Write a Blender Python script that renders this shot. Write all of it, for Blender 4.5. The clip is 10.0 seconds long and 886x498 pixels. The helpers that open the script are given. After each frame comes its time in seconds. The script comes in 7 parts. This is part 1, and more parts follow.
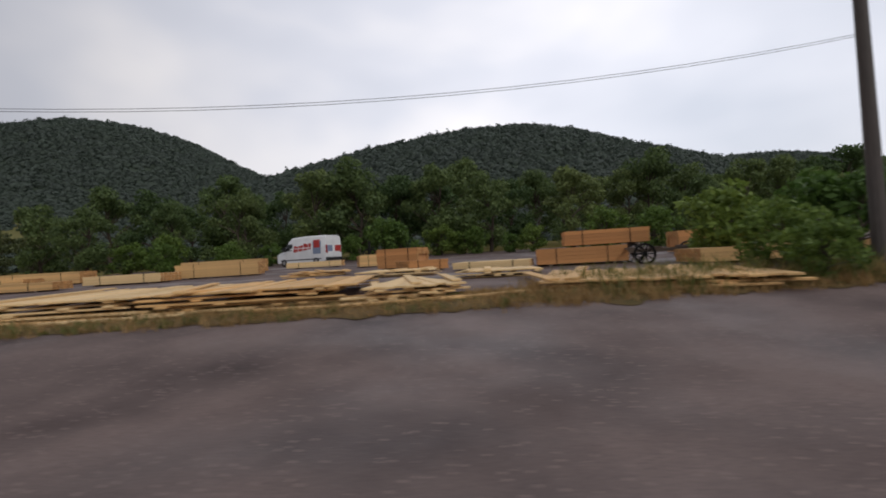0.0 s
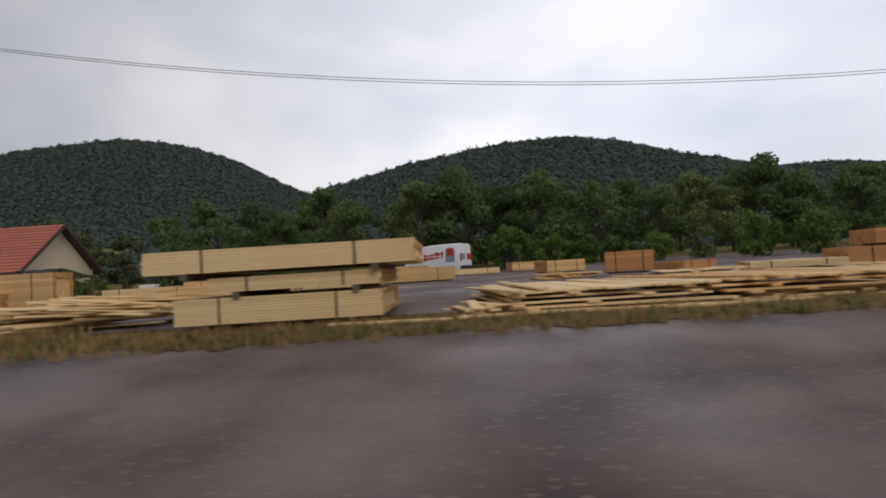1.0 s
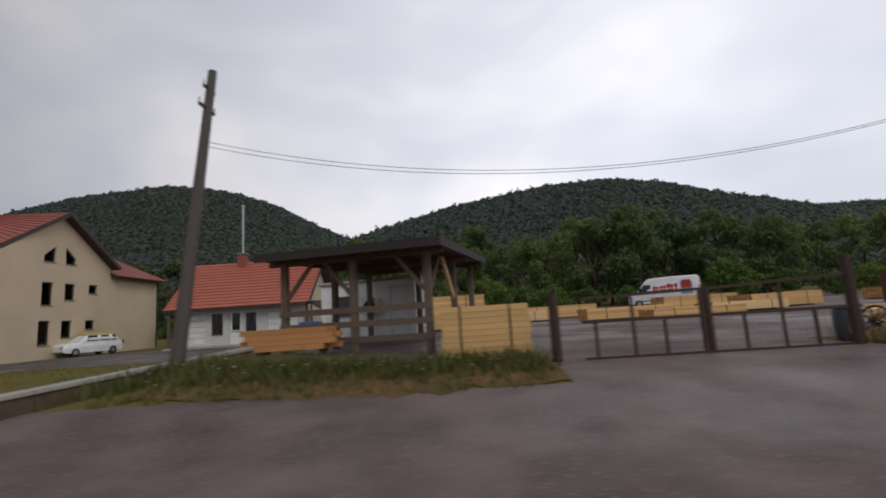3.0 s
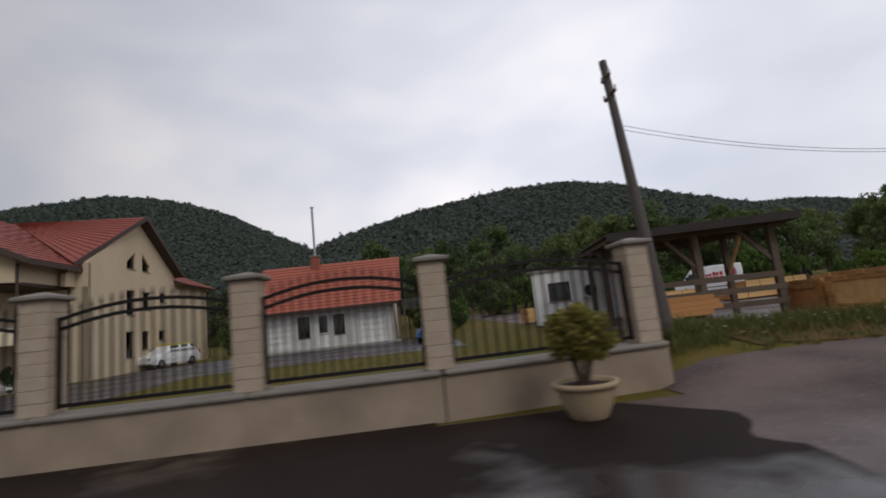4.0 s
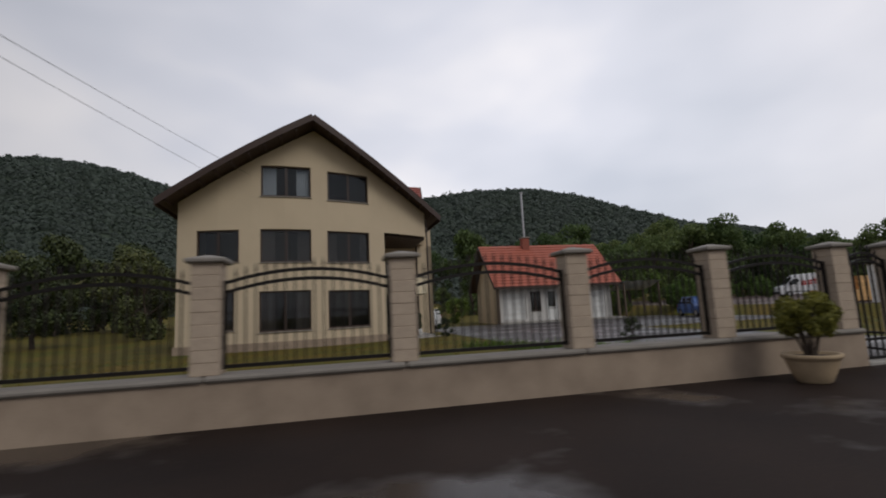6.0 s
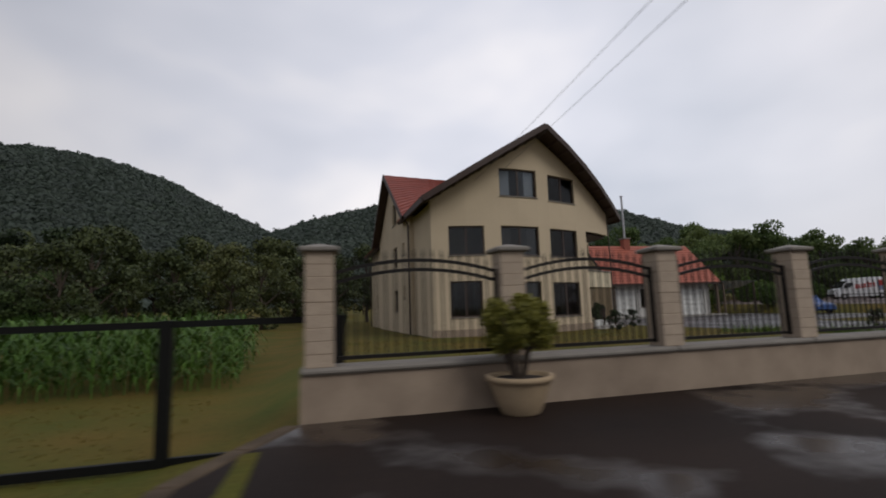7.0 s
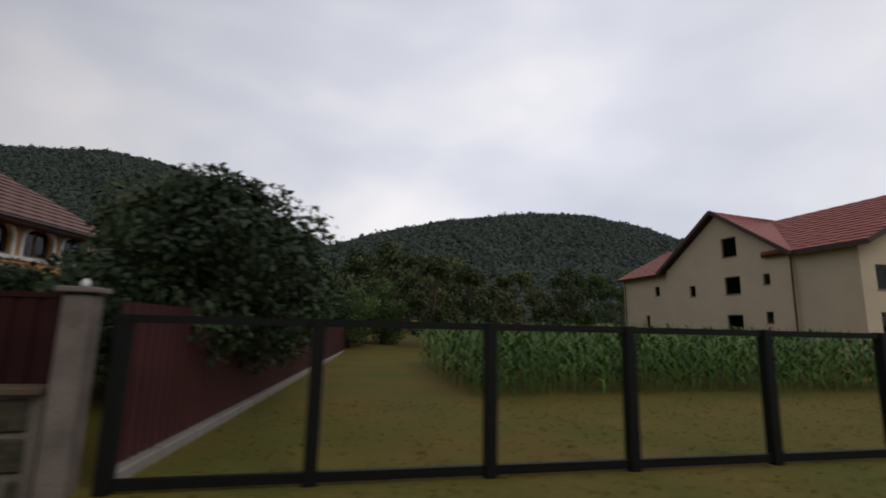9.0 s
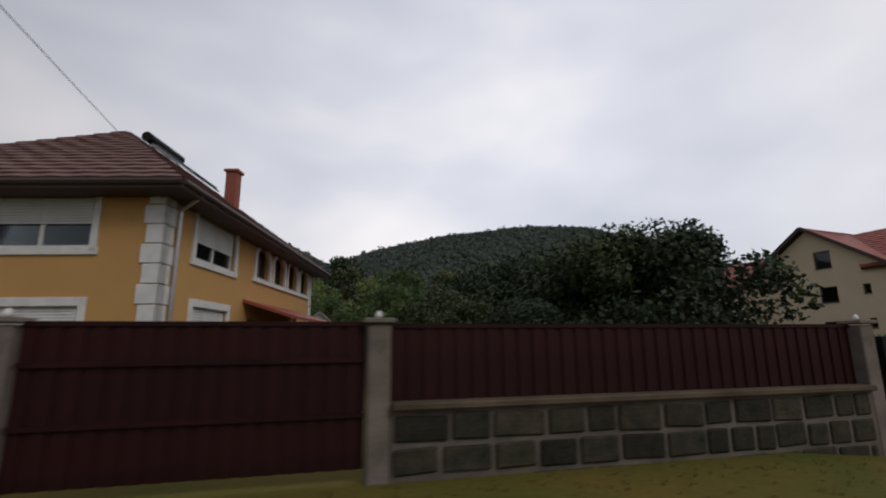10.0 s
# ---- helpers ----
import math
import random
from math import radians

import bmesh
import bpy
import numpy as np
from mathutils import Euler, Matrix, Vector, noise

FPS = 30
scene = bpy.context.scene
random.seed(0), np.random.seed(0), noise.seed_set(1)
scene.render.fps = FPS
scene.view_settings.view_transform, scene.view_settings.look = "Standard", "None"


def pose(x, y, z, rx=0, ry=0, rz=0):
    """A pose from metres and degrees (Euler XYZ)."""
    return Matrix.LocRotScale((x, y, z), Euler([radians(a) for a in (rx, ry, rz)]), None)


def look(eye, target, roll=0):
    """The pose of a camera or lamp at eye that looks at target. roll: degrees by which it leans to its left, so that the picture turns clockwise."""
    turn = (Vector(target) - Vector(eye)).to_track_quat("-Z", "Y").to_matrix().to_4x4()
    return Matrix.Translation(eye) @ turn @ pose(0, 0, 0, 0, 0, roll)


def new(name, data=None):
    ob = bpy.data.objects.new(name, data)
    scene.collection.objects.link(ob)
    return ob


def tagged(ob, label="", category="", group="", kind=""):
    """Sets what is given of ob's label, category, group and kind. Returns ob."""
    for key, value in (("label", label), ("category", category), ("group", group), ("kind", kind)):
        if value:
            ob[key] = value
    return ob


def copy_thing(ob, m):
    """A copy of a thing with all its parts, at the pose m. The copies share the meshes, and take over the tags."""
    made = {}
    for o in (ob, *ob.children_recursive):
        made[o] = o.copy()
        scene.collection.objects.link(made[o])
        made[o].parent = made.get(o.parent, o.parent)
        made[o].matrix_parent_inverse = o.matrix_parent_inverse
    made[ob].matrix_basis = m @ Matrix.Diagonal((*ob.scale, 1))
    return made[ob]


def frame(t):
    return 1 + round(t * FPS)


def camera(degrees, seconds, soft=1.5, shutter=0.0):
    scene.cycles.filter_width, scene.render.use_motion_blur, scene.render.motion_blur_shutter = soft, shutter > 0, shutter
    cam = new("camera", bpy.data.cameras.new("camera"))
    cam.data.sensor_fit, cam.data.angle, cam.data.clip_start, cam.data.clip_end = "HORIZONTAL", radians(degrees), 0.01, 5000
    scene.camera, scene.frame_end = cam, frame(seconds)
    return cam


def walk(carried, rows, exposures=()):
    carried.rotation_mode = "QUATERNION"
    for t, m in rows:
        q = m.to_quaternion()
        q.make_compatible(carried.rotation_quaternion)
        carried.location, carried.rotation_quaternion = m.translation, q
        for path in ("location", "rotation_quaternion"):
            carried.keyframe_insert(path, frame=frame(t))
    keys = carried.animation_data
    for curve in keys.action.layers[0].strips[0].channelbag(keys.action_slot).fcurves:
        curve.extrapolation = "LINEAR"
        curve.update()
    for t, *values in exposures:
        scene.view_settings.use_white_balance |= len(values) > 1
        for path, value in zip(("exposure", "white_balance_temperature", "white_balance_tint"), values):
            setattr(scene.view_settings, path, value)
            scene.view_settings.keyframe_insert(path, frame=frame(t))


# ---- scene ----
cam = camera(87.2, 10.0, soft=1.8, shutter=0.2)
PATH = [
    (0, (55.311, 0.413, 1.032), (55.411, 2.41, 1.06), -3.4),
    (0.5, (50.808, 0.796, 1.123), (50.877, 2.794, 1.191), -3.8),
    (1, (46.67, 1.2, 1.027), (46.659, 3.198, 1.126), -3.5),
    (1.5, (42.128, 1.213, 1.131), (42.098, 3.206, 1.291), -4.2),
    (2, (37.647, 1.069, 1.027), (37.654, 3.06, 1.215), -4.3),
    (2.5, (33.487, 0.565, 1.08), (33.463, 2.546, 1.356), -4.8),
    (3, (28.673, -0.022, 1.154), (28.61, 1.956, 1.441), -3.6),
    (4.3, (15.301, -0.755, 1.248), (15.554, 1.208, 1.541), -4.8),
    (4.5, (12.754, -0.889, 1.267), (13.053, 1.078, 1.472), -2.8),
    (5, (7.427, -1.08, 1.273), (7.79, 0.872, 1.518), -3.8),
    (5.5, (1.65, -0.961, 1.217), (1.996, 0.985, 1.527), -4.2),
    (6, (-3.676, -0.834, 1.226), (-3.24, 1.1, 1.489), -2.9),
    (6.2, (-5.707, -0.706, 1.235), (-5.251, 1.224, 1.49), -3.3),
    (7.3, (-18.223, -0.358, 1.213), (-17.711, 1.558, 1.472), -1.7),
    (7.5, (-20.374, -0.334, 1.217), (-19.861, 1.582, 1.473), -2.0),
    (8, (-25.634, 0.028, 1.149), (-25.179, 1.954, 1.437), -0.5),
    (8.5, (-31.299, 0.344, 1.235), (-30.828, 2.255, 1.591), 0.3),
    (9, (-36.61, 0.579, 1.125), (-36.2, 2.508, 1.46), 1.3),
    (9.2, (-38.546, 0.652, 1.189), (-38.155, 2.577, 1.567), -2.3),
    (9.5, (-41.564, 0.627, 1.234), (-41.272, 2.537, 1.753), -4.7),
    (10, (-47.133, 0.368, 1.161), (-46.666, 2.272, 1.556), -0.5),
]
walk(cam, [(t, look(eye, target, roll)) for t, eye, target, roll in PATH], [(0.0, 0.18), (2.8, 0.15), (5.0, 0.0), (10.0, -0.04)])

# ---- world, sun ----
world = bpy.data.worlds.new("overcast_sky")
scene.world = world
world.use_nodes = True
wt = world.node_tree
wt.nodes.clear()
w_out = wt.nodes.new("ShaderNodeOutputWorld")
w_bg = wt.nodes.new("ShaderNodeBackground")
w_sky = wt.nodes.new("ShaderNodeTexSky")
w_sky.sky_type = "NISHITA"
w_sky.sun_disc = False
w_sky.sun_elevation = radians(42)
w_sky.sun_rotation = radians(70)
w_sky.air_density, w_sky.dust_density = 1.6, 3.0
w_dim = wt.nodes.new("ShaderNodeVectorMath")
w_dim.operation = "SCALE"
w_dim.inputs["Scale"].default_value = 0.07
w_noise = wt.nodes.new("ShaderNodeTexNoise")
w_noise.inputs["Scale"].default_value = 1.5
w_noise.inputs["Detail"].default_value = 3.5
w_noise.inputs["Roughness"].default_value = 0.5
w_noise.inputs["Distortion"].default_value = 0.15
w_coord = wt.nodes.new("ShaderNodeTexCoord")
w_map = wt.nodes.new("ShaderNodeMapping")
w_map.inputs["Scale"].default_value = (1.0, 1.0, 2.0)
w_map.inputs["Location"].default_value = (0.35, 0.1, 0.25)
w_ramp = wt.nodes.new("ShaderNodeValToRGB")
w_ramp.color_ramp.elements[0].position = 0.32
w_ramp.color_ramp.elements[0].color = (0.55, 0.58, 0.67, 1)
w_ramp.color_ramp.elements[1].position = 0.72
w_ramp.color_ramp.elements[1].color = (0.98, 0.94, 0.95, 1)
mid = w_ramp.color_ramp.elements.new(0.52)
mid.color = (0.71, 0.72, 0.80, 1)
w_mix = wt.nodes.new("ShaderNodeMixRGB")
w_mix.inputs["Fac"].default_value = 0.9
wt.links.new(w_sky.outputs["Color"], w_dim.inputs[0])
wt.links.new(w_coord.outputs["Generated"], w_map.inputs["Vector"])
wt.links.new(w_map.outputs["Vector"], w_noise.inputs["Vector"])
wt.links.new(w_noise.outputs["Fac"], w_ramp.inputs["Fac"])
wt.links.new(w_dim.outputs["Vector"], w_mix.inputs[1])
wt.links.new(w_ramp.outputs["Color"], w_mix.inputs[2])
# the cloud is thinner, and so brighter, low in the north-east, where it lifts off the hills
w_dot = wt.nodes.new("ShaderNodeVectorMath")
w_dot.operation = "DOT_PRODUCT"
w_dot.inputs[1].default_value = (0.46, 0.86, 0.20)
w_lift = wt.nodes.new("ShaderNodeMapRange")
w_lift.inputs["From Min"].default_value = 0.3
w_lift.inputs["From Max"].default_value = 1.0
w_lift.inputs["To Min"].default_value = 0.57
w_lift.inputs["To Max"].default_value = 1.15
w_scale = wt.nodes.new("ShaderNodeVectorMath")
w_scale.operation = "SCALE"
wt.links.new(w_coord.outputs["Generated"], w_dot.inputs[0])
wt.links.new(w_dot.outputs["Value"], w_lift.inputs["Value"])
wt.links.new(w_mix.outputs["Color"], w_scale.inputs[0])
wt.links.new(w_lift.outputs["Result"], w_scale.inputs["Scale"])
wt.links.new(w_scale.outputs["Vector"], w_bg.inputs["Color"])
w_bg.inputs["Strength"].default_value = 1.0
wt.links.new(w_bg.outputs["Background"], w_out.inputs["Surface"])

sun_data = bpy.data.lights.new("sun", "SUN")
sun_data.energy = 0.8
sun_data.angle = radians(25)
sun_data.color = (1.0, 0.97, 0.92)
sun = new("sun", sun_data)
sun.matrix_world = look((40, -60, 70), (0, 12, 0))


# ---- materials ----
def material(name, colour, rough=0.7, metal=0.0, var=0.25, scale=6.0, fine=60.0, bump=0.15, spec=0.5, per_object=0.0, stretch=(1, 1, 1), dirt=None, dirt_amount=0.35, local=True, wet=None, wet_min=0.3, speck=0.0, pool=None):
    """A plain surface with broad stains, fine grain and a little relief."""
    m = bpy.data.materials.new(name)
    m.use_nodes = True
    nt = m.node_tree
    bsdf = nt.nodes["Principled BSDF"]
    bsdf.inputs["Roughness"].default_value = rough
    bsdf.inputs["Metallic"].default_value = metal
    bsdf.inputs["Specular IOR Level"].default_value = spec
    co = nt.nodes.new("ShaderNodeTexCoord")
    mp = nt.nodes.new("ShaderNodeMapping")
    mp.inputs["Scale"].default_value = stretch
    nt.links.new(co.outputs["Object"], mp.inputs["Vector"])
    if not local:
        geo = nt.nodes.new("ShaderNodeNewGeometry")
        nt.links.new(geo.outputs["Position"], mp.inputs["Vector"])
    big = nt.nodes.new("ShaderNodeTexNoise")
    big.inputs["Scale"].default_value = scale
    big.inputs["Detail"].default_value = 4
    small = nt.nodes.new("ShaderNodeTexNoise")
    small.inputs["Scale"].default_value = fine
    small.inputs["Detail"].default_value = 3
    for n in (big, small):
        nt.links.new(mp.outputs["Vector"], n.inputs["Vector"])
    other = dirt or tuple(c * 0.45 for c in colour)
    rmp = nt.nodes.new("ShaderNodeValToRGB")
    rmp.color_ramp.elements[0].position = 0.35
    rmp.color_ramp.elements[1].position = 0.75
    rmp.color_ramp.elements[0].color = (0, 0, 0, 1)
    rmp.color_ramp.elements[1].color = (dirt_amount,) * 3 + (1,)
    nt.links.new(big.outputs["Fac"], rmp.inputs["Fac"])
    mix = nt.nodes.new("ShaderNodeMixRGB")
    mix.inputs[1].default_value = (*colour, 1)
    mix.inputs[2].default_value = (*other, 1)
    nt.links.new(rmp.outputs["Color"], mix.inputs["Fac"])
    if speck:
        # pale and dark chips, some larger than others
        for k, (size, tone) in enumerate(((speck, 1.18), (speck * 1.7, 0.7))):
            cell = nt.nodes.new("ShaderNodeTexVoronoi")
            cell.inputs["Scale"].default_value = size
            nt.links.new(mp.outputs["Vector"], cell.inputs["Vector"])
            near = nt.nodes.new("ShaderNodeMath")
            near.operation = "LESS_THAN"
            near.inputs[1].default_value = 0.3
            nt.links.new(cell.outputs["Distance"], near.inputs[0])
            some = nt.nodes.new("ShaderNodeSeparateColor")
            nt.links.new(cell.outputs["Color"], some.inputs["Color"])
            few = nt.nodes.new("ShaderNodeMath")
            few.operation = "GREATER_THAN"
            few.inputs[1].default_value = 0.72
            nt.links.new(some.outputs[0], few.inputs[0])
            both = nt.nodes.new("ShaderNodeMath")
            both.operation = "MULTIPLY"
            nt.links.new(near.outputs[0], both.inputs[0])
            nt.links.new(few.outputs[0], both.inputs[1])
            chip = nt.nodes.new("ShaderNodeMixRGB")
            chip.inputs[2].default_value = (*[min(0.6, c * tone) for c in colour], 1)
            nt.links.new(both.outputs[0], chip.inputs["Fac"])
            nt.links.new(mix.outputs["Color"], chip.inputs[1])
            mix = chip
    hsv = nt.nodes.new("ShaderNodeHueSaturation")
    nt.links.new(mix.outputs["Color"], hsv.inputs["Color"])
    math_n = nt.nodes.new("ShaderNodeMath")
    math_n.operation = "MULTIPLY_ADD"
    math_n.inputs[1].default_value = var * 2
    math_n.inputs[2].default_value = 1 - var
    nt.links.new(small.outputs["Fac"], math_n.inputs[0])
    last = math_n
    if per_object:
        info = nt.nodes.new("ShaderNodeObjectInfo")
        add = nt.nodes.new("ShaderNodeMath")
        add.operation = "MULTIPLY_ADD"
        add.inputs[1].default_value = per_object
        nt.links.new(info.outputs["Random"], add.inputs[0])
        nt.links.new(math_n.outputs[0], add.inputs[2])
        sub = nt.nodes.new("ShaderNodeMath")
        sub.operation = "SUBTRACT"
        sub.inputs[1].default_value = per_object / 2
        nt.links.new(add.outputs[0], sub.inputs[0])
        last = sub
    nt.links.new(last.outputs[0], hsv.inputs["Value"])
    nt.links.new(hsv.outputs["Color"], bsdf.inputs["Base Color"])
    if wet:
        water = nt.nodes.new("ShaderNodeTexNoise")
        water.inputs["Scale"].default_value = wet
        water.inputs["Detail"].default_value = 5
        nt.links.new(mp.outputs["Vector"], water.inputs["Vector"])
        gloss = nt.nodes.new("ShaderNodeMapRange")
        gloss.inputs["From Min"].default_value = 0.44
        gloss.inputs["From Max"].default_value = 0.62
        gloss.inputs["To Min"].default_value = rough
        gloss.inputs["To Max"].default_value = wet_min
        nt.links.new(water.outputs["Fac"], gloss.inputs["Value"])
        nt.links.new(gloss.outputs["Result"], bsdf.inputs["Roughness"])
        if pool:
            # standing water in few, clearer patches; the rest only damp
            gloss.inputs["From Min"].default_value = 0.54
            gloss.inputs["From Max"].default_value = 0.60
            shine = nt.nodes.new("ShaderNodeMapRange")
            shine.inputs["From Min"].default_value = 0.54
            shine.inputs["From Max"].default_value = 0.60
            shine.inputs["To Min"].default_value = spec
            shine.inputs["To Max"].default_value = 0.5
            nt.links.new(gloss.inputs["Value"].links[0].from_socket, shine.inputs["Value"])
            nt.links.new(shine.outputs["Result"], bsdf.inputs["Specular IOR Level"])
    if bump:
        bp = nt.nodes.new("ShaderNodeBump")
        bp.inputs["Strength"].default_value = bump
        bp.inputs["Distance"].default_value = 0.02
        nt.links.new(small.outputs["Fac"], bp.inputs["Height"])
        nt.links.new(bp.outputs["Normal"], bsdf.inputs["Normal"])
    return m


def foliage(name, dark, light, rough=0.6, leafy=0.55, broad=0.35, thin=0.0):
    """Leaves: hue and value vary from leaf to leaf and from plant to plant; thin leaves let light through."""
    m = bpy.data.materials.new(name)
    m.use_nodes = True
    nt = m.node_tree
    bsdf = nt.nodes["Principled BSDF"]
    bsdf.inputs["Roughness"].default_value = rough
    bsdf.inputs["Specular IOR Level"].default_value = 0.3
    geo = nt.nodes.new("ShaderNodeNewGeometry")
    noise_n = nt.nodes.new("ShaderNodeTexNoise")
    noise_n.inputs["Scale"].default_value = broad
    noise_n.inputs["Detail"].default_value = 3
    nt.links.new(geo.outputs["Position"], noise_n.inputs["Vector"])
    avg = nt.nodes.new("ShaderNodeMath")
    avg.operation = "MULTIPLY_ADD"
    avg.inputs[1].default_value = leafy
    nt.links.new(geo.outputs["Random Per Island"], avg.inputs[0])
    half = nt.nodes.new("ShaderNodeMath")
    half.operation = "MULTIPLY"
    half.inputs[1].default_value = 1.1 - leafy
    nt.links.new(noise_n.outputs["Fac"], half.inputs[0])
    nt.links.new(half.outputs[0], avg.inputs[2])
    rmp = nt.nodes.new("ShaderNodeValToRGB")
    rmp.color_ramp.elements[0].color = (*dark, 1)
    rmp.color_ramp.elements[1].color = (*light, 1)
    rmp.color_ramp.elements[0].position = 0.15
    rmp.color_ramp.elements[1].position = 0.9
    nt.links.new(avg.outputs[0], rmp.inputs["Fac"])
    info = nt.nodes.new("ShaderNodeObjectInfo")
    hue = nt.nodes.new("ShaderNodeMapRange")
    hue.inputs["To Min"].default_value = 0.48
    hue.inputs["To Max"].default_value = 0.53
    val = nt.nodes.new("ShaderNodeMapRange")
    val.inputs["To Min"].default_value = 1.45
    val.inputs["To Max"].default_value = 0.75
    tint = nt.nodes.new("ShaderNodeHueSaturation")
    for n in (hue, val):
        nt.links.new(info.outputs["Random"], n.inputs["Value"])
    nt.links.new(hue.outputs["Result"], tint.inputs["Hue"])
    nt.links.new(val.outputs["Result"], tint.inputs["Value"])
    nt.links.new(rmp.outputs["Color"], tint.inputs["Color"])
    nt.links.new(tint.outputs["Color"], bsdf.inputs["Base Color"])
    if thin:
        passed = nt.nodes.new("ShaderNodeBsdfTranslucent")
        nt.links.new(tint.outputs["Color"], passed.inputs["Color"])
        blend = nt.nodes.new("ShaderNodeMixShader")
        blend.inputs["Fac"].default_value = thin
        nt.links.new(bsdf.outputs["BSDF"], blend.inputs[1])
        nt.links.new(passed.outputs["BSDF"], blend.inputs[2])
        nt.links.new(blend.outputs["Shader"], nt.nodes["Material Output"].inputs["Surface"])
    return m


def glass(name, tint=(0.75, 0.8, 0.82)):
    m = bpy.data.materials.new(name)
    m.use_nodes = True
    nt = m.node_tree
    nt.nodes.clear()
    out = nt.nodes.new("ShaderNodeOutputMaterial")
    tr = nt.nodes.new("ShaderNodeBsdfTransparent")
    tr.inputs["Color"].default_value = (*tint, 1)
    gl = nt.nodes.new("ShaderNodeBsdfGlossy")
    gl.inputs["Roughness"].default_value = 0.03
    fr = nt.nodes.new("ShaderNodeFresnel")
    fr.inputs["IOR"].default_value = 1.45
    mx = nt.nodes.new("ShaderNodeMixShader")
    nt.links.new(fr.outputs["Fac"], mx.inputs["Fac"])
    nt.links.new(tr.outputs["BSDF"], mx.inputs[1])
    nt.links.new(gl.outputs["BSDF"], mx.inputs[2])
    nt.links.new(mx.outputs["Shader"], out.inputs["Surface"])
    return m


M_GRASS = material("meadow_grass", (0.136, 0.096, 0.021), 0.95, var=0.35, scale=0.55, fine=14, bump=0.25, dirt=(0.072, 0.086, 0.015), dirt_amount=1.0, local=False, spec=0.15)
M_ASPHALT = material("wet_asphalt", (0.030, 0.0195, 0.0155), 0.7, var=0.35, scale=0.45, fine=60, bump=0.12, dirt=(0.011, 0.008, 0.0075), dirt_amount=0.9, local=False, wet=0.33, spec=0.10, wet_min=0.22, speck=26.0, pool=True)
M_GRAVEL = material("wet_gravel_yard", (0.155, 0.112, 0.100), 0.8, var=0.4, scale=0.75, fine=45, bump=0.2, dirt=(0.050, 0.034, 0.032), dirt_amount=1.0, local=False, wet=0.3, spec=0.25, wet_min=0.42, speck=17.0)
M_VERGE = material("trodden_brown_verge", (0.125, 0.080, 0.032), 0.95, var=0.4, scale=1.3, fine=40, bump=0.4, dirt=(0.055, 0.050, 0.016), dirt_amount=1.0, local=False, spec=0.15, speck=20.0)
# floor green raised towards the canopy's, with distance haze put into the colour
M_FOREST_FLOOR = material("haze_paled_hill_floor", (0.062, 0.080, 0.058), 0.95, var=0.3, scale=0.05, fine=1.0, bump=0.0, local=False, spec=0.1)
M_PAVE = material("courtyard_paving", (0.055, 0.047, 0.044), 0.6, var=0.3, scale=0.8, fine=30, bump=0.2, local=False, wet=0.4)
M_CONCRETE = material("grey_concrete", (0.36, 0.34, 0.31), 0.8, var=0.2, scale=2.5, fine=50, bump=0.2, local=False)
M_PLINTH = material("beige_rendered_plinth", (0.37, 0.285, 0.21), 0.85, var=0.12, scale=1.8, fine=60, bump=0.15, dirt=(0.17, 0.125, 0.09), dirt_amount=0.6, local=False)
M_BLOCK = material("split_beige_block", (0.47, 0.375, 0.285), 0.9, var=0.14, scale=5, fine=45, bump=0.5, per_object=0.06, dirt=(0.31, 0.24, 0.18))
M_CAP = material("grey_coping_stone", (0.24, 0.215, 0.185), 0.7, var=0.2, scale=3, fine=50, local=False)
M_IRON = material("black_wrought_iron", (0.012, 0.009, 0.008), 0.5, metal=0.2, var=0.2, bump=0.1, spec=0.3)
M_CREAM = material("cream_render", (0.60, 0.49, 0.345), 0.9, var=0.07, scale=0.6, fine=70, bump=0.12, dirt=(0.48, 0.385, 0.27), dirt_amount=0.55, local=False)
M_CREAM_TRIM = material("pale_cream_trim", (0.74, 0.64, 0.46), 0.85, var=0.06, bump=0.08, local=False)
M_TILE = material("red_metal_tile", (0.30, 0.075, 0.052), 0.55, var=0.2, scale=1.5, fine=20, per_object=0.12, dirt=(0.16, 0.05, 0.04), local=False, spec=0.3)
M_TILE_ORANGE = material("orange_red_tile", (0.42, 0.115, 0.070), 0.6, var=0.2, scale=1.5, fine=20, per_object=0.14, dirt=(0.26, 0.08, 0.055), local=False)
M_TILE_BROWN = material("brown_clay_tile", (0.17, 0.085, 0.068), 0.7, var=0.25, scale=2, fine=20, per_object=0.18, local=False)
M_SOFFIT = material("dark_stained_soffit", (0.055, 0.03, 0.022), 0.6, var=0.25, stretch=(1, 8, 1), local=False)
M_WIN = material("dark_brown_window_frame", (0.05, 0.03, 0.022), 0.45, var=0.15)
M_WHITE = material("white_plastic", (0.75, 0.75, 0.73), 0.45, var=0.06, scale=2, bump=0.03)
# room surfaces coloured dark, so the interiors' shade is in the plaster colour
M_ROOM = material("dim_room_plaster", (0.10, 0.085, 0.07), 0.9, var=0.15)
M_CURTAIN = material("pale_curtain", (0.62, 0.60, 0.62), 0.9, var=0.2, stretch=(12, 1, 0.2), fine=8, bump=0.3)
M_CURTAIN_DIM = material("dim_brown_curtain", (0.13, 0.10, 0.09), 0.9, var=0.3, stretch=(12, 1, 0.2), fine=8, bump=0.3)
M_GLASS = glass("window_glass")
M_ORANGE = material("orange_render", (0.53, 0.30, 0.105), 0.9, var=0.06, scale=0.7, fine=70, bump=0.12, dirt=(0.42, 0.235, 0.085), dirt_amount=0.5, local=False)
M_QUOIN = material("white_quoin_plaster", (0.72, 0.71, 0.69), 0.8, var=0.08, scale=3)
M_BRICK_CHIM = material("red_brick_chimney", (0.30, 0.09, 0.06), 0.85, var=0.3, scale=10)
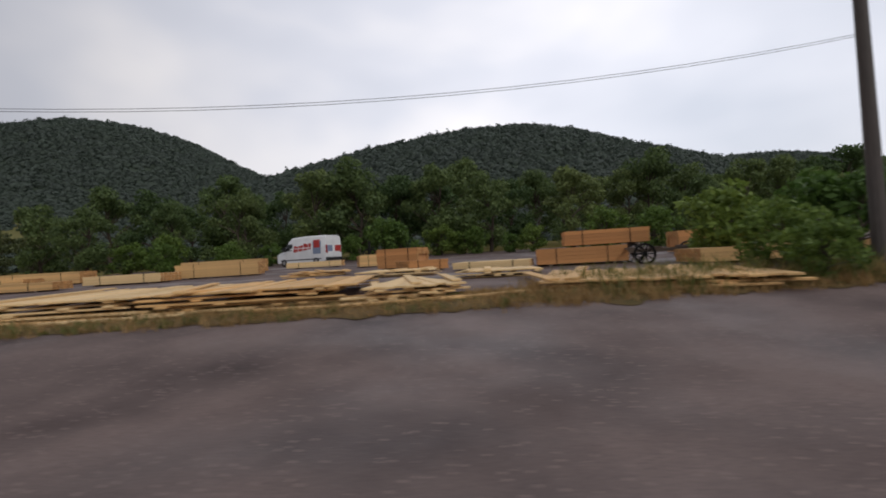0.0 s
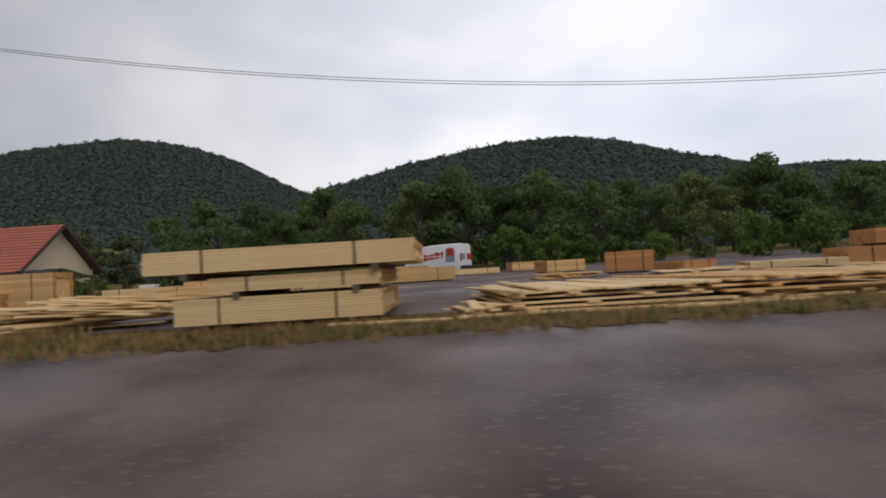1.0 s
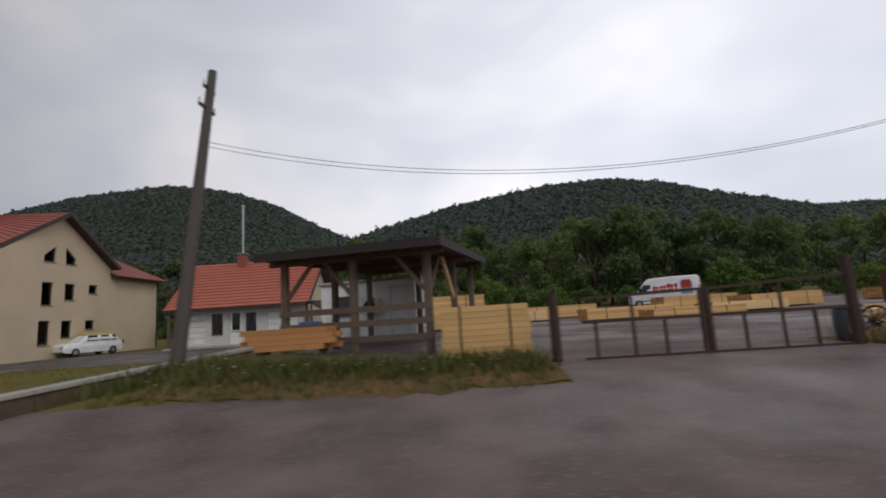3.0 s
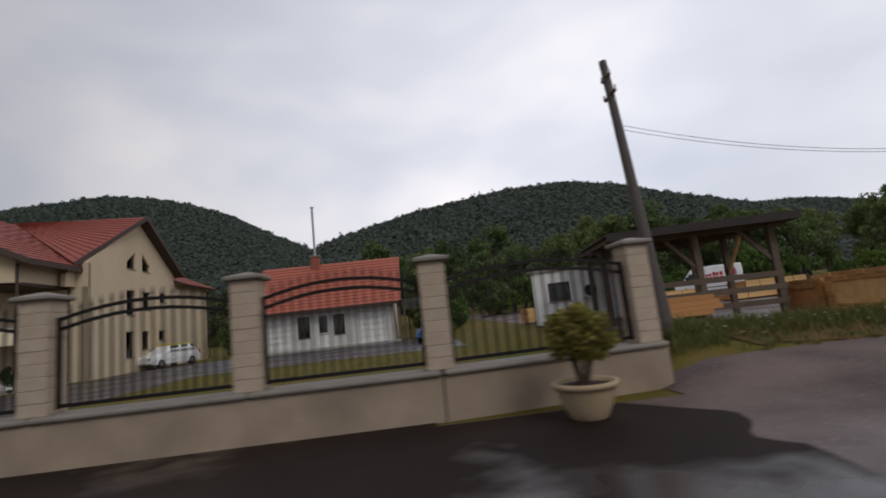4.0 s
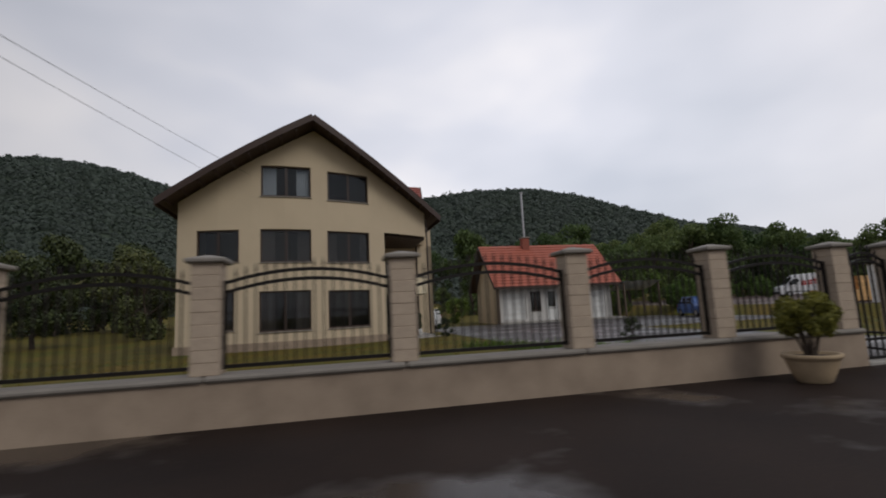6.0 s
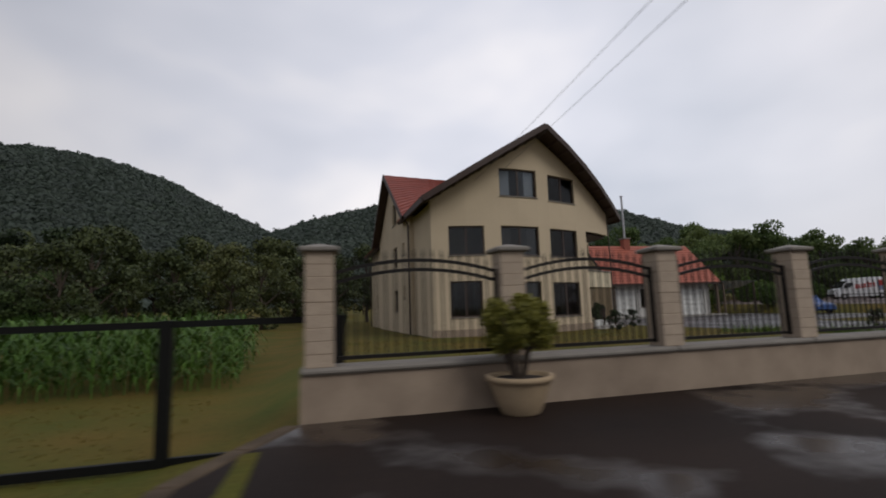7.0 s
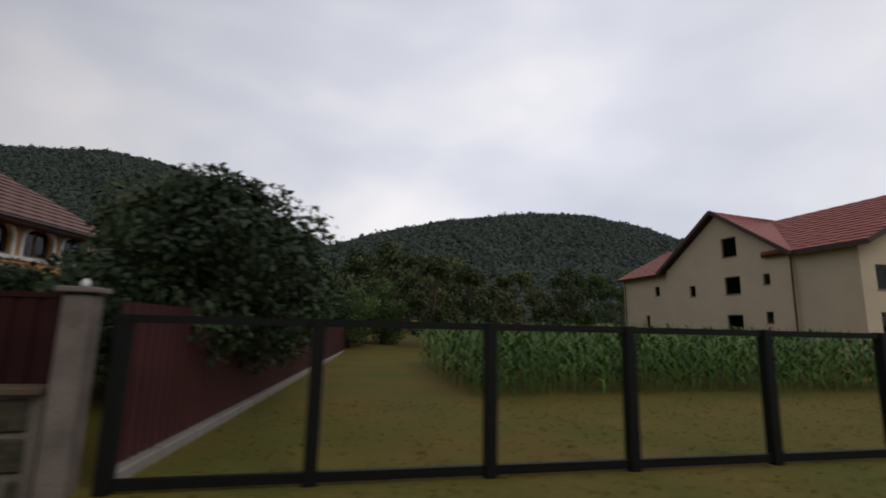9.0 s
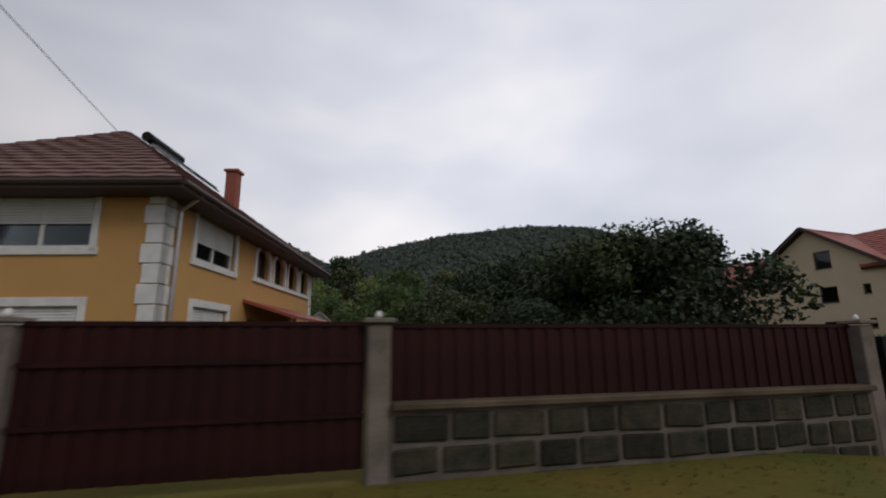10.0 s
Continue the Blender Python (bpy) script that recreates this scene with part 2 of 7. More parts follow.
M_BROWN_METAL = material("brown_sheet_metal", (0.033, 0.0075, 0.007), 0.55, metal=0.0, var=0.2, scale=1.2, dirt=(0.010, 0.004, 0.004), dirt_amount=0.9, per_object=0.15, spec=0.15)
# side fence maroon, lightened to put its reflection into the colour
M_SIDE_METAL = material("reflection_paled_maroon_sheet", (0.072, 0.022, 0.023), 0.5, var=0.2, scale=1.2, dirt=(0.025, 0.010, 0.010), dirt_amount=0.8, per_object=0.15, spec=0.3)
M_STONE = material("grey_green_fieldstone", (0.052, 0.043, 0.030), 0.85, var=0.4, scale=5, fine=25, bump=0.7, per_object=0.8, dirt=(0.015, 0.018, 0.011), dirt_amount=0.9, spec=0.2)
M_MORTAR = material("pale_raised_mortar", (0.15, 0.125, 0.10), 0.9, var=0.3, scale=2, fine=40, bump=0.4, local=False, dirt=(0.06, 0.05, 0.04), dirt_amount=0.8)
M_COPING = material("weathered_tan_coping", (0.125, 0.092, 0.062), 0.9, var=0.25, scale=2, fine=40, bump=0.3, local=False, dirt=(0.055, 0.040, 0.028), dirt_amount=0.9, spec=0.2)
M_PILLAR_GREY = material("weathered_concrete_pillar", (0.19, 0.150, 0.128), 0.85, var=0.25, scale=3, fine=30, bump=0.4, dirt=(0.07, 0.06, 0.05), dirt_amount=0.8)
M_BLACK_STEEL = material("black_painted_steel", (0.006, 0.006, 0.0055), 0.6, metal=0.0, var=0.2, bump=0.1, spec=0.2)
M_WOOD = material("fresh_sawn_spruce", (0.70, 0.44, 0.185), 0.7, var=0.16, scale=1.2, fine=18, bump=0.15, per_object=0.35, stretch=(0.3, 4, 4), dirt=(0.46, 0.25, 0.10), dirt_amount=0.6)
M_WOOD_PALE = material("pale_planed_boards", (0.77, 0.56, 0.29), 0.7, var=0.12, scale=1.2, fine=18, bump=0.1, per_object=0.2, stretch=(0.3, 4, 4), dirt=(0.58, 0.36, 0.16), dirt_amount=0.6)
M_END = material("orange_brown_end_grain", (0.50, 0.25, 0.085), 0.85, var=0.2, scale=3, fine=60, bump=0.2, per_object=0.3)
M_WOOD_ORANGE = material("orange_larch_boards", (0.52, 0.24, 0.085), 0.75, var=0.18, scale=1.2, fine=18, bump=0.15, per_object=0.35, stretch=(0.3, 4, 4))
M_WOOD_OLD = material("weathered_grey_timber", (0.13, 0.095, 0.07), 0.85, var=0.25, scale=2, fine=20, bump=0.4, stretch=(1, 1, 0.25), per_object=0.2)
M_POLE = material("tarred_timber_pole", (0.085, 0.070, 0.062), 0.7, var=0.35, scale=3, fine=18, bump=0.5, stretch=(3, 3, 0.3))
M_RUST = material("rusty_steel", (0.115, 0.045, 0.028), 0.75, metal=0.3, var=0.35, scale=3, fine=30, bump=0.3)
M_GATE = material("rusty_brown_gate_tube", (0.060, 0.034, 0.026), 0.6, metal=0.3, var=0.3)
M_ORANGE_PAINT = material("orange_machine_paint", (0.50, 0.20, 0.04), 0.5, var=0.2, scale=3)
M_RUBBER = material("black_rubber", (0.016, 0.016, 0.016), 0.8, var=0.3)
M_VAN = material("white_car_paint", (0.78, 0.79, 0.80), 0.3, var=0.04, scale=1, bump=0.0)
M_DARK_GLASS = material("dark_car_glass", (0.02, 0.022, 0.025), 0.08, var=0.1, bump=0.0)
M_RED = material("red_lettering", (0.45, 0.035, 0.03), 0.5, var=0.1, bump=0.0)
M_BLUE_GREY = material("blue_grey_print", (0.22, 0.27, 0.38), 0.5, var=0.4, scale=4, bump=0.0)
M_BLUE = material("blue_sign_enamel", (0.02, 0.06, 0.28), 0.35, var=0.08, bump=0.0)
M_SIGN_WHITE = material("white_sign_print", (0.62, 0.64, 0.68), 0.5, var=0.08, scale=1, bump=0.0)
M_SIGN_DARK = material("dark_navy_print", (0.07, 0.075, 0.12), 0.5, var=0.15, bump=0.0)
M_YELLOW = material("yellow_car_paint", (0.62, 0.50, 0.06), 0.35, var=0.05, bump=0.0)
M_SILVER = material("silver_hub_metal", (0.45, 0.45, 0.46), 0.35, metal=0.8, var=0.1)
M_LAMP_RED = material("red_tail_lamp", (0.35, 0.02, 0.02), 0.3, var=0.1, bump=0.0)
M_POT = material("buff_clay_planter", (0.46, 0.34, 0.21), 0.8, var=0.15, scale=5, fine=40, bump=0.2)
M_SOIL = material("dark_potting_soil", (0.03, 0.02, 0.015), 0.95, var=0.4, bump=0.5)
M_BARK = material("rough_brown_bark", (0.075, 0.055, 0.04), 0.9, var=0.35, scale=4, fine=25, bump=0.7, stretch=(3, 3, 0.5))
M_WIRE = material("black_cable", (0.02, 0.02, 0.02), 0.6, var=0.1, bump=0.0)
# yard tree green brightened, part of it haze put into the leaf colour
M_LEAF = foliage("broadleaf_foliage", (0.044, 0.070, 0.024), (0.150, 0.200, 0.066), thin=0.4)
M_LEAF_OLIVE = foliage("olive_broadleaf_foliage", (0.022, 0.032, 0.011), (0.085, 0.100, 0.032))
M_LEAF_DARK = foliage("dark_fruit_tree_foliage", (0.010, 0.018, 0.008), (0.045, 0.065, 0.02))
# shrub green brightened for the same haze as the yard trees
M_LEAF_BRIGHT = foliage("fresh_shrub_foliage", (0.055, 0.095, 0.018), (0.17, 0.24, 0.050), thin=0.4)
# canopy green lightened and blued: the colour itself carries the hills' haze
M_FOREST = foliage("haze_paled_hill_canopy", (0.082, 0.108, 0.086), (0.128, 0.160, 0.120), leafy=0.18, broad=0.07, thin=0.35)
M_CORN = foliage("maize_leaves", (0.022, 0.058, 0.006), (0.105, 0.185, 0.026))
M_BUSH = foliage("golden_privet_foliage", (0.06, 0.068, 0.014), (0.27, 0.25, 0.05), thin=0.35)
M_DRY = foliage("tall_dry_grass", (0.15, 0.09, 0.030), (0.40, 0.27, 0.11), thin=0.4)
M_WEED = foliage("green_weed_blades", (0.070, 0.075, 0.020), (0.19, 0.19, 0.055), thin=0.45)
M_TUFT = foliage("meadow_tuft_blades", (0.11, 0.096, 0.019), (0.19, 0.15, 0.034), thin=0.5)
M_BLOSSOM = material("white_weed_blossom", (0.7, 0.7, 0.62), 0.8, var=0.1, bump=0.0)


# ---- small builders ----
def box(bm, x0, x1, y0, y1, z0, z1, bevel=0.0, m=None):
    r = bmesh.ops.create_cube(bm, size=1.0)
    vs = r["verts"]
    for v in vs:
        v.co = Vector((x0 + (v.co.x + 0.5) * (x1 - x0), y0 + (v.co.y + 0.5) * (y1 - y0), z0 + (v.co.z + 0.5) * (z1 - z0)))
    if m is not None:
        bmesh.ops.transform(bm, matrix=m, verts=vs)
    if bevel:
        es = list({e for v in vs for e in v.link_edges})
        bmesh.ops.bevel(bm, geom=es, offset=bevel, segments=1, affect="EDGES", profile=0.5)
    return bm


def tube(bm, a, b, r, r2=None, sides=8):
    a, b = Vector(a), Vector(b)
    d = b - a
    res = bmesh.ops.create_cone(bm, cap_ends=True, segments=sides, radius1=r, radius2=r if r2 is None else r2, depth=d.length)
    bmesh.ops.transform(bm, matrix=Matrix.Translation((a + b) / 2) @ d.to_track_quat("Z", "Y").to_matrix().to_4x4(), verts=res["verts"])
    return bm


def bar(bm, a, b, w, h):
    """A rectangular bar from a to b."""
    a, b = Vector(a), Vector(b)
    d = b - a
    r = bmesh.ops.create_cube(bm, size=1.0)
    q = d.to_track_quat("X", "Z").to_matrix().to_4x4()
    bmesh.ops.transform(bm, matrix=Matrix.Translation((a + b) / 2) @ q @ Matrix.Diagonal((d.length, w, h, 1)), verts=r["verts"])
    return bm


def revolve(bm, profile, sides=20):
    """A turned shape from (radius, height) pairs."""
    rings = []
    for r, z in profile:
        rings.append([bm.verts.new((r * math.cos(2 * math.pi * k / sides), r * math.sin(2 * math.pi * k / sides), z)) for k in range(sides)])
    for lo, hi in zip(rings, rings[1:]):
        for k in range(sides):
            f = bm.faces.new((lo[k], lo[(k + 1) % sides], hi[(k + 1) % sides], hi[k]))
            f.smooth = True
    bm.faces.new(rings[-1])
    bm.faces.new(list(reversed(rings[0])))
    return bm


def finish(name, bm, mat):
    me = bpy.data.meshes.new(name)
    bmesh.ops.recalc_face_normals(bm, faces=bm.faces)
    bm.to_mesh(me)
    bm.free()
    for mm in mat if isinstance(mat, (list, tuple)) else [mat]:
        me.materials.append(mm)
    return me


def part(name, bm, mat, parent, label="", at=None):
    """Links a bmesh as one mesh object under a thing or a part."""
    ob = new(name, finish(name, bm, mat) if isinstance(bm, bmesh.types.BMesh) else bm)
    if parent is not None:
        ob.parent = parent
    if at is not None:
        ob.matrix_basis = at
    return tagged(ob, label)


def thing(name, label, category, m=None, group="", kind=""):
    ob = new(name)
    ob.empty_display_size = 0.3
    if m is not None:
        ob.matrix_basis = m
    return tagged(ob, label, category, group, kind)


def single(name, bm, mat, label, category, m=None, group="", kind=""):
    ob = new(name, finish(name, bm, mat) if isinstance(bm, bmesh.types.BMesh) else bm)
    if m is not None:
        ob.matrix_basis = m
    return tagged(ob, label, category, group, kind)


def from_arrays(name, verts, faces, mat, smooth=False):
    me = bpy.data.meshes.new(name)
    verts = np.asarray(verts, dtype=np.float32)
    faces = np.asarray(faces, dtype=np.int32)
    n, k = faces.shape
    me.vertices.add(len(verts))
    me.vertices.foreach_set("co", verts.ravel())
    me.loops.add(n * k)
    me.loops.foreach_set("vertex_index", faces.ravel())
    me.polygons.add(n)
    me.polygons.foreach_set("loop_start", np.arange(0, n * k, k, dtype=np.int32))
    me.polygons.foreach_set("loop_total", np.full(n, k, dtype=np.int32))
    if smooth:
        me.polygons.foreach_set("use_smooth", np.ones(n, dtype=bool))
    me.update(calc_edges=True)
    me.validate()
    me.materials.append(mat)
    return me


# ---- the lie of the land ----
def ease(a, b, v):
    t = np.clip((v - a) / (b - a), 0, 1)
    return t * t * (3 - 2 * t)


LEFT_X = [-900, -500, -342, -276, -208, -171, -127, -93, -50, 0, 80]
LEFT_Z = [60, 101, 119, 132, 136, 130, 114, 94, 72, 43, 20]
RIGHT_X = [-260, -130, -80, -46, -20, 15, 52, 88, 122, 152, 183, 214, 249, 300, 420]
RIGHT_Z = [10, 30, 48, 60, 70, 79, 85, 91, 93, 89, 79, 71, 58, 40, 20]
THIRD_X = [150, 300, 357, 390, 436, 484, 530, 700, 1000]
THIRD_Z = [40, 70, 90, 96, 97, 88, 81, 70, 50]


def hills(x, y):
    left = np.interp(x, LEFT_X, LEFT_Z) * ease(110, 405, y) * (1 - 0.8 * ease(405, 800, y))
    right = np.interp(x, RIGHT_X, RIGHT_Z) * ease(95, 327, y) * (1 - 0.8 * ease(327, 600, y))
    third = np.interp(x, THIRD_X, THIRD_Z) * ease(160, 500, y) * (1 - 0.8 * ease(500, 900, y))
    return np.maximum(np.maximum(left, right), third) - 11.5 * ease(95, 330, y)


def land(x, y):
    x, y = np.asarray(x, float), np.asarray(y, float)
    mound = 0.26 * np.exp(-(((x - 24.7) / 1.7) ** 2) - ((y - 9.2) / 2.2) ** 2)
    yard = ease(0.05, 0.6, x - np.interp(y, [5.8, 9.9, 12.5, 60], [21.95, 24.1, 21.3, 21.0])) * (0.32 * ease(3.4, 7.4, y) + 0.016 * np.clip(y - 8, 0, 60) + mound)
    field = ease(15.5, 16.2, -x) * (1 - 0.35 * ease(39, 41, -x)) * -0.52 * ease(2.2, 3.9, y) * (1 - ease(24, 45, y))
    back = 0.02 * np.clip(y - 45, 0, 60)
    return yard + field + back + hills(x, y)


def axis(near0, near1, far0, far1):
    lo = near0 - np.cumsum(np.geomspace(1.3, 90, 40))
    hi = near1 + np.cumsum(np.geomspace(1.3, 90, 60))
    return np.concatenate([[far0], lo[lo > far0][::-1], np.arange(near0, near1 + 0.5), hi[hi < far1], [far1]])


XS = axis(-80, 100, -2600, 2600)
YS = axis(-16, 80, -2400, 2600)


def sheet(name, keep, lift, mat, label, category):
    """A piece of the land's own lattice, lifted by a little."""
    gx, gy = np.meshgrid(XS, YS, indexing="ij")
    gz = land(gx, gy) + lift
    ids = np.arange(gx.size).reshape(gx.shape)
    cx, cy = (gx[:-1, :-1] + gx[1:, 1:]) / 2, (gy[:-1, :-1] + gy[1:, 1:]) / 2
    sel = keep(cx, cy)
    quads = np.stack([ids[:-1, :-1], ids[1:, :-1], ids[1:, 1:], ids[:-1, 1:]], -1)[sel]
    used, inv = np.unique(quads.ravel(), return_inverse=True)
    pts = np.stack([gx.ravel(), gy.ravel(), gz.ravel()], -1)[used]
    me = from_arrays(name, pts, inv.reshape(-1, 4), mat, smooth=True)
    return tagged(new(name, me), label, category, kind="structure")


sheet("ground", lambda x, y: x > -1e9, 0.0, M_GRASS, "uneven green and brown grass reaching to wooded hills", "ground")
sheet("road", lambda x, y: (y < 2.6) & (y > -6) & (abs(x) < 900) & ((x < 19) | (x > 100)), 0.012, M_ASPHALT, "wet dark asphalt road with worn patches", "road")
sheet("forecourt_pavement", lambda x, y: (x > -14.0) & (x < 19) & (y > 2.5) & (y < 5.6), 0.012, M_ASPHALT, "wet dark asphalt in front of the garden wall", "pavement")
sheet("yard_gravel", lambda x, y: (x > 19) & (x < 100) & (y > -6) & ((x > 22) | (y < 5.1)) & ((x > 24) | (y < 6)) & ((y < np.where(x > 40, 7.05, 6.1)) | ((y > 9.2) & (y < 52)) | ((x > 29.8) & (x < 35.4) & (y < 12))), 0.012, M_GRAVEL, "wet grey-brown gravel of the timber yard", "yard")
sheet("courtyard_pavement", lambda x, y: (x > 2) & (x < 21.2) & (y > 5.6) & (y < 33) & ((x < 10.2) | (y > 18.6)), 0.012, M_PAVE, "wet grey courtyard paving before the houses", "pavement")

sheet("hill_slope", lambda x, y: (y > 92) & (land(x, y) > 3.2), 0.1, M_FOREST_FLOOR, "undergrowth floor of the wooded hills, its green paled for haze", "ground")

M_HAY = material("pale_mown_field", (0.15, 0.135, 0.055), 0.95, var=0.2, scale=0.06, fine=1.5, bump=0.0, dirt=(0.10, 0.11, 0.035), dirt_amount=0.8, local=False, spec=0.1)
sheet("hay_field", lambda x, y: (y > 180) & (y < 212) & (x < -70) & (x > -195), 0.25, M_HAY, "pale mown field at the foot of the wooded hill", "field")


def ragged_strip(name, x0, x1, y_near, y_far, amp, mat, label, category, seed, lift=0.024, step=0.14):
    """A strip of ground with an uneven near edge."""
    rng = np.random.default_rng(seed)
    x = np.arange(x0, x1 + step, step)
    wave = sum(a * np.interp(x, np.arange(x0 - 5, x1 + 6, s), rng.normal(size=len(np.arange(x0 - 5, x1 + 6, s)))) for a, s in ((0.5, 3.1), (0.4, 1.1), (0.3, 0.42), (0.25, 0.16)))
    near = y_near + amp * wave
    f = np.linspace(0, 1, 12)
    gx = np.repeat(x[:, None], 12, 1)
    gy = near[:, None] + (y_far - near)[:, None] * f[None]
    gz = land(gx, gy) + lift * np.minimum(1, f * 6 + 0.62)[None]
    ids = np.arange(gx.size).reshape(gx.shape)
    q = np.stack([ids[:-1, :-1], ids[1:, :-1], ids[1:, 1:], ids[:-1, 1:]], -1).reshape(-1, 4)
    me = from_arrays(name, np.stack([gx, gy, gz], -1).reshape(-1, 3), q, mat, smooth=True)
    return tagged(new(name, me), label, category, kind="structure")


ragged_strip("verge_by_gate", 24.0, 29.9, 6.1, 8.2, 0.3, M_VERGE, "ragged brown earth verge with sparse weeds", "verge", 1)
ragged_strip("verge_by_pole", 35.2, 41.0, 5.9, 8.2, 0.3, M_VERGE, "ragged brown earth verge with sparse weeds", "verge", 2)
ragged_strip("verge_by_piles", 41.0, 78.0, 6.75, 8.4, 0.3, M_VERGE, "ragged brown earth verge before the timber piles", "verge", 3)
ragged_strip("verge_by_meadow", -39.0, -15.4, 1.75, 4.2, 0.15, M_GRASS, "soft grassy road edge of the meadow", "verge", 4)
ragged_strip("verge_by_fence", -62.0, -39.0, 1.8, 4.0, 0.15, M_GRASS, "soft grassy road edge before the brown fence", "verge", 5)


def asphalt_edge():
    """Uneven end of the asphalt where it runs out into the gravel."""
    rng = np.random.default_rng(12)
    y = np.arange(-6, 5.0, 0.15)
    wave = sum(a * np.interp(y, np.arange(-8, 8, s), rng.normal(size=len(np.arange(-8, 8, s)))) for a, s in ((0.7, 3.0), (0.4, 1.1), (0.2, 0.35)))
    x1 = 20.6 + wave * 0.7
    f = np.linspace(0, 1, 8)
    gx = 18.0 + (x1 - 18.0)[:, None] * f[None]
    gy = np.repeat(y[:, None], 8, 1)
    gz = land(gx, gy) + 0.0145 + 0.005 * f[None]
    ids = np.arange(gx.size).reshape(gx.shape)
    q = np.stack([ids[:-1, :-1], ids[:-1, 1:], ids[1:, 1:], ids[1:, :-1]], -1).reshape(-1, 4)
    me = from_arrays("asphalt_edge", np.stack([gx, gy, gz], -1).reshape(-1, 3), q, M_ASPHALT, smooth=True)
    tagged(new("asphalt_edge", me), "crumbling edge of the wet asphalt beside the gravel", "road", kind="structure")


asphalt_edge()



# ---- house kit ----
def wall(bm, u0, u1, z0, top, holes, thick, m):
    """A wall in its own plane (u along, w inwards, z up) with openings cut through; top: height, or a function of u."""
    tf = top if callable(top) else (lambda u: top)
    peaks = [] if not callable(top) else list(top.breaks)
    us = sorted({u0, u1, *[p for p in peaks if u0 < p < u1], *[h for o in holes for h in o[:2]]})

    def put(pts):
        vs = [bm.verts.new(m @ Vector(p)) for p in pts]
        bm.faces.new(vs)

    for a, b in zip(us, us[1:]):
        mid_u = (a + b) / 2
        cuts = sorted([(o[2], o[3]) for o in holes if o[0] <= mid_u <= o[1]])
        spans, lo = [], z0
        for c0, c1 in cuts:
            if c0 > lo + 1e-6:
                spans.append((lo, lo, c0, c0))
            lo = c1
        spans.append((lo, lo, tf(a), tf(b)))
        for la, lb, ha, hb in spans:
            for w in (0, thick):
                put([(a, w, la), (b, w, lb), (b, w, hb), (a, w, ha)])
        put([(a, 0, tf(a)), (b, 0, tf(b)), (b, thick, tf(b)), (a, thick, tf(a))])
    for u in (u0, u1):
        put([(u, 0, z0), (u, thick, z0), (u, thick, tf(u)), (u, 0, tf(u))])
    for a, b, c, d in holes:
        put([(a, 0, c), (b, 0, c), (b, thick, c), (a, thick, c)])
        put([(a, 0, d), (b, 0, d), (b, thick, d), (a, thick, d)])
        put([(a, 0, c), (a, thick, c), (a, thick, d), (a, 0, d)])
        put([(b, 0, c), (b, thick, c), (b, thick, d), (b, 0, d)])
    return bm


class Gable:
    """The top line of a gable wall."""

    def __init__(self, mid_u, peak, slope):
        self.mid_u, self.peak, self.slope, self.breaks = mid_u, peak, slope, (mid_u,)

    def __call__(self, u):
        return self.peak - abs(u - self.mid_u) * self.slope


def window(parent, m, hole, panes=2, mat=None, curtain=0.0, shutter=0.0, deep=0.12):
    """A framed window in an opening: frame with mullions, panes, and what hangs behind them."""
    a, b, c, d = hole
    mat = mat or M_WIN
    bm = bmesh.new()
    t = 0.07
    for x0, x1, z0, z1 in ((a, b, c, c + t), (a, b, d - t, d), (a, a + t, c + t, d - t), (b - t, b, c + t, d - t)):
        box(bm, x0, x1, deep, deep + 0.07, z0, z1, m=m)
    for k in range(1, panes):
        u = a + (b - a) * k / panes
        box(bm, u - t * 0.7, u + t * 0.7, deep, deep + 0.07, c + t, d - t, m=m)
    win = part("window", bm, mat, parent)
    for k in range(panes):
        p0, p1 = a + (b - a) * k / panes + t * 0.6, a + (b - a) * (k + 1) / panes - t * 0.6
        bm = bmesh.new()
        box(bm, p0, p1, deep + 0.025, deep + 0.04, c + t * 0.8, d - t * 0.8, m=m)
        pane = part("pane", bm, M_GLASS, win)
        pane.visible_shadow = False
    bm = bmesh.new()
    box(bm, a - 0.04, b + 0.04, -0.05, deep, c - 0.05, c - 0.003, 0.008, m)
    part("sill", bm, M_CAP if mat is M_WIN else M_WHITE, win)
    if curtain:
        n = 14
        for s0, s1 in ((a + 0.06, a + (b - a) * curtain), (b - (b - a) * curtain, b - 0.06)):
            bm = bmesh.new()
            prev = None
            for k in range(n + 1):
                u = s0 + (s1 - s0) * k / n
                w = deep + 0.16 + (0.03 if k % 2 else -0.03)
                cur = (bm.verts.new(m @ Vector((u, w, c + 0.05))), bm.verts.new(m @ Vector((u, w, d - 0.05))))
                if prev:
                    bm.faces.new((prev[0], cur[0], cur[1], prev[1]))
                prev = cur
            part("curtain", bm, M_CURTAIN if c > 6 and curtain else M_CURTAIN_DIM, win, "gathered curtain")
    if shutter:
        bm = bmesh.new()
        zs = np.arange(d - 0.06, d - (d - c) * shutter, -0.07)
        for z in zs:
            box(bm, a + 0.08, b - 0.08, deep - 0.06, deep - 0.03, z - 0.062, z, 0.01, m)
        part("roller_shutter", bm, M_WHITE, win, "half lowered white roller shutter")
    return win


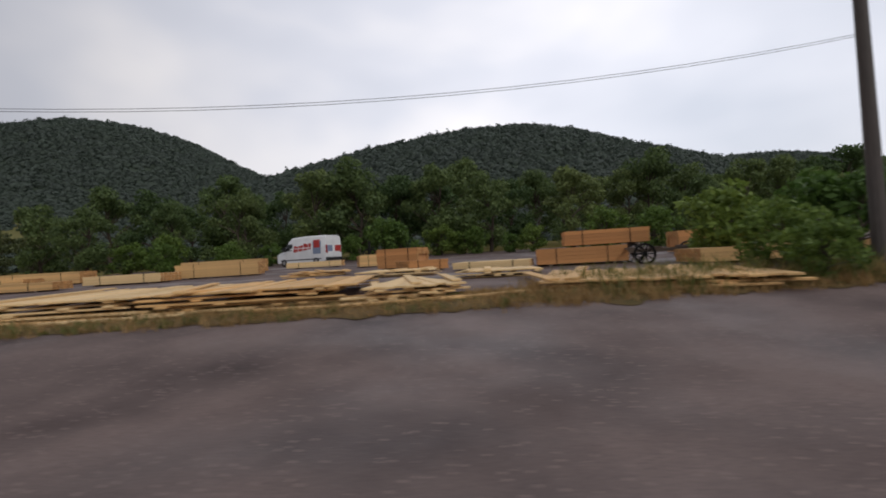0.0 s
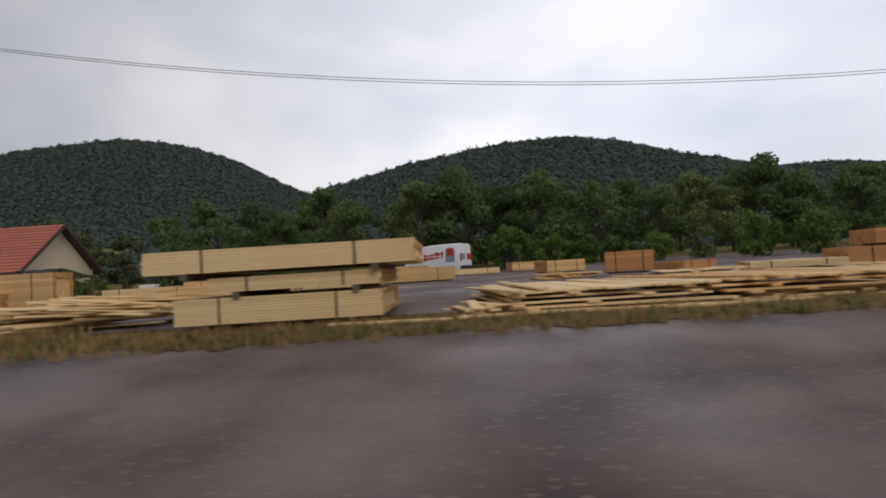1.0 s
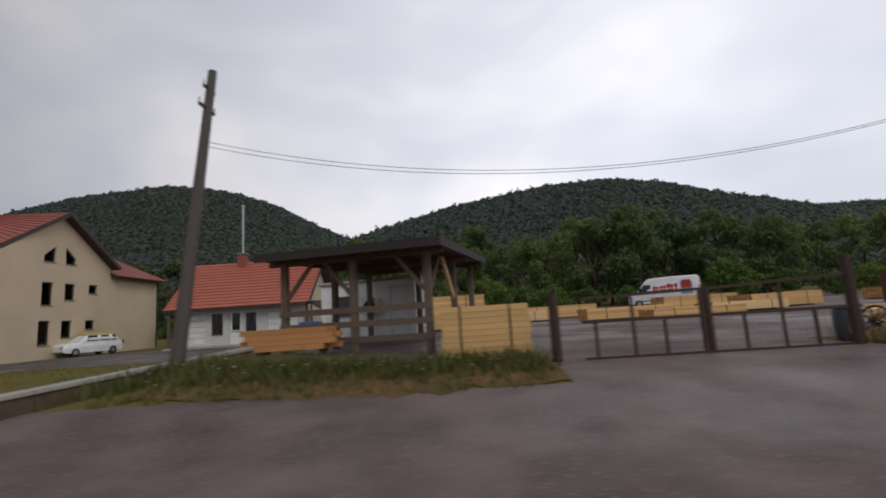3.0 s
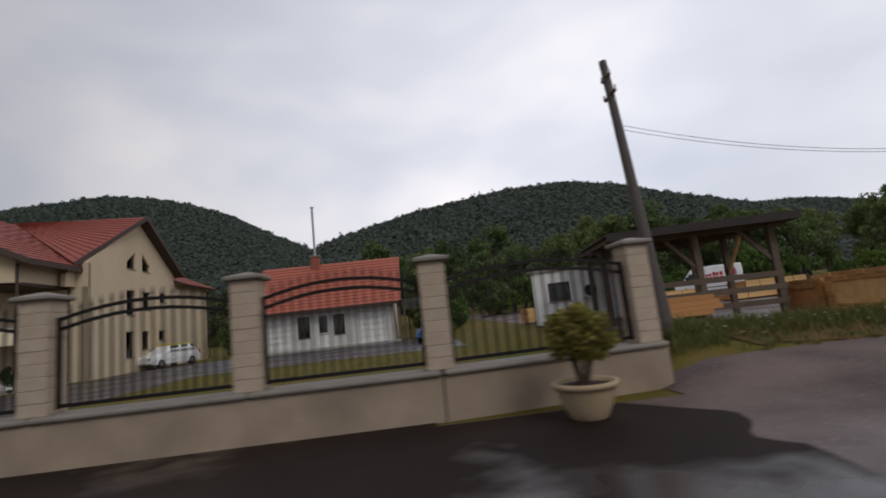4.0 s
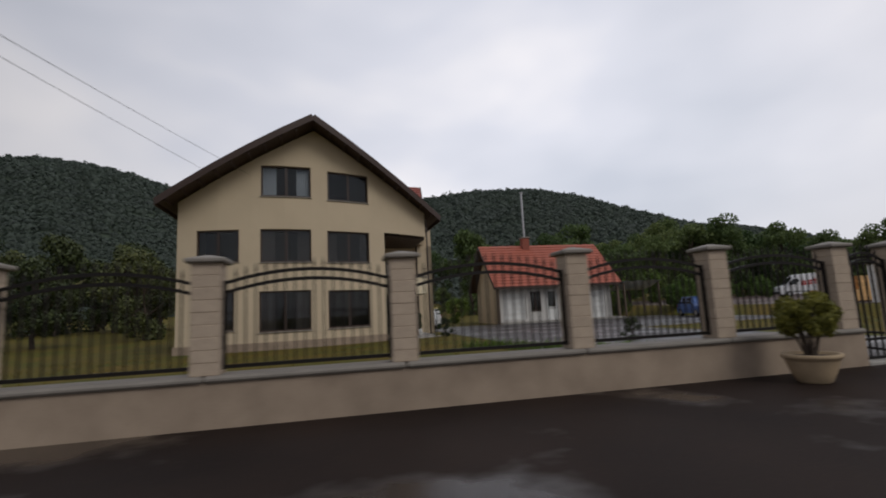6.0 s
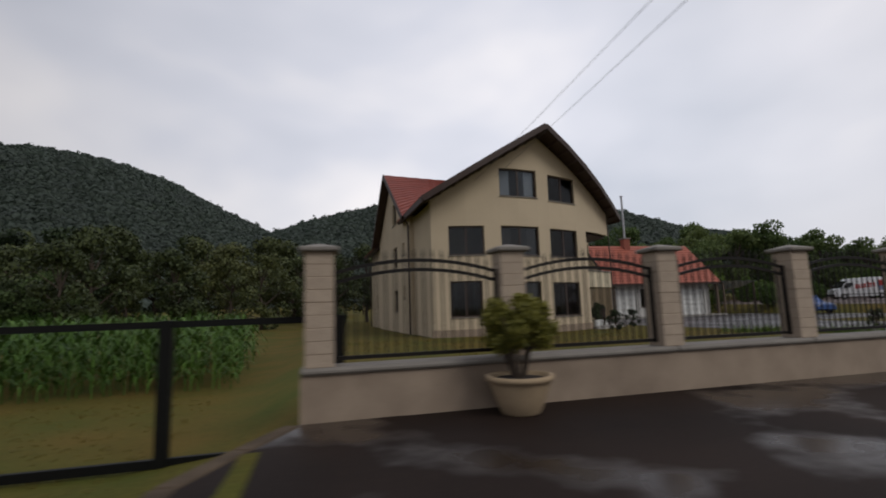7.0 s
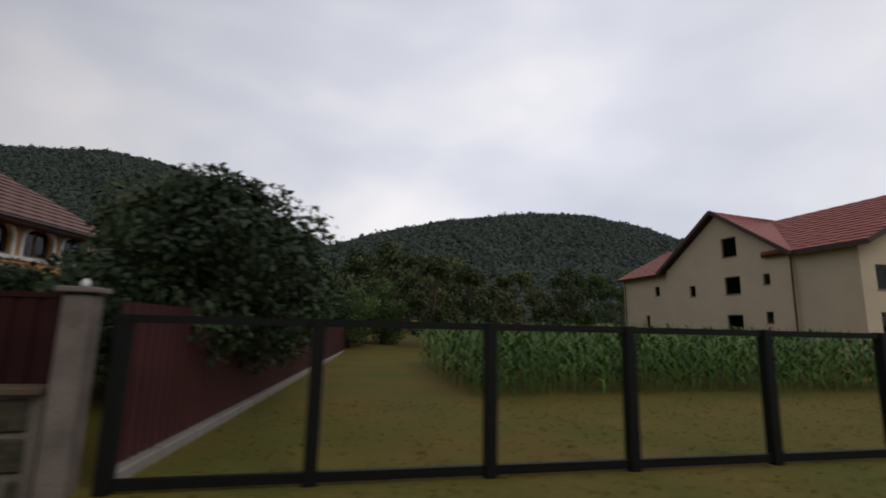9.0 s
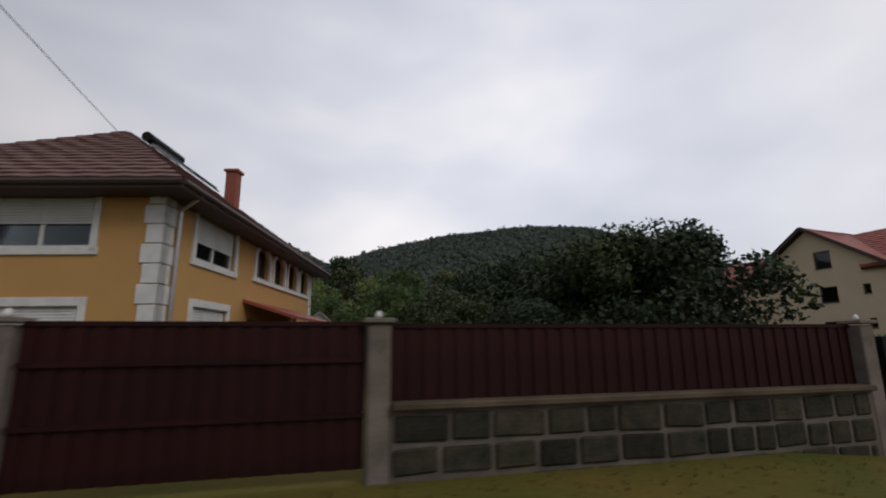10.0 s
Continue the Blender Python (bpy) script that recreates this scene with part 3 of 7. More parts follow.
def roof_slope(parent, e0, e1, r1, r0, courses, mat, thick=0.06):
    """Overlapping tile courses from the eave line e0-e1 up to the ridge line r0-r1, on a dark deck."""
    e0, e1, r1, r0 = map(Vector, (e0, e1, r1, r0))
    nrm = (e1 - e0).cross(r0 - e0).normalized()
    if nrm.z < 0:
        nrm = -nrm
    bm = bmesh.new()
    low = [bm.verts.new(p - nrm * 0.16) for p in (e0, e1, r1, r0)]
    up = [bm.verts.new(p - nrm * 0.01) for p in (e0, e1, r1, r0)]
    bm.faces.new(low)
    bm.faces.new(up)
    for k in range(4):
        bm.faces.new((low[k], low[(k + 1) % 4], up[(k + 1) % 4], up[k]))
    deck = part("roof_deck", bm, M_SOFFIT, parent)
    for k in range(courses):
        t0, t1 = k / courses, min(1.0, (k + 1.12) / courses)
        a, b = e0.lerp(r0, t0), e1.lerp(r1, t0)
        c, d = e1.lerp(r1, t1), e0.lerp(r0, t1)
        bm = bmesh.new()
        n = max(2, int((b - a).length / 0.42))
        rows = []
        for s in range(n + 1):
            f = s / n
            wave = 0.022 * (s % 2)
            p, q = a.lerp(b, f), d.lerp(c, f)
            rows.append([bm.verts.new(p + nrm * (thick + wave)), bm.verts.new(q + nrm * (0.012 + wave)), bm.verts.new(p + nrm * 0.005)])
        for s in range(n):
            bm.faces.new((rows[s][0], rows[s + 1][0], rows[s + 1][1], rows[s][1]))
            bm.faces.new((rows[s][2], rows[s + 1][2], rows[s + 1][0], rows[s][0]))
        part("tile_course", bm, mat, deck)
    return deck


def fascia(parent, pts, mat, w=0.05, h=0.26):
    for a, b in zip(pts, pts[1:]):
        bm = bmesh.new()
        bar(bm, a, b, w, h)
        part("verge_board", bm, mat, parent)


# ---- cream three-storey house ----
def cream_house():
    h = thing("house", "cream rendered three-storey house with red tiled roofs and dark window frames", "house", pose(-4.67, 19.88, 0, 0, 0, 1.6))
    T = 0.32
    front = Matrix.Identity(4)
    slope = 0.60
    holes = [(-2.18, -0.16, 6.38, 7.72), (0.54, 2.36, 6.32, 7.62)]
    mids = [(-4.66, -3.02, 3.62, 4.95), (-2.2, -0.17, 3.58, 4.97), (0.5, 2.36, 3.56, 4.94)]
    lows = [(-4.66, -3.2, 0.85, 2.45), (-2.24, -0.2, 0.72, 2.38), (0.5, 2.32, 0.72, 2.34)]
    bm = bmesh.new()
    wall(bm, -5.42, 3.1, 0, 5.0, mids + lows, T, front)
    part("wall", bm, M_CREAM, h)
    gab = Gable(0.0, 9.42, slope)
    bm = bmesh.new()
    wall(bm, -5.42, 5.35, 5.0, gab, holes, T, front)
    part("gable_wall", bm, M_CREAM, h)
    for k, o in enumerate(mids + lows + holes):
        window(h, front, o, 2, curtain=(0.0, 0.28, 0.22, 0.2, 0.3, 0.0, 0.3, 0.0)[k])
    # open corner: porch below, loggia above
    bm = bmesh.new()
    box(bm, 3.1, 5.35, 0.0, 5.6, 2.12, 2.3)
    box(bm, 3.1, 5.35, 0.0, 0.16, 2.3, 2.92)
    box(bm, 5.19, 5.35, 0.16, 5.6, 2.3, 2.92)
    part("balcony", bm, M_CREAM_TRIM, h, "cream balcony parapet of an open corner loggia")
    bm = bmesh.new()
    box(bm, 3.05, 5.4, -0.05, 0.21, 2.92, 3.0, 0.012)
    box(bm, 5.14, 5.4, 0.21, 5.6, 2.92, 3.0, 0.012)
    part("parapet_coping", bm, M_CAP, h)
    bm = bmesh.new()
    box(bm, 3.1, 5.35, T, 5.6, 4.9, 5.06)
    part("loggia_ceiling", bm, M_SOFFIT, h)
    upper = Matrix.Translation((5.35, 0, 0)) @ pose(0, 0, 0, 0, 0, 90)
    bm = bmesh.new()
    wall(bm, T, 5.6, 5.0, 6.25, [], T, upper)
    part("wall", bm, M_CREAM, h)
    bm = bmesh.new()
    tube(bm, (5.43, -0.02, 0.0), (5.43, -0.02, 5.9), 0.045)
    part("rain_pipe", bm, M_WIN, h)
    inner = Matrix.Translation((3.1, 0, 0)) @ pose(0, 0, 0, 0, 0, 90)
    inner_holes = [(1.6, 3.4, 0.02, 2.05), (2.2, 4.2, 2.9, 4.6)]
    bm = bmesh.new()
    wall(bm, T, 5.6, 0, 5.0, inner_holes, 0.25, inner @ Matrix.Diagonal((1, 1, 1, 1)))
    part("porch_wall", bm, M_CREAM, h)
    for o in inner_holes:
        window(h, inner, o, 2)
    bm = bmesh.new()
    wall(bm, 3.1, 6.4, 0, 5.0, [(3.6, 4.7, 0.02, 2.05), (3.7, 4.9, 2.35, 4.4)], 0.25, Matrix.Translation((0, 5.6, 0)))
    part("porch_wall", bm, M_CREAM, h)
    for o in ((3.6, 4.7, 0.02, 2.05), (3.7, 4.9, 2.35, 4.4)):
        window(h, Matrix.Translation((0, 5.6, 0)), o, 2)
    bm = bmesh.new()
    box(bm, 3.1, 5.6, -0.35, 5.6, -0.1, 0.12, 0.02)
    box(bm, 3.1, 5.9, -0.7, -0.35, -0.1, 0.03, 0.02)
    part("porch_step", bm, M_CONCRETE, h)
    # left side of the main part and the cross wing's gable walls
    left = Matrix.Translation((-5.42, 0, 0)) @ pose(0, 0, 0, 0, 0, 90) @ Matrix.Diagonal((1, -1, 1, 1))
    bm = bmesh.new()
    wall(bm, T, 3.5, 0, 6.05, [], T, left)
    part("wall", bm, M_CREAM, h)
    wing_l = Matrix.Translation((-5.62, 0, 0)) @ pose(0, 0, 0, 0, 0, 90) @ Matrix.Diagonal((1, -1, 1, 1))
    lh = [(7.3, 8.55, 6.45, 7.8), (7.2, 8.5, 3.85, 5.05), (7.2, 8.5, 1.2, 2.45), (5.0, 5.5, 4.3, 5.0), (5.0, 5.5, 1.9, 2.6), (11.2, 11.8, 3.9, 4.7)]
    bm = bmesh.new()
    wall(bm, 3.5, 14.2, 0, Gable(8.85, 9.62, 0.66), lh, T, wing_l)
    part("gable_wall", bm, M_CREAM, h)
    for o in lh:
        window(h, wing_l, o, 1)
    wing_r = Matrix.Translation((6.4, 0, 0)) @ pose(0, 0, 0, 0, 0, 90)
    rh = [(9.2, 10.1, 3.5, 5.05), (11.05, 11.95, 3.9, 5.05), (13.2, 14.05, 4.45, 5.1), (9.1, 10.0, 0.9, 2.5), (10.9, 11.8, 1.3, 2.5), (13.0, 13.9, 1.85, 2.5), (9.25, 10.2, 6.4, 7.55), (11.0, 11.95, 6.4, 7.55)]
    bm = bmesh.new()
    wall(bm, 5.6, 15.4, 0, Gable(10.6, 9.62, 0.66), rh, T, wing_r)
    part("gable_wall", bm, M_CREAM, h)
    for o in rh:
        window(h, wing_r, o, 1)
    # the two gable windows have heads that follow the roof
    for outer, inner_u in ((9.25, 10.2), (11.95, 11.0)):
        bm = bmesh.new()
        near = [bm.verts.new(wing_r @ Vector(p)) for p in ((outer, 0.003, 6.8), (inner_u, 0.003, 7.55), (outer, 0.003, 7.55))]
        far = [bm.verts.new(wing_r @ Vector(p)) for p in ((outer, 0.115, 6.8), (inner_u, 0.115, 7.55), (outer, 0.115, 7.55))]
        bm.faces.new(near)
        bm.faces.new(far)
        for k in range(3):
            bm.faces.new((near[k], near[(k + 1) % 3], far[(k + 1) % 3], far[k]))
        part("gable_spandrel", bm, M_CREAM, h)
    # rear extension
    ex = [(Matrix.Translation((-5.4, 0, 0)) @ pose(0, 0, 0, 0, 0, 90) @ Matrix.Diagonal((1, -1, 1, 1)), 14.2, 19.9, [(15.4, 16.0, 4.2, 5.0), (16.8, 17.3, 1.6, 2.6)]), (Matrix.Translation((6.35, 0, 0)) @ pose(0, 0, 0, 0, 0, 90), 15.4, 21.0, [])]
    for mm, a, b, hs in ex:
        bm = bmesh.new()
        wall(bm, a, b, 0, 5.95, hs, T, mm)
        part("wall", bm, M_CREAM, h)
        for o in hs:
            window(h, mm, o, 1)
    bm = bmesh.new()
    wall(bm, 0, 11.8, 0, Gable(5.85, 9.0, 0.53), [], T, Matrix.Translation((-5.4, 19.9, 0)) @ pose(0, 0, 0, 0, 0, 5.35))
    part("wall", bm, M_CREAM, h)
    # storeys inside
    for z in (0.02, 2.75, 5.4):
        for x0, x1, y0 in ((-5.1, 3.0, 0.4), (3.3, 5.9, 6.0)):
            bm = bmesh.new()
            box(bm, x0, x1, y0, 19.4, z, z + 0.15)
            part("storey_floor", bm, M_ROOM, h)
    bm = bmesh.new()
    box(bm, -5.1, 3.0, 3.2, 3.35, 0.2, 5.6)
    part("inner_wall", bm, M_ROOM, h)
    # roofs
    zf = 9.68
    roof_slope(h, (-5.98, -1.05, zf - 5.98 * slope), (-5.98, 5.2, zf - 5.98 * slope), (0, 9.6, zf), (0, -1.05, zf), 16, M_TILE)
    roof_slope(h, (6.1, -0.75, zf - 6.1 * slope), (6.1, 5.6, zf - 6.1 * slope), (0, 9.6, zf), (0, -1.05, zf), 16, M_TILE)
    fascia(h, [(-6.0, -1.07, zf - 6.0 * slope - 0.08), (0, -1.07, zf - 0.06), (6.12, -0.77, zf - 6.12 * slope - 0.08)], M_SOFFIT)
    fascia(h, [(-6.0, -1.07, zf - 6.0 * slope - 0.1), (-6.0, 3.0, zf - 6.0 * slope - 0.1)], M_SOFFIT)
    fascia(h, [(6.12, -0.77, zf - 6.12 * slope - 0.1), (6.12, 5.6, zf - 6.12 * slope - 0.1)], M_SOFFIT)
    for k in range(9):
        for s in (-1, 1):
            u = s * (0.7 + k * 0.62)
            bm = bmesh.new()
            bar(bm, (u, -0.98 + (0.05 * u if s > 0 else 0), zf - abs(u) * slope - 0.22), (u, 0.0, zf - abs(u) * slope - 0.22), 0.09, 0.12)
            part("rafter_tail", bm, M_SOFFIT, h)
    zw, wy, wr, ws = 9.9, 8.9, 10.6, 0.66
    roof_slope(h, (-6.1, wy - 5.9, zw - 5.9 * ws), (0.0, wy + 0.5, zw - 0.3 * ws), (0.0, wy + 0.8, zw), (-6.1, wy, zw), 16, M_TILE)
    roof_slope(h, (6.05, wr - 5.6, zw - 5.6 * ws), (0.0, wy + 0.5, zw - 0.3 * ws), (0.0, wy + 0.8, zw), (6.95, wr, zw), 16, M_TILE)
    roof_slope(h, (-6.1, wy + 5.9, zw - 5.9 * ws), (6.95, wr + 5.1, zw - 5.1 * ws), (6.95, wr, zw), (-6.1, wy, zw), 16, M_TILE)
    for x, x0, wm, k, kb in ((-6.12, -6.12, wy, 5.9, 5.9), (6.97, 6.07, wr, 5.6, 5.1)):
        fascia(h, [(x0, wm - k, zw - k * ws - 0.08), (x, wm, zw - 0.06), (x, wm + kb, zw - kb * ws - 0.08)], M_SOFFIT)
    bm = bmesh.new()
    wall(bm, 5.03, 6.4, 5.0, 6.3, [], 0.25, Matrix.Translation((0, 5.605, 0)))
    part("wall", bm, M_CREAM, h)
    bm = bmesh.new()
    wall(bm, 4.6, 5.6, 5.0, Gable(10.6, 9.62, 0.66), [], 0.25, Matrix.Translation((5.78, 0, 0)) @ pose(0, 0, 0, 0, 0, 90))
    part("gable_wall", bm, M_CREAM, h)
    roof_slope(h, (-6.0, 14.4, 5.9), (-6.0, 20.6, 5.9), (0.4, 21.2, 9.1), (0.4, 14.4, 9.1), 14, M_TILE)
    roof_slope(h, (6.95, 15.4, 5.9), (6.95, 21.8, 5.9), (0.4, 21.2, 9.1), (0.4, 14.4, 9.1), 14, M_TILE)
    # rain pipes
    for x, y, z in ((-5.72, 3.45, 6.0), (5.5, 5.5, 5.9), (6.65, 20.9, 5.8), (-5.6, 19.8, 5.8)):
        bm = bmesh.new()
        tube(bm, (x, y, 0.02), (x, y, z - 0.35), 0.05)
        tube(bm, (x, y, z - 0.35), (x + (0.3 if x > 0 else -0.3), y - 0.25, z), 0.05)
        part("rain_pipe", bm, M_WIN, h)
    bm = bmesh.new()
    box(bm, -5.5, 3.15, -0.05, 0.0, -0.2, 0.32)
    part("plinth_band", bm, M_PLINTH, h)
    bow_front(h)


def bow_front(h):
    """The street front is bowed in plan: its middle stands proud and the loggia corner falls back."""
    for ob in h.children_recursive:
        me = ob.data
        xs = [v.co.x for v in me.vertices]
        if min(v.co.y for v in me.vertices) >= 5.0:
            continue
        bm = bmesh.new()
        bm.from_mesh(me)
        if max(xs) - min(xs) > 1.6:
            for k in range(-4, 5):
                bmesh.ops.bisect_plane(bm, geom=bm.verts[:] + bm.edges[:] + bm.faces[:], plane_co=(k * 1.3 + 0.05, 0, 0), plane_no=(1, 0, 0))
        if "wall" in ob.name:
            bmesh.ops.remove_doubles(bm, verts=bm.verts[:], dist=0.0005)
        for v in bm.verts:
            f = min(1.0, max(0.0, (5.0 - v.co.y) / 4.0))
            v.co.y += f * (0.045 * (v.co.x + 2.3) ** 2 - 0.48)
        bm.to_mesh(me)
        bm.free()


cream_house()


# ---- small house behind the courtyard ----
def small_house():
    h = thing("house", "small white single-storey house with an orange-red tiled roof", "house", pose(12.9, 33.0, 0, 0, 0, -1.0))
    holes = [(-2.2, -1.35, 0.85, 2.35), (-0.9, 0.05, 0.02, 2.4), (0.3, 1.1, 0.9, 2.3), (-4.4, -2.6, 0.3, 2.3), (1.9, 4.1, 0.1, 2.25)]
    bm = bmesh.new()
    wall(bm, -4.7, 4.6, 0, 3.0, holes, 0.3, Matrix.Identity(4))
    part("wall", bm, material("off_white_render", (0.62, 0.60, 0.57), 0.9, var=0.08, scale=0.8, local=False), h)
    window(h, Matrix.Identity(4), holes[0], 2, curtain=0.3)
    window(h, Matrix.Identity(4), holes[2], 2, curtain=0.3)
    window(h, Matrix.Identity(4), holes[1], 1, M_WHITE)
    bm = bmesh.new()
    for z0, z1 in ((0.05, 0.98), (1.03, 1.12)):
        box(bm, -0.86, 0.01, 0.09, 0.125, z0, z1, 0.01)
    for u0 in (-0.86, -0.13):
        box(bm, u0, u0 + 0.14, 0.09, 0.125, 1.12, 2.33, 0.008)
    part("door", bm, M_WHITE, h, "white panelled front door")
    for o in (holes[3], holes[4]):
        bm = bmesh.new()
        n = 5
        for k in range(n):
            z0 = o[2] + (o[3] - o[2]) * k / n
            box(bm, o[0], o[1], 0.1, 0.14, z0, z0 + (o[3] - o[2]) / n - 0.02, 0.008)
        part("garage_door", bm, M_WHITE, h, "white sectional garage door")
    for x in (-4.7, 4.6):
        mm = Matrix.Translation((x, 0, 0)) @ pose(0, 0, 0, 0, 0, 90)
        bm = bmesh.new()
        wall(bm, 0.3, 6.0, 0, Gable(3.0, 6.1, 0.98), [], 0.3 if x < 0 else -0.3, mm @ Matrix.Diagonal((1, -1, 1, 1)))
        part("gable_wall", bm, M_CREAM, h)
    bm = bmesh.new()
    wall(bm, -4.7, 4.6, 0, 3.0, [], 0.3, Matrix.Translation((0, 6.0, 0)))
    part("wall", bm, M_CREAM, h)
    roof_slope(h, (-5.3, -0.75, 2.75), (5.2, -0.75, 2.75), (5.2, 3.0, 6.35), (-5.3, 3.0, 6.35), 15, M_TILE_ORANGE)
    roof_slope(h, (-5.3, 6.75, 2.75), (5.2, 6.75, 2.75), (5.2, 3.0, 6.35), (-5.3, 3.0, 6.35), 15, M_TILE_ORANGE)
    for x in (-5.32, 5.22):
        fascia(h, [(x, -0.75, 2.67), (x, 3.0, 6.27), (x, 6.75, 2.67)], M_SOFFIT, 0.04, 0.2)
    fascia(h, [(-5.3, -0.77, 2.68), (5.2, -0.77, 2.68)], M_SOFFIT, 0.04, 0.18)
    for x in (-5.0, 4.95):
        bm = bmesh.new()
        box(bm, x - 0.09, x + 0.09, -0.6, -0.42, 0.0, 2.75, 0.01)
        part("porch_post", bm, M_WOOD_OLD, h)
    bm = bmesh.new()
    box(bm, -1.55, -0.95, 2.5, 3.1, 5.6, 6.95, 0.02)
    ch = part("chimney", bm, M_BRICK_CHIM, h)
    bm = bmesh.new()
    box(bm, -1.62, -0.88, 2.43, 3.17, 6.95, 7.05, 0.01)
    part("chimney_cap", bm, M_CAP, ch)
    bm = bmesh.new()
    tube(bm, (-1.25, 2.8, 7.0), (-1.25, 2.8, 10.9), 0.09, sides=12)
    tube(bm, (-1.25, 2.8, 10.9), (-1.25, 2.8, 10.98), 0.14, sides=12)
    part("flue_pipe", bm, M_SILVER, ch, "tall shiny steel flue pipe")
    bm = bmesh.new()
    box(bm, -5.0, 5.0, -1.3, 0.0, -0.1, 0.12, 0.02)
    part("doorstep", bm, M_CONCRETE, h)


small_house()


# ---- orange house with a hipped roof ----
def orange_house():
    h = thing("house", "orange rendered two-storey house with white quoins and a brown hipped roof", "house", pose(-51.0, 12.3, -0.3, 0, 0, -12.5))
    T = 0.3
    L, W, E = 13.4, 9.5, 5.25
    side = pose(0, 0, 0, 0, 0, 90)
    s_holes = [(1.5, 4.0, 3.72, 4.95), (1.6, 3.7, 1.15, 2.45)]
    arches = [(5.8 + 1.85 * k, 5.8 + 1.85 * k + 1.35, 3.85, 4.95) for k in range(4)]
    bm = bmesh.new()
    wall(bm, 0, L, 0, E, s_holes + arches + [(5.4, 6.6, 0.1, 2.3)], T, side)
    part("wall", bm, M_ORANGE, h)
    front = Matrix.Translation((-W, 0, 0))
    f_holes = [(W - 4.15, W - 1.65, 3.72, 4.98), (W - 4.2, W - 1.7, 1.0, 2.35), (1.5, 3.8, 3.72, 4.98), (1.5, 3.8, 1.0, 2.35)]
    bm = bmesh.new()
    wall(bm, 0.3, W - T, 0, E, f_holes, T, front)
    part("wall", bm, M_ORANGE, h)
    bm = bmesh.new()
    wall(bm, 0, W - T, 0, E, [], T, Matrix.Translation((-W, L - T, 0)))
    box(bm, -W, -W + T, 0, L - T, 0, E)
    part("wall", bm, M_ORANGE, h)
    for k, o in enumerate(s_holes):
        window(h, side, o, 2, M_WHITE, shutter=(0.6, 0.35)[k], deep=0.1)
    for k, o in enumerate(f_holes):
        window(h, front, o, 2, M_WHITE, shutter=(0.5, 0.4, 0.6, 0.3)[k], deep=0.1)
    for mm, hs in ((side, s_holes), (front, f_holes)):
        for a, b, c, d in hs:
            bm = bmesh.new()
            for x0, x1, z0, z1 in ((a - 0.16, a, c - 0.12, d + 0.2), (b, b + 0.16, c - 0.12, d + 0.2), (a, b, d, d + 0.2), (a - 0.2, b + 0.2, c - 0.18, c)):
                box(bm, x0, x1, -0.06, 0.03, z0, z1, 0.008, mm)
            part("window_surround", bm, M_QUOIN, h, "white plaster window surround")
    for a, b, c, d in arches:
        win = window(h, side, (a + 0.03, b - 0.03, c, d), 2, M_WIN, deep=0.14)
        bm = bmesh.new()
        r = (b - a) / 2
        cu = (a + b) / 2
        n = 10
        pts = [(a, c - 0.05)] + [(cu - r * math.cos(math.pi * k / n), d - 0.42 + 0.46 * math.sin(math.pi * k / n)) for k in range(n + 1)] + [(b, c - 0.05)]
        outs = [(a - 0.14, c - 0.05)] + [(cu - (r + 0.14) * math.cos(math.pi * k / n), d - 0.42 + 0.60 * math.sin(math.pi * k / n)) for k in range(n + 1)] + [(b + 0.14, c - 0.05)]
        for k in range(len(pts) - 1):
            quad = [(*pts[k], 0), (*pts[k + 1], 0), (*outs[k + 1], 0), (*outs[k], 0)]
            near = [bm.verts.new(side @ Vector((p[0], -0.07, p[1]))) for p in quad]
            far = [bm.verts.new(side @ Vector((p[0], 0.02, p[1]))) for p in quad]
            bm.faces.new(near)
            bm.faces.new(far)
            for s in range(4):
                bm.faces.new((near[s], near[(s + 1) % 4], far[(s + 1) % 4], far[s]))
        part("arch_surround", bm, M_QUOIN, h, "white arched plaster surround")
        bm = bmesh.new()
        for s in (-1, 1):
            cor = bmesh.ops.create_cube(bm, size=1.0)["verts"]
            for v in cor:
                u = v.co.x + 0.5
                zz = v.co.z + 0.5
                uu = cu + s * (r - 0.02 - u * 0.34 * zz)
                v.co = side @ Vector((uu, 0.06 + (v.co.y + 0.5) * 0.05, d - 0.36 + zz * 0.4))
        part("arch_spandrel", bm, M_ORANGE, h)
        bm = bmesh.new()
        box(bm, a - 0.25, b + 0.25, -0.08, 0.0, c - 0.2, c - 0.05, 0.01, side)
        part("arch_sill", bm, M_QUOIN, h)
    for x, y in ((0.0, 0.0), (0.0, L)):
        for k in range(11):
            bm = bmesh.new()
            ln = 0.46 if k % 2 else 0.38
            box(bm, -ln, 0.05, (-0.05 if y == 0 else L - 0.25), (0.25 if y == 0 else L + 0.05), k * 0.475 + 0.01, k * 0.475 + 0.465, 0.015)
            box(bm, 0.0, 0.05, (-0.05 if y == 0 else L - ln), (ln if y == 0 else L + 0.05), k * 0.475 + 0.01, k * 0.475 + 0.465, 0.015)
            part("quoin", bm, M_QUOIN, h)
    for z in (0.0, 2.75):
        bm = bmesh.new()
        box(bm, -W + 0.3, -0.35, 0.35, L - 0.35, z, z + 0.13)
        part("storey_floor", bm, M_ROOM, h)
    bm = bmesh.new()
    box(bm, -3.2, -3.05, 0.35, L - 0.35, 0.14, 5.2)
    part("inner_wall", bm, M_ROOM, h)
    o = 0.75
    ex0, ex1, ey0, ey1, ez = -W - o, o, -o, L + o, E - 0.12
    rz, cx = 9.1, -W / 2
    r0, r1 = (cx, 5.2, rz), (cx, L - 5.2, rz)
    roof_slope(h, (ex1, ey0, ez), (ex1, ey1, ez), r1, r0, 17, M_TILE_BROWN)
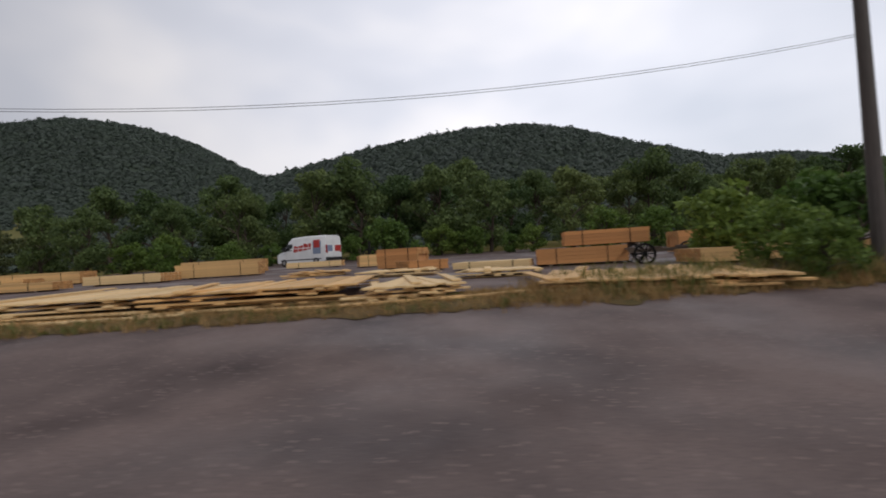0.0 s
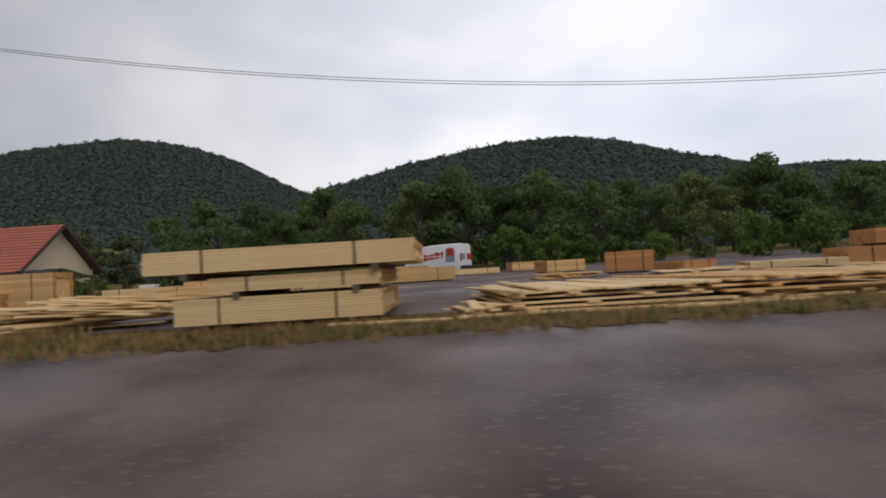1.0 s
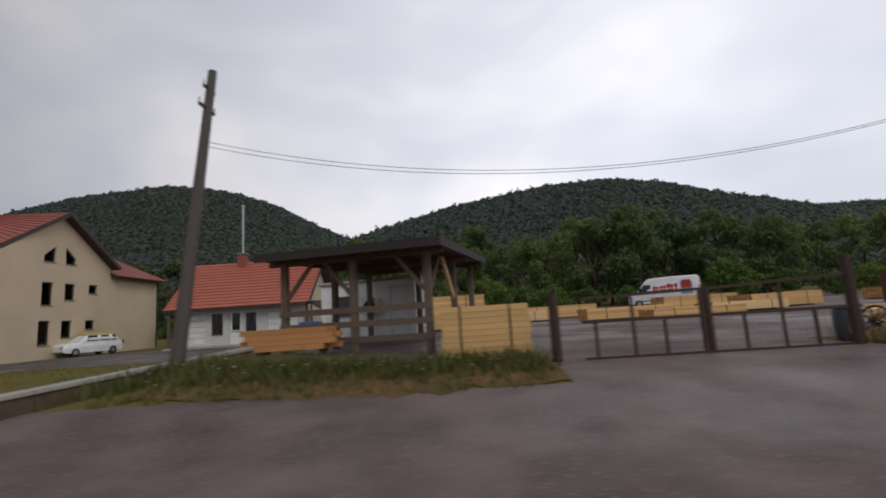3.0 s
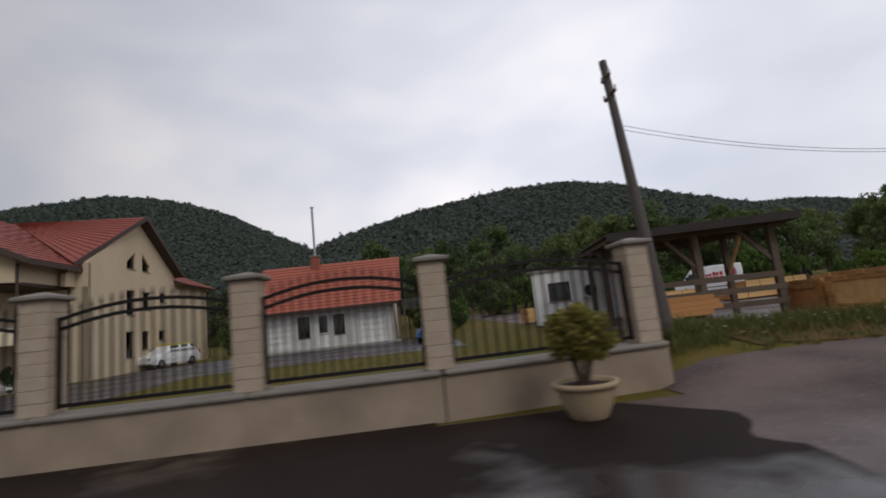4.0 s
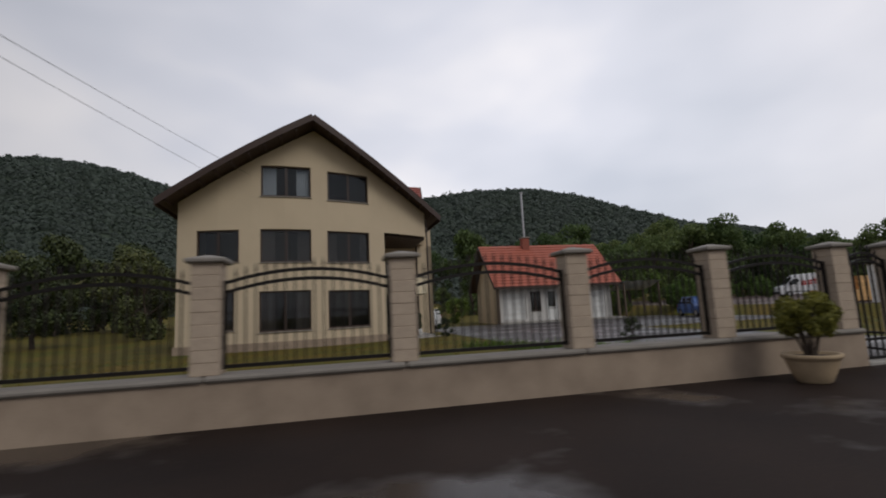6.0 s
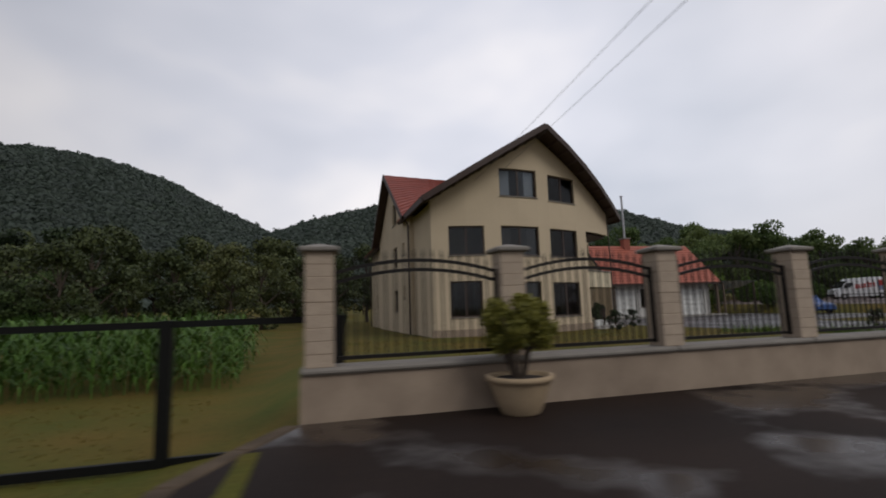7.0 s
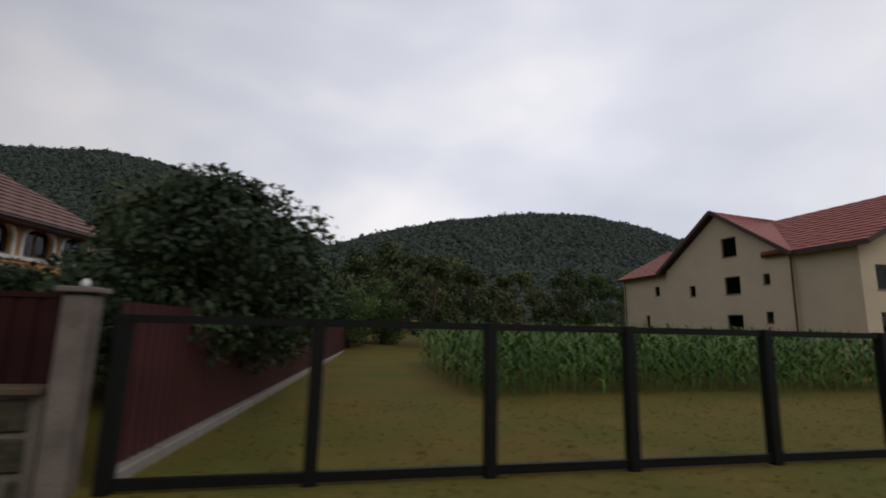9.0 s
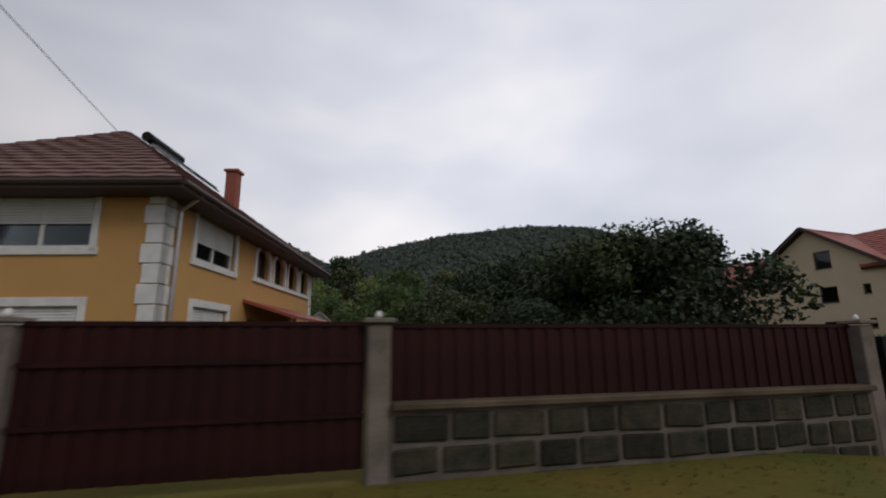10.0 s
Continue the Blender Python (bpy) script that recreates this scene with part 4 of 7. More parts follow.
    roof_slope(h, (ex0, ey0, ez), (ex0, ey1, ez), r1, r0, 17, M_TILE_BROWN)
    roof_slope(h, (ex0, ey0, ez), (ex1, ey0, ez), r0, r0, 17, M_TILE_BROWN)
    roof_slope(h, (ex0, ey1, ez), (ex1, ey1, ez), r1, r1, 17, M_TILE_BROWN)
    for a, b, c, d in ((ex0, ex1, ey0, 0), (0, ex1, 0, L), (ex0, ex1, L, ey1)):
        bm = bmesh.new()
        box(bm, a, b, c, d, ez - 0.2, ez - 0.12)
        part("soffit", bm, M_SOFFIT, h)
    bm = bmesh.new()
    tube(bm, (ex1 + 0.04, ey0, ez - 0.06), (ex1 + 0.04, ey1, ez - 0.06), 0.07)
    tube(bm, (ex0, ey0 - 0.04, ez - 0.06), (ex1, ey0 - 0.04, ez - 0.06), 0.07)
    part("rain_gutter", bm, M_WIN, h, "dark brown gutter")
    bm = bmesh.new()
    tube(bm, (0.12, 0.45, 0.05), (0.12, 0.45, ez - 0.4), 0.05)
    tube(bm, (0.12, 0.45, ez - 0.4), (ex1, 0.2, ez - 0.1), 0.05)
    part("rain_pipe", bm, M_SILVER, h, "grey metal rain pipe")
    bm = bmesh.new()
    box(bm, -1.9, -1.45, 7.0, 7.45, 6.0, 8.25, 0.02)
    ch = part("chimney", bm, M_BRICK_CHIM, h, "red brick chimney")
    bm = bmesh.new()
    box(bm, -1.97, -1.38, 6.93, 7.52, 8.25, 8.36, 0.015)
    part("chimney_cap", bm, M_BRICK_CHIM, ch)
    bm = bmesh.new()
    for k in range(3):
        bar(bm, (-3.0, 3.9 + k * 0.9, 8.06), (-1.5, 3.9 + k * 0.9, 6.98), 0.05, 0.05)
    frame_s = part("solar_frame", bm, M_SILVER, h, "thin metal collector frame on the roof")
    for k in range(14):
        bm = bmesh.new()
        tube(bm, (-2.95, 3.98 + 0.125 * k, 8.08), (-1.55, 3.98 + 0.125 * k, 7.07), 0.035, sides=8)
        part("collector_tube", bm, M_DARK_GLASS, frame_s)
    bm = bmesh.new()
    tube(bm, (-3.1, 3.75, 8.25), (-3.1, 5.85, 8.25), 0.17, sides=14)
    part("water_tank", bm, M_BLACK_STEEL, frame_s, "dark cylindrical water tank")
    bm = bmesh.new()
    pts = [(0.0, 4.9, 2.95), (0.0, 10.6, 2.95), (1.9, 10.9, 2.35), (1.9, 4.7, 2.35)]
    up = [bm.verts.new(p) for p in pts]
    dn = [bm.verts.new((p[0], p[1], p[2] - 0.1)) for p in pts]
    bm.faces.new(up)
    bm.faces.new(dn)
    for k in range(4):
        bm.faces.new((up[k], up[(k + 1) % 4], dn[(k + 1) % 4], dn[k]))
    part("porch_roof", bm, M_TILE, h, "low red porch roof")
    for y in (4.9, 10.6):
        bm = bmesh.new()
        tube(bm, (1.75, y, 0), (1.75, y, 2.3), 0.06)
        part("porch_post", bm, M_WIN, h)


orange_house()


# ---- garden wall with pillars and wrought-iron panels ----
Q = [21.97, 19.12, 16.83, 14.42, 11.93, 9.49, 5.68, 4.37, 2.0, -0.37, -2.87, -5.24, -7.61, -10.05, -12.42, -14.84]
QY = 5.36
PW = 0.165
TOP = 0.61


def along(x):
    """A place on the wall's line; its last stretch bends back a little."""
    if x > Q[1]:
        return pose(Q[1], QY, 0, 0, 0, 6.9) @ pose(x - Q[1], 0, 0)
    return pose(x, QY, 0)


def pillar_block(w, h):
    bm = bmesh.new()
    box(bm, -w, w, -w, w, 0, h, 0.006)
    return finish("block", bm, M_BLOCK)


def garden_pillar(z0):
    """A pillar of split blocks from z0 up to its cap."""
    p = thing("fence_pillar", "beige split-block fence pillar with a grey stone cap", "pillar", group="garden wall pillars")
    n = round((1.94 - z0) / 0.152)
    hh = (1.94 - z0) / n
    me = pillar_block(PW, hh - 0.0025)
    core = bmesh.new()
    box(core, -PW + 0.006, PW - 0.006, -PW + 0.006, PW - 0.006, z0, 1.94)
    part("core", core, M_PLINTH, p)
    for k in range(n):
        part("block", me, None, p, at=pose(0.003 * math.sin(k * 2.3), 0.003 * math.cos(k * 1.7), z0 + k * hh, 0, 0, 90 * (k % 4)))
    bm = bmesh.new()
    box(bm, -PW - 0.065, PW + 0.065, -PW - 0.065, PW + 0.065, 1.94, 2.0, 0.016)
    top = bmesh.ops.create_cone(bm, cap_ends=True, segments=4, radius1=(PW + 0.04) * 1.414, radius2=0.05, depth=0.05)["verts"]
    bmesh.ops.transform(bm, matrix=Matrix.Translation((0, 0, 2.025)) @ pose(0, 0, 0, 0, 0, 45), verts=top)
    part("cap", bm, M_CAP, p)
    return p


# all but the pillar between the gates stand on the low wall
first_pillar = garden_pillar(TOP)
first_pillar.matrix_basis = along(Q[0])
for x in Q[1:]:
    if x == Q[6]:
        garden_pillar(0.0).matrix_basis = pose(x, QY, 0)
    else:
        copy_thing(first_pillar, pose(x, QY, 0))
pbox = thing("letter_box", "dark grey letter box hung on a gate pillar", "letter box", pose(Q[6], QY - PW - 0.005, 1.35))
bm = bmesh.new()
box(bm, -0.16, 0.16, -0.1, 0, 0, 0.42, 0.03)
body = part("body", bm, M_IRON, pbox)
bm = bmesh.new()
box(bm, -0.17, 0.17, -0.12, -0.004, 0.42, 0.46, 0.01)
part("lid", bm, M_IRON, body)


def plinth(x0, x1):
    w = thing("garden_wall", "low beige rendered wall with a grey coping", "wall", along((x0 + x1) / 2), group="garden wall stretches", kind="structure")
    half = (x1 - x0) / 2
    bm = bmesh.new()
    box(bm, -half, half, -0.19, 0.19, -0.6, TOP - 0.08)
    part("wall_body", bm, M_PLINTH, w)
    bm = bmesh.new()
    box(bm, -half + 0.002, half - 0.002, -0.245, 0.245, TOP - 0.08, TOP, 0.028)
    part("coping", bm, M_CAP, w)


def sweep(bm, pts, w, h):
    """One continuous flat bar through points that lie in the x-z plane."""
    rings = []
    for x, y, z in pts:
        rings.append([bm.verts.new((x, y - w / 2, z - h / 2)), bm.verts.new((x, y + w / 2, z - h / 2)), bm.verts.new((x, y + w / 2, z + h / 2)), bm.verts.new((x, y - w / 2, z + h / 2))])
    for lo, hi in zip(rings, rings[1:]):
        for k in range(4):
            bm.faces.new((lo[k], lo[(k + 1) % 4], hi[(k + 1) % 4], hi[k]))
    bm.faces.new(rings[0])
    bm.faces.new(rings[-1])


def arch_z(s, lift):
    return 1.70 + 0.15 * (1 - (2 * s - 1) ** 2) + lift


def iron_panel(width, z0=0.69, lift=0.0, label="black wrought-iron fence panel with spear tips and a double arched rail", name="fence_panel", category="fence", group="garden wall panels", gate=False):
    p = thing(name, label, category, group=group)
    n = max(4, round(width / 0.148))
    base = bmesh.new()
    bar(base, (0, 0, z0), (width, 0, z0), 0.03, 0.045)
    part("bottom_rail", base, M_IRON, p)
    if gate:
        bm = bmesh.new()
        bar(bm, (0, 0, z0 + 0.3), (width, 0, z0 + 0.3), 0.03, 0.04)
        part("middle_rail", bm, M_IRON, p)
    for drop in (0.0, 0.12):
        bm = bmesh.new()
        pts = [(width * k / 12, 0, arch_z(k / 12, lift - drop)) for k in range(13)]
        sweep(bm, pts, 0.03, 0.042)
        part("arched_rail", bm, M_IRON, p)
    for s in (0.0, 1.0):
        bm = bmesh.new()
        box(bm, width * s - 0.025, width * s + 0.025, -0.025, 0.025, z0 - 0.03, arch_z(s, lift) + 0.03, 0.004)
        part("end_post", bm, M_IRON, p)
    for k in range(1, n):
        s = k / n
        zt = arch_z(s, lift)
        bm = bmesh.new()
        box(bm, width * s - 0.0105, width * s + 0.0105, -0.0105, 0.0105, z0, zt + 0.07)
        tip = bmesh.ops.create_cone(bm, cap_ends=True, segments=5, radius1=0.022, radius2=0.002, depth=0.1)["verts"]
        bmesh.ops.translate(bm, vec=(width * s, 0, zt + 0.11), verts=tip)
        part("spear_bar", bm, M_IRON, p)
    return p


pairs = [(a, b) for a, b in zip(Q, Q[1:]) if not (a, b) in ((9.49, 5.68), (5.68, 4.37))]
base_panel = None
for a, b in pairs:
    x0, x1 = b + PW, a - PW
    plinth(b - (0.21 if b == Q[-1] or b == Q[5] else 0), a + (0.21 if a == Q[7] or a == Q[0] else 0))
    place = along(x0 + 0.02)
    w = x1 - x0 - 0.04
    if base_panel is None:
        base_panel = iron_panel(w)
        base_panel.matrix_basis, base_w = place, w
    else:
        c = copy_thing(base_panel, place)
        c.scale = (w / base_w, 1, 1)
# gates: the wicket shut, both leaves of the drive gate open inwards
wicket = iron_panel(Q[6] - Q[7] - PW - 0.215 - 0.06, 0.1, 0.0, "black wrought-iron wicket gate, shut, between two pillars", "wicket_gate", "gate", "drive gates", True)
wicket.matrix_basis = pose(Q[7] + 0.215 + 0.03, QY, 0)
leaf_a = iron_panel(1.62, 0.12, 0.0, "black wrought-iron drive gate leaf, swung open inwards", "drive_gate_leaf", "gate", "drive gates", True)
leaf_a.matrix_basis = pose(Q[6] + PW + 0.04, QY + 0.05, 0, 0, 0, 72)
leaf_b = copy_thing(leaf_a, pose(Q[5] - 0.215 - 0.04, QY + 0.05, 0, 0, 0, 95))
bm = bmesh.new()
box(bm, Q[6] + PW, Q[5] - 0.215, QY - 0.35, QY + 0.1, -0.1, 0.06, 0.02)
single("gate_threshold", bm, M_CONCRETE, "pale concrete threshold strip under the drive gate", "threshold", kind="structure")
bm = bmesh.new()
box(bm, Q[7] + 0.215, Q[6] - PW, QY - 0.2, QY + 0.2, -0.1, 0.07, 0.02)
single("gate_threshold", bm, M_CONCRETE, "pale concrete threshold strip under the wicket", "threshold", kind="structure")

# flower bed edging beside the drive
for k in range(8):
    bm = bmesh.new()
    box(bm, -0.42, 0.42, -0.06, 0.06, -0.1, 0.16, 0.02)
    single("edging_stone", bm, M_CONCRETE, "pale edging stone of the flower bed beside the drive", "edging stone", pose(4.6 - 0.45 * k * 0.9, 8.2 + 0.8 * k, 0, 0, 0, 118), "flower bed edging")


# ---- planters with clipped shrubs ----
def leaf_cloud(rng, count, centre, radius, size, flat=0.0, clumps=None):
    """Many small leaf blades spread over clumps; arrays of vertices and quads."""
    clumps = clumps if clumps is not None else [(centre, radius)]
    vs, fs = [], []
    weights = np.array([c[1] ** 2 for c in clumps], float)
    picks = rng.choice(len(clumps), count, p=weights / weights.sum())
    for i in picks:
        c, r = clumps[i]
        d = rng.normal(size=3)
        d /= np.linalg.norm(d) + 1e-9
        p = np.array(c) + d * r * (0.55 + 0.5 * rng.random()) * np.array([1, 1, 1 - flat])
        a = rng.normal(size=3)
        a /= np.linalg.norm(a) + 1e-9
        b = np.cross(a, d + 0.4 * rng.normal(size=3))
        b /= np.linalg.norm(b) + 1e-9
        s = size * (0.6 + 0.8 * rng.random())
        k = len(vs)
        vs += [p - a * s * 0.5, p + b * s * 0.28, p + a * s * 0.5, p - b * s * 0.28]
        fs.append((k, k + 1, k + 2, k + 3))
    return np.array(vs), np.array(fs)


def planter(seed):
    rng = np.random.default_rng(seed)
    p = thing("planter", "wide buff clay bowl with a rounded golden-green shrub on bare stems", "plant pot", group="planters along the garden wall")
    bm = bmesh.new()
    revolve(bm, [(0.18, 0.0), (0.20, 0.02), (0.255, 0.14), (0.305, 0.28), (0.325, 0.33), (0.345, 0.335), (0.35, 0.385), (0.30, 0.385), (0.285, 0.34)], 28)
    pot = part("pot", bm, M_POT, p)
    bm = bmesh.new()
    revolve(bm, [(0.29, 0.32), (0.29, 0.345), (0.1, 0.365)], 16)
    part("soil", bm, M_SOIL, pot)
    clumps = []
    for k in range(11):
        a = k * 2.4 + rng.uniform(-0.3, 0.3)
        r = 0.10 + 0.16 * rng.random()
        foot = Vector((0.05 * math.cos(a), 0.05 * math.sin(a), 0.34))
        knee = Vector((r * 0.55 * math.cos(a), r * 0.55 * math.sin(a), 0.58 + 0.05 * rng.random()))
        top = Vector((r * 1.5 * math.cos(a), r * 1.5 * math.sin(a), 0.86 + 0.2 * rng.random()))
        bm = bmesh.new()
        tube(bm, foot, knee, 0.020, 0.015, 6)
        tube(bm, knee, top, 0.015, 0.007, 6)
        part("stem", bm, M_BARK, p)
    for k in range(38):
        a, u = rng.random() * 6.28, rng.uniform(-0.85, 1.0)
        r = 0.37 * math.sqrt(1 - u * u * 0.9) * rng.uniform(0.45, 1.0)
        clumps.append(((r * math.cos(a), r * math.sin(a), 0.88 + 0.27 * u), 0.07 + 0.06 * rng.random()))
    v, f = leaf_cloud(rng, 6000, None, None, 0.058, clumps=clumps)
    part("foliage", from_arrays("foliage", v, f, M_BUSH), None, p)
    return p


pl = planter(3)
pl.matrix_basis = pose(10.95, 4.1, 0.012)
for x, y, a, k in ((2.6, 4.45, 120, 1.0), (-12.6, 4.75, 200, 1.12), (20.6, 4.45, 70, 1.0)):
    copy_thing(pl, pose(x, y, 0.012, 0, 0, a)).scale = (k, k, k)

# ---- low boundary kerb between the courtyard and the timber yard ----
kerb = thing("boundary_kerb", "low weathered retaining wall with a pale concrete coping beside the yard", "kerb", kind="structure")
for k in range(5):
    f0 = (k + 0.5) / 5
    kx, ky, kz = 21.98 + 2.2 * f0, 5.85 + 3.9 * f0, 0.42 + 0.36 * f0
    bm = bmesh.new()
    box(bm, -0.1, 0.1, -0.444, 0.444, -0.8, -0.08)
    part("wall_block", bm, M_COPING, kerb, at=pose(kx, ky, kz, 4.6, 0, -29.4))
    bm = bmesh.new()
    box(bm, -0.14, 0.14, -0.446, 0.446, -0.08, 0.0, 0.015)
    part("coping_stone", bm, M_CONCRETE, kerb, at=pose(kx, ky, kz, 4.6, 0, -29.4))


# ---- porch of the cream house and the flower bed ----
def potted_conifer(x, y, z, seed, s=1.0):
    rng = np.random.default_rng(seed)
    p = thing("potted_conifer", "dark dense conifer in a white square pot on the porch", "plant pot", pose(x, y, z), "porch plants")
    p.scale = (s, s, s)
    bm = bmesh.new()
    box(bm, -0.2, 0.2, -0.2, 0.2, 0, 0.3, 0.015)
    part("pot", bm, M_WHITE, p)
    bm = bmesh.new()
    tube(bm, (0, 0, 0.28), (0, 0, 0.9), 0.03, 0.015, 6)
    part("trunk", bm, M_BARK, p)
    clumps = [((0.08 * math.cos(k), 0.08 * math.sin(k), 0.45 + 0.09 * k), 0.26 * (1 - abs(k - 3) / 9)) for k in range(8)]
    v, f = leaf_cloud(rng, 2200, None, None, 0.07, clumps=clumps)
    part("foliage", from_arrays("foliage", v, f, M_LEAF_DARK), None, p)


potted_conifer(-1.2, 21.0, 0.13, 1)
potted_conifer(0.1, 22.5, 0.13, 2, 0.9)
bench = thing("porch_bench", "dark stained slatted bench standing on the porch", "bench", pose(-0.6, 21.8, 0.13, 0, 0, 4))
for k in range(4):
    bm = bmesh.new()
    box(bm, -0.65, 0.65, -0.22 + 0.11 * k, -0.13 + 0.11 * k, 0.42, 0.45, 0.005)
    part("seat_slat", bm, M_SOFFIT, bench)
for k in range(3):
    bm = bmesh.new()
    box(bm, -0.65, 0.65, 0.2, 0.23, 0.52 + 0.12 * k, 0.61 + 0.12 * k, 0.005)
    part("back_slat", bm, M_SOFFIT, bench)
for x in (-0.55, 0.55):
    for y in (-0.18, 0.2):
        bm = bmesh.new()
        box(bm, x - 0.03, x + 0.03, y - 0.03, y + 0.03, 0, 0.42 if y < 0 else 0.86, 0.004)
        part("leg", bm, M_SOFFIT, bench)


def loft(bm, sections, closed=True):
    """Skin between equal rings of points."""
    rings = [[bm.verts.new(p) for p in s] for s in sections]
    n = len(rings[0])
    for lo, hi in zip(rings, rings[1:]):
        for k in range(n):
            bm.faces.new((lo[k], lo[(k + 1) % n], hi[(k + 1) % n], hi[k]))
    bm.faces.new(rings[0])
    bm.faces.new(list(reversed(rings[-1])))
    return bm


# ---- poles, cables, signs ----
def utility_pole(x, y, z, top, lean=(0.0, 0.0), label="tarred timber utility pole with a cross bracket"):
    p = thing("utility_pole", label, "utility pole", pose(x, y, z), "utility poles")
    bm = bmesh.new()
    rings = []
    for k in range(10):
        a = k / 9
        r = 0.135 - 0.05 * a
        rings.append([(lean[0] * a + r * math.cos(6.2832 * c / 12), lean[1] * a + r * math.sin(6.2832 * c / 12), (top + 0.4) * a - 0.4) for c in range(12)])
    loft(bm, rings)
    shaft = part("shaft", bm, M_POLE, p)
    for f, s in ((0.86, 0.28), (0.93, 0.2)):
        bm = bmesh.new()
        c = Vector((lean[0] * f, lean[1] * f, top * f))
        bar(bm, c + Vector((-0.02, -s, 0)), c + Vector((-0.02, s, 0)), 0.05, 0.06)
        br = part("bracket", bm, M_RUST, shaft)
        for e in (-s, s):
            bm = bmesh.new()
            tube(bm, c + Vector((-0.02, e, 0.02)), c + Vector((-0.02, e, 0.13)), 0.03, 0.02)
            part("insulator", bm, M_WHITE, p)
    return p


utility_pole(37.9, 8.15, 0.4, 7.6, (0.05, 0.1))
utility_pole(63.3, 8.1, 0.4, 7.6, (-0.1, 0.0))
utility_pole(23.62, 8.0, 0.12, 6.5, (0.1, 1.05), "short tarred timber pole leaning back from the road")
utility_pole(-11.6, -9.0, 0.0, 7.0, (0, 0))
utility_pole(-51.9, -9.0, 0.0, 7.0, (0, 0))


def cable(a, b, sag, r=0.0055):
    cu = bpy.data.curves.new("cable", "CURVE")
    cu.dimensions = "3D"
    cu.bevel_depth = r
    cu.bevel_resolution = 1
    sp = cu.splines.new("POLY")
    n = 24
    sp.points.add(n)
    a, b = Vector(a), Vector(b)
    for k in range(n + 1):
        t = k / n
        p = a.lerp(b, t)
        sp.points[k].co = (p.x, p.y, p.z - sag * 4 * t * (1 - t), 1)
    cu.materials.append(M_WIRE)
    ob = new("cable", cu)
    return tagged(ob, "thin black overhead cable slung between poles", "cable", "overhead cables")


cable((63.4, 8.3, 4.56), (37.92, 8.15, 5.30), 1.2, 0.0045)
cable((63.4, 8.3, 4.52), (37.92, 8.15, 5.27), 1.21, 0.0045)
cable((37.92, 8.2, 4.45), (23.7, 8.75, 4.95), 0.95)
cable((37.92, 8.1, 4.4), (23.7, 8.75, 4.85), 0.95)
cable((-11.6, -9.0, 4.75), (-7.2, 18.85, 7.15), 0.15)
cable((-11.6, -9.0, 5.0), (-8.2, 18.85, 6.9), 0.1)
cable((-51.9, -9.0, 6.5), (-54.9, 18.6, 8.85), 0.05, 0.012)


def banner():
    s = thing("advertising_board", "printed white and blue advertising board on a dark steel frame", "sign", pose(37.9, 7.27, 2.38))
    bm = bmesh.new()
    box(bm, -0.015, 0.015, -0.45, 0.45, 0, 1.6)
    face = part("board", bm, M_SIGN_WHITE, s)
    bm = bmesh.new()
    for a, b in (((0, -0.46, -0.03), (0, -0.46, 1.63)), ((0, 0.46, -0.03), (0, 0.46, 1.63)), ((0, -0.46, 1.62), (0, 0.74, 1.62)), ((0, -0.46, -0.02), (0, 0.74, -0.02))):
        bar(bm, a, b, 0.035, 0.035)
    part("frame", bm, M_BLACK_STEEL, s)
    rng = random.Random(5)
    pale_blue = material("pale_blue_sky_print", (0.46, 0.49, 0.60), 0.5, var=0.25, scale=3, fine=14, bump=0.0, dirt=(0.62, 0.64, 0.70), dirt_amount=1.0)
    hill_print = material("grey_landscape_print", (0.20, 0.22, 0.30), 0.5, var=0.3, scale=6, bump=0.0, dirt=(0.36, 0.38, 0.48), dirt_amount=0.9)
    for side in (-1, 1):
        def patch(name, mat, y0, y1, z0, z1, rise=0.0, depth=0.002):
            bm = bmesh.new()
            vs = [bm.verts.new((side * (0.016 + depth), y, z)) for y, z in ((y0, z0), (y1, z0 + rise), (y1, z1 + rise), (y0, z1))]
            bm.faces.new(vs)
            bm.normal_update()
            bmesh.ops.solidify(bm, geom=bm.faces[:], thickness=0.0015)
            return part(name, bm, mat, face)

        patch("print_sky", pale_blue, -0.43, 0.43, 0.03, 1.57, 0, 0.001)
        patch("print_landscape", hill_print, -0.43, 0.43, 0.36, 0.62, 0.05, 0.003)
        for z, h in ((1.40, 0.10), (1.22, 0.11), (1.06, 0.05), (0.96, 0.05), (0.80, 0.07), (0.20, 0.04)):
            y = -0.38 + 0.06 * rng.random()
            while y < 0.30:
                w = rng.uniform(0.05, 0.13)
                patch("print_mark", M_SIGN_DARK if h > 0.06 else M_BLUE_GREY, y, y + w, z + rng.uniform(-0.015, 0.015), z + h, 0.0, 0.005)
                y += w + rng.uniform(0.02, 0.04)


banner()


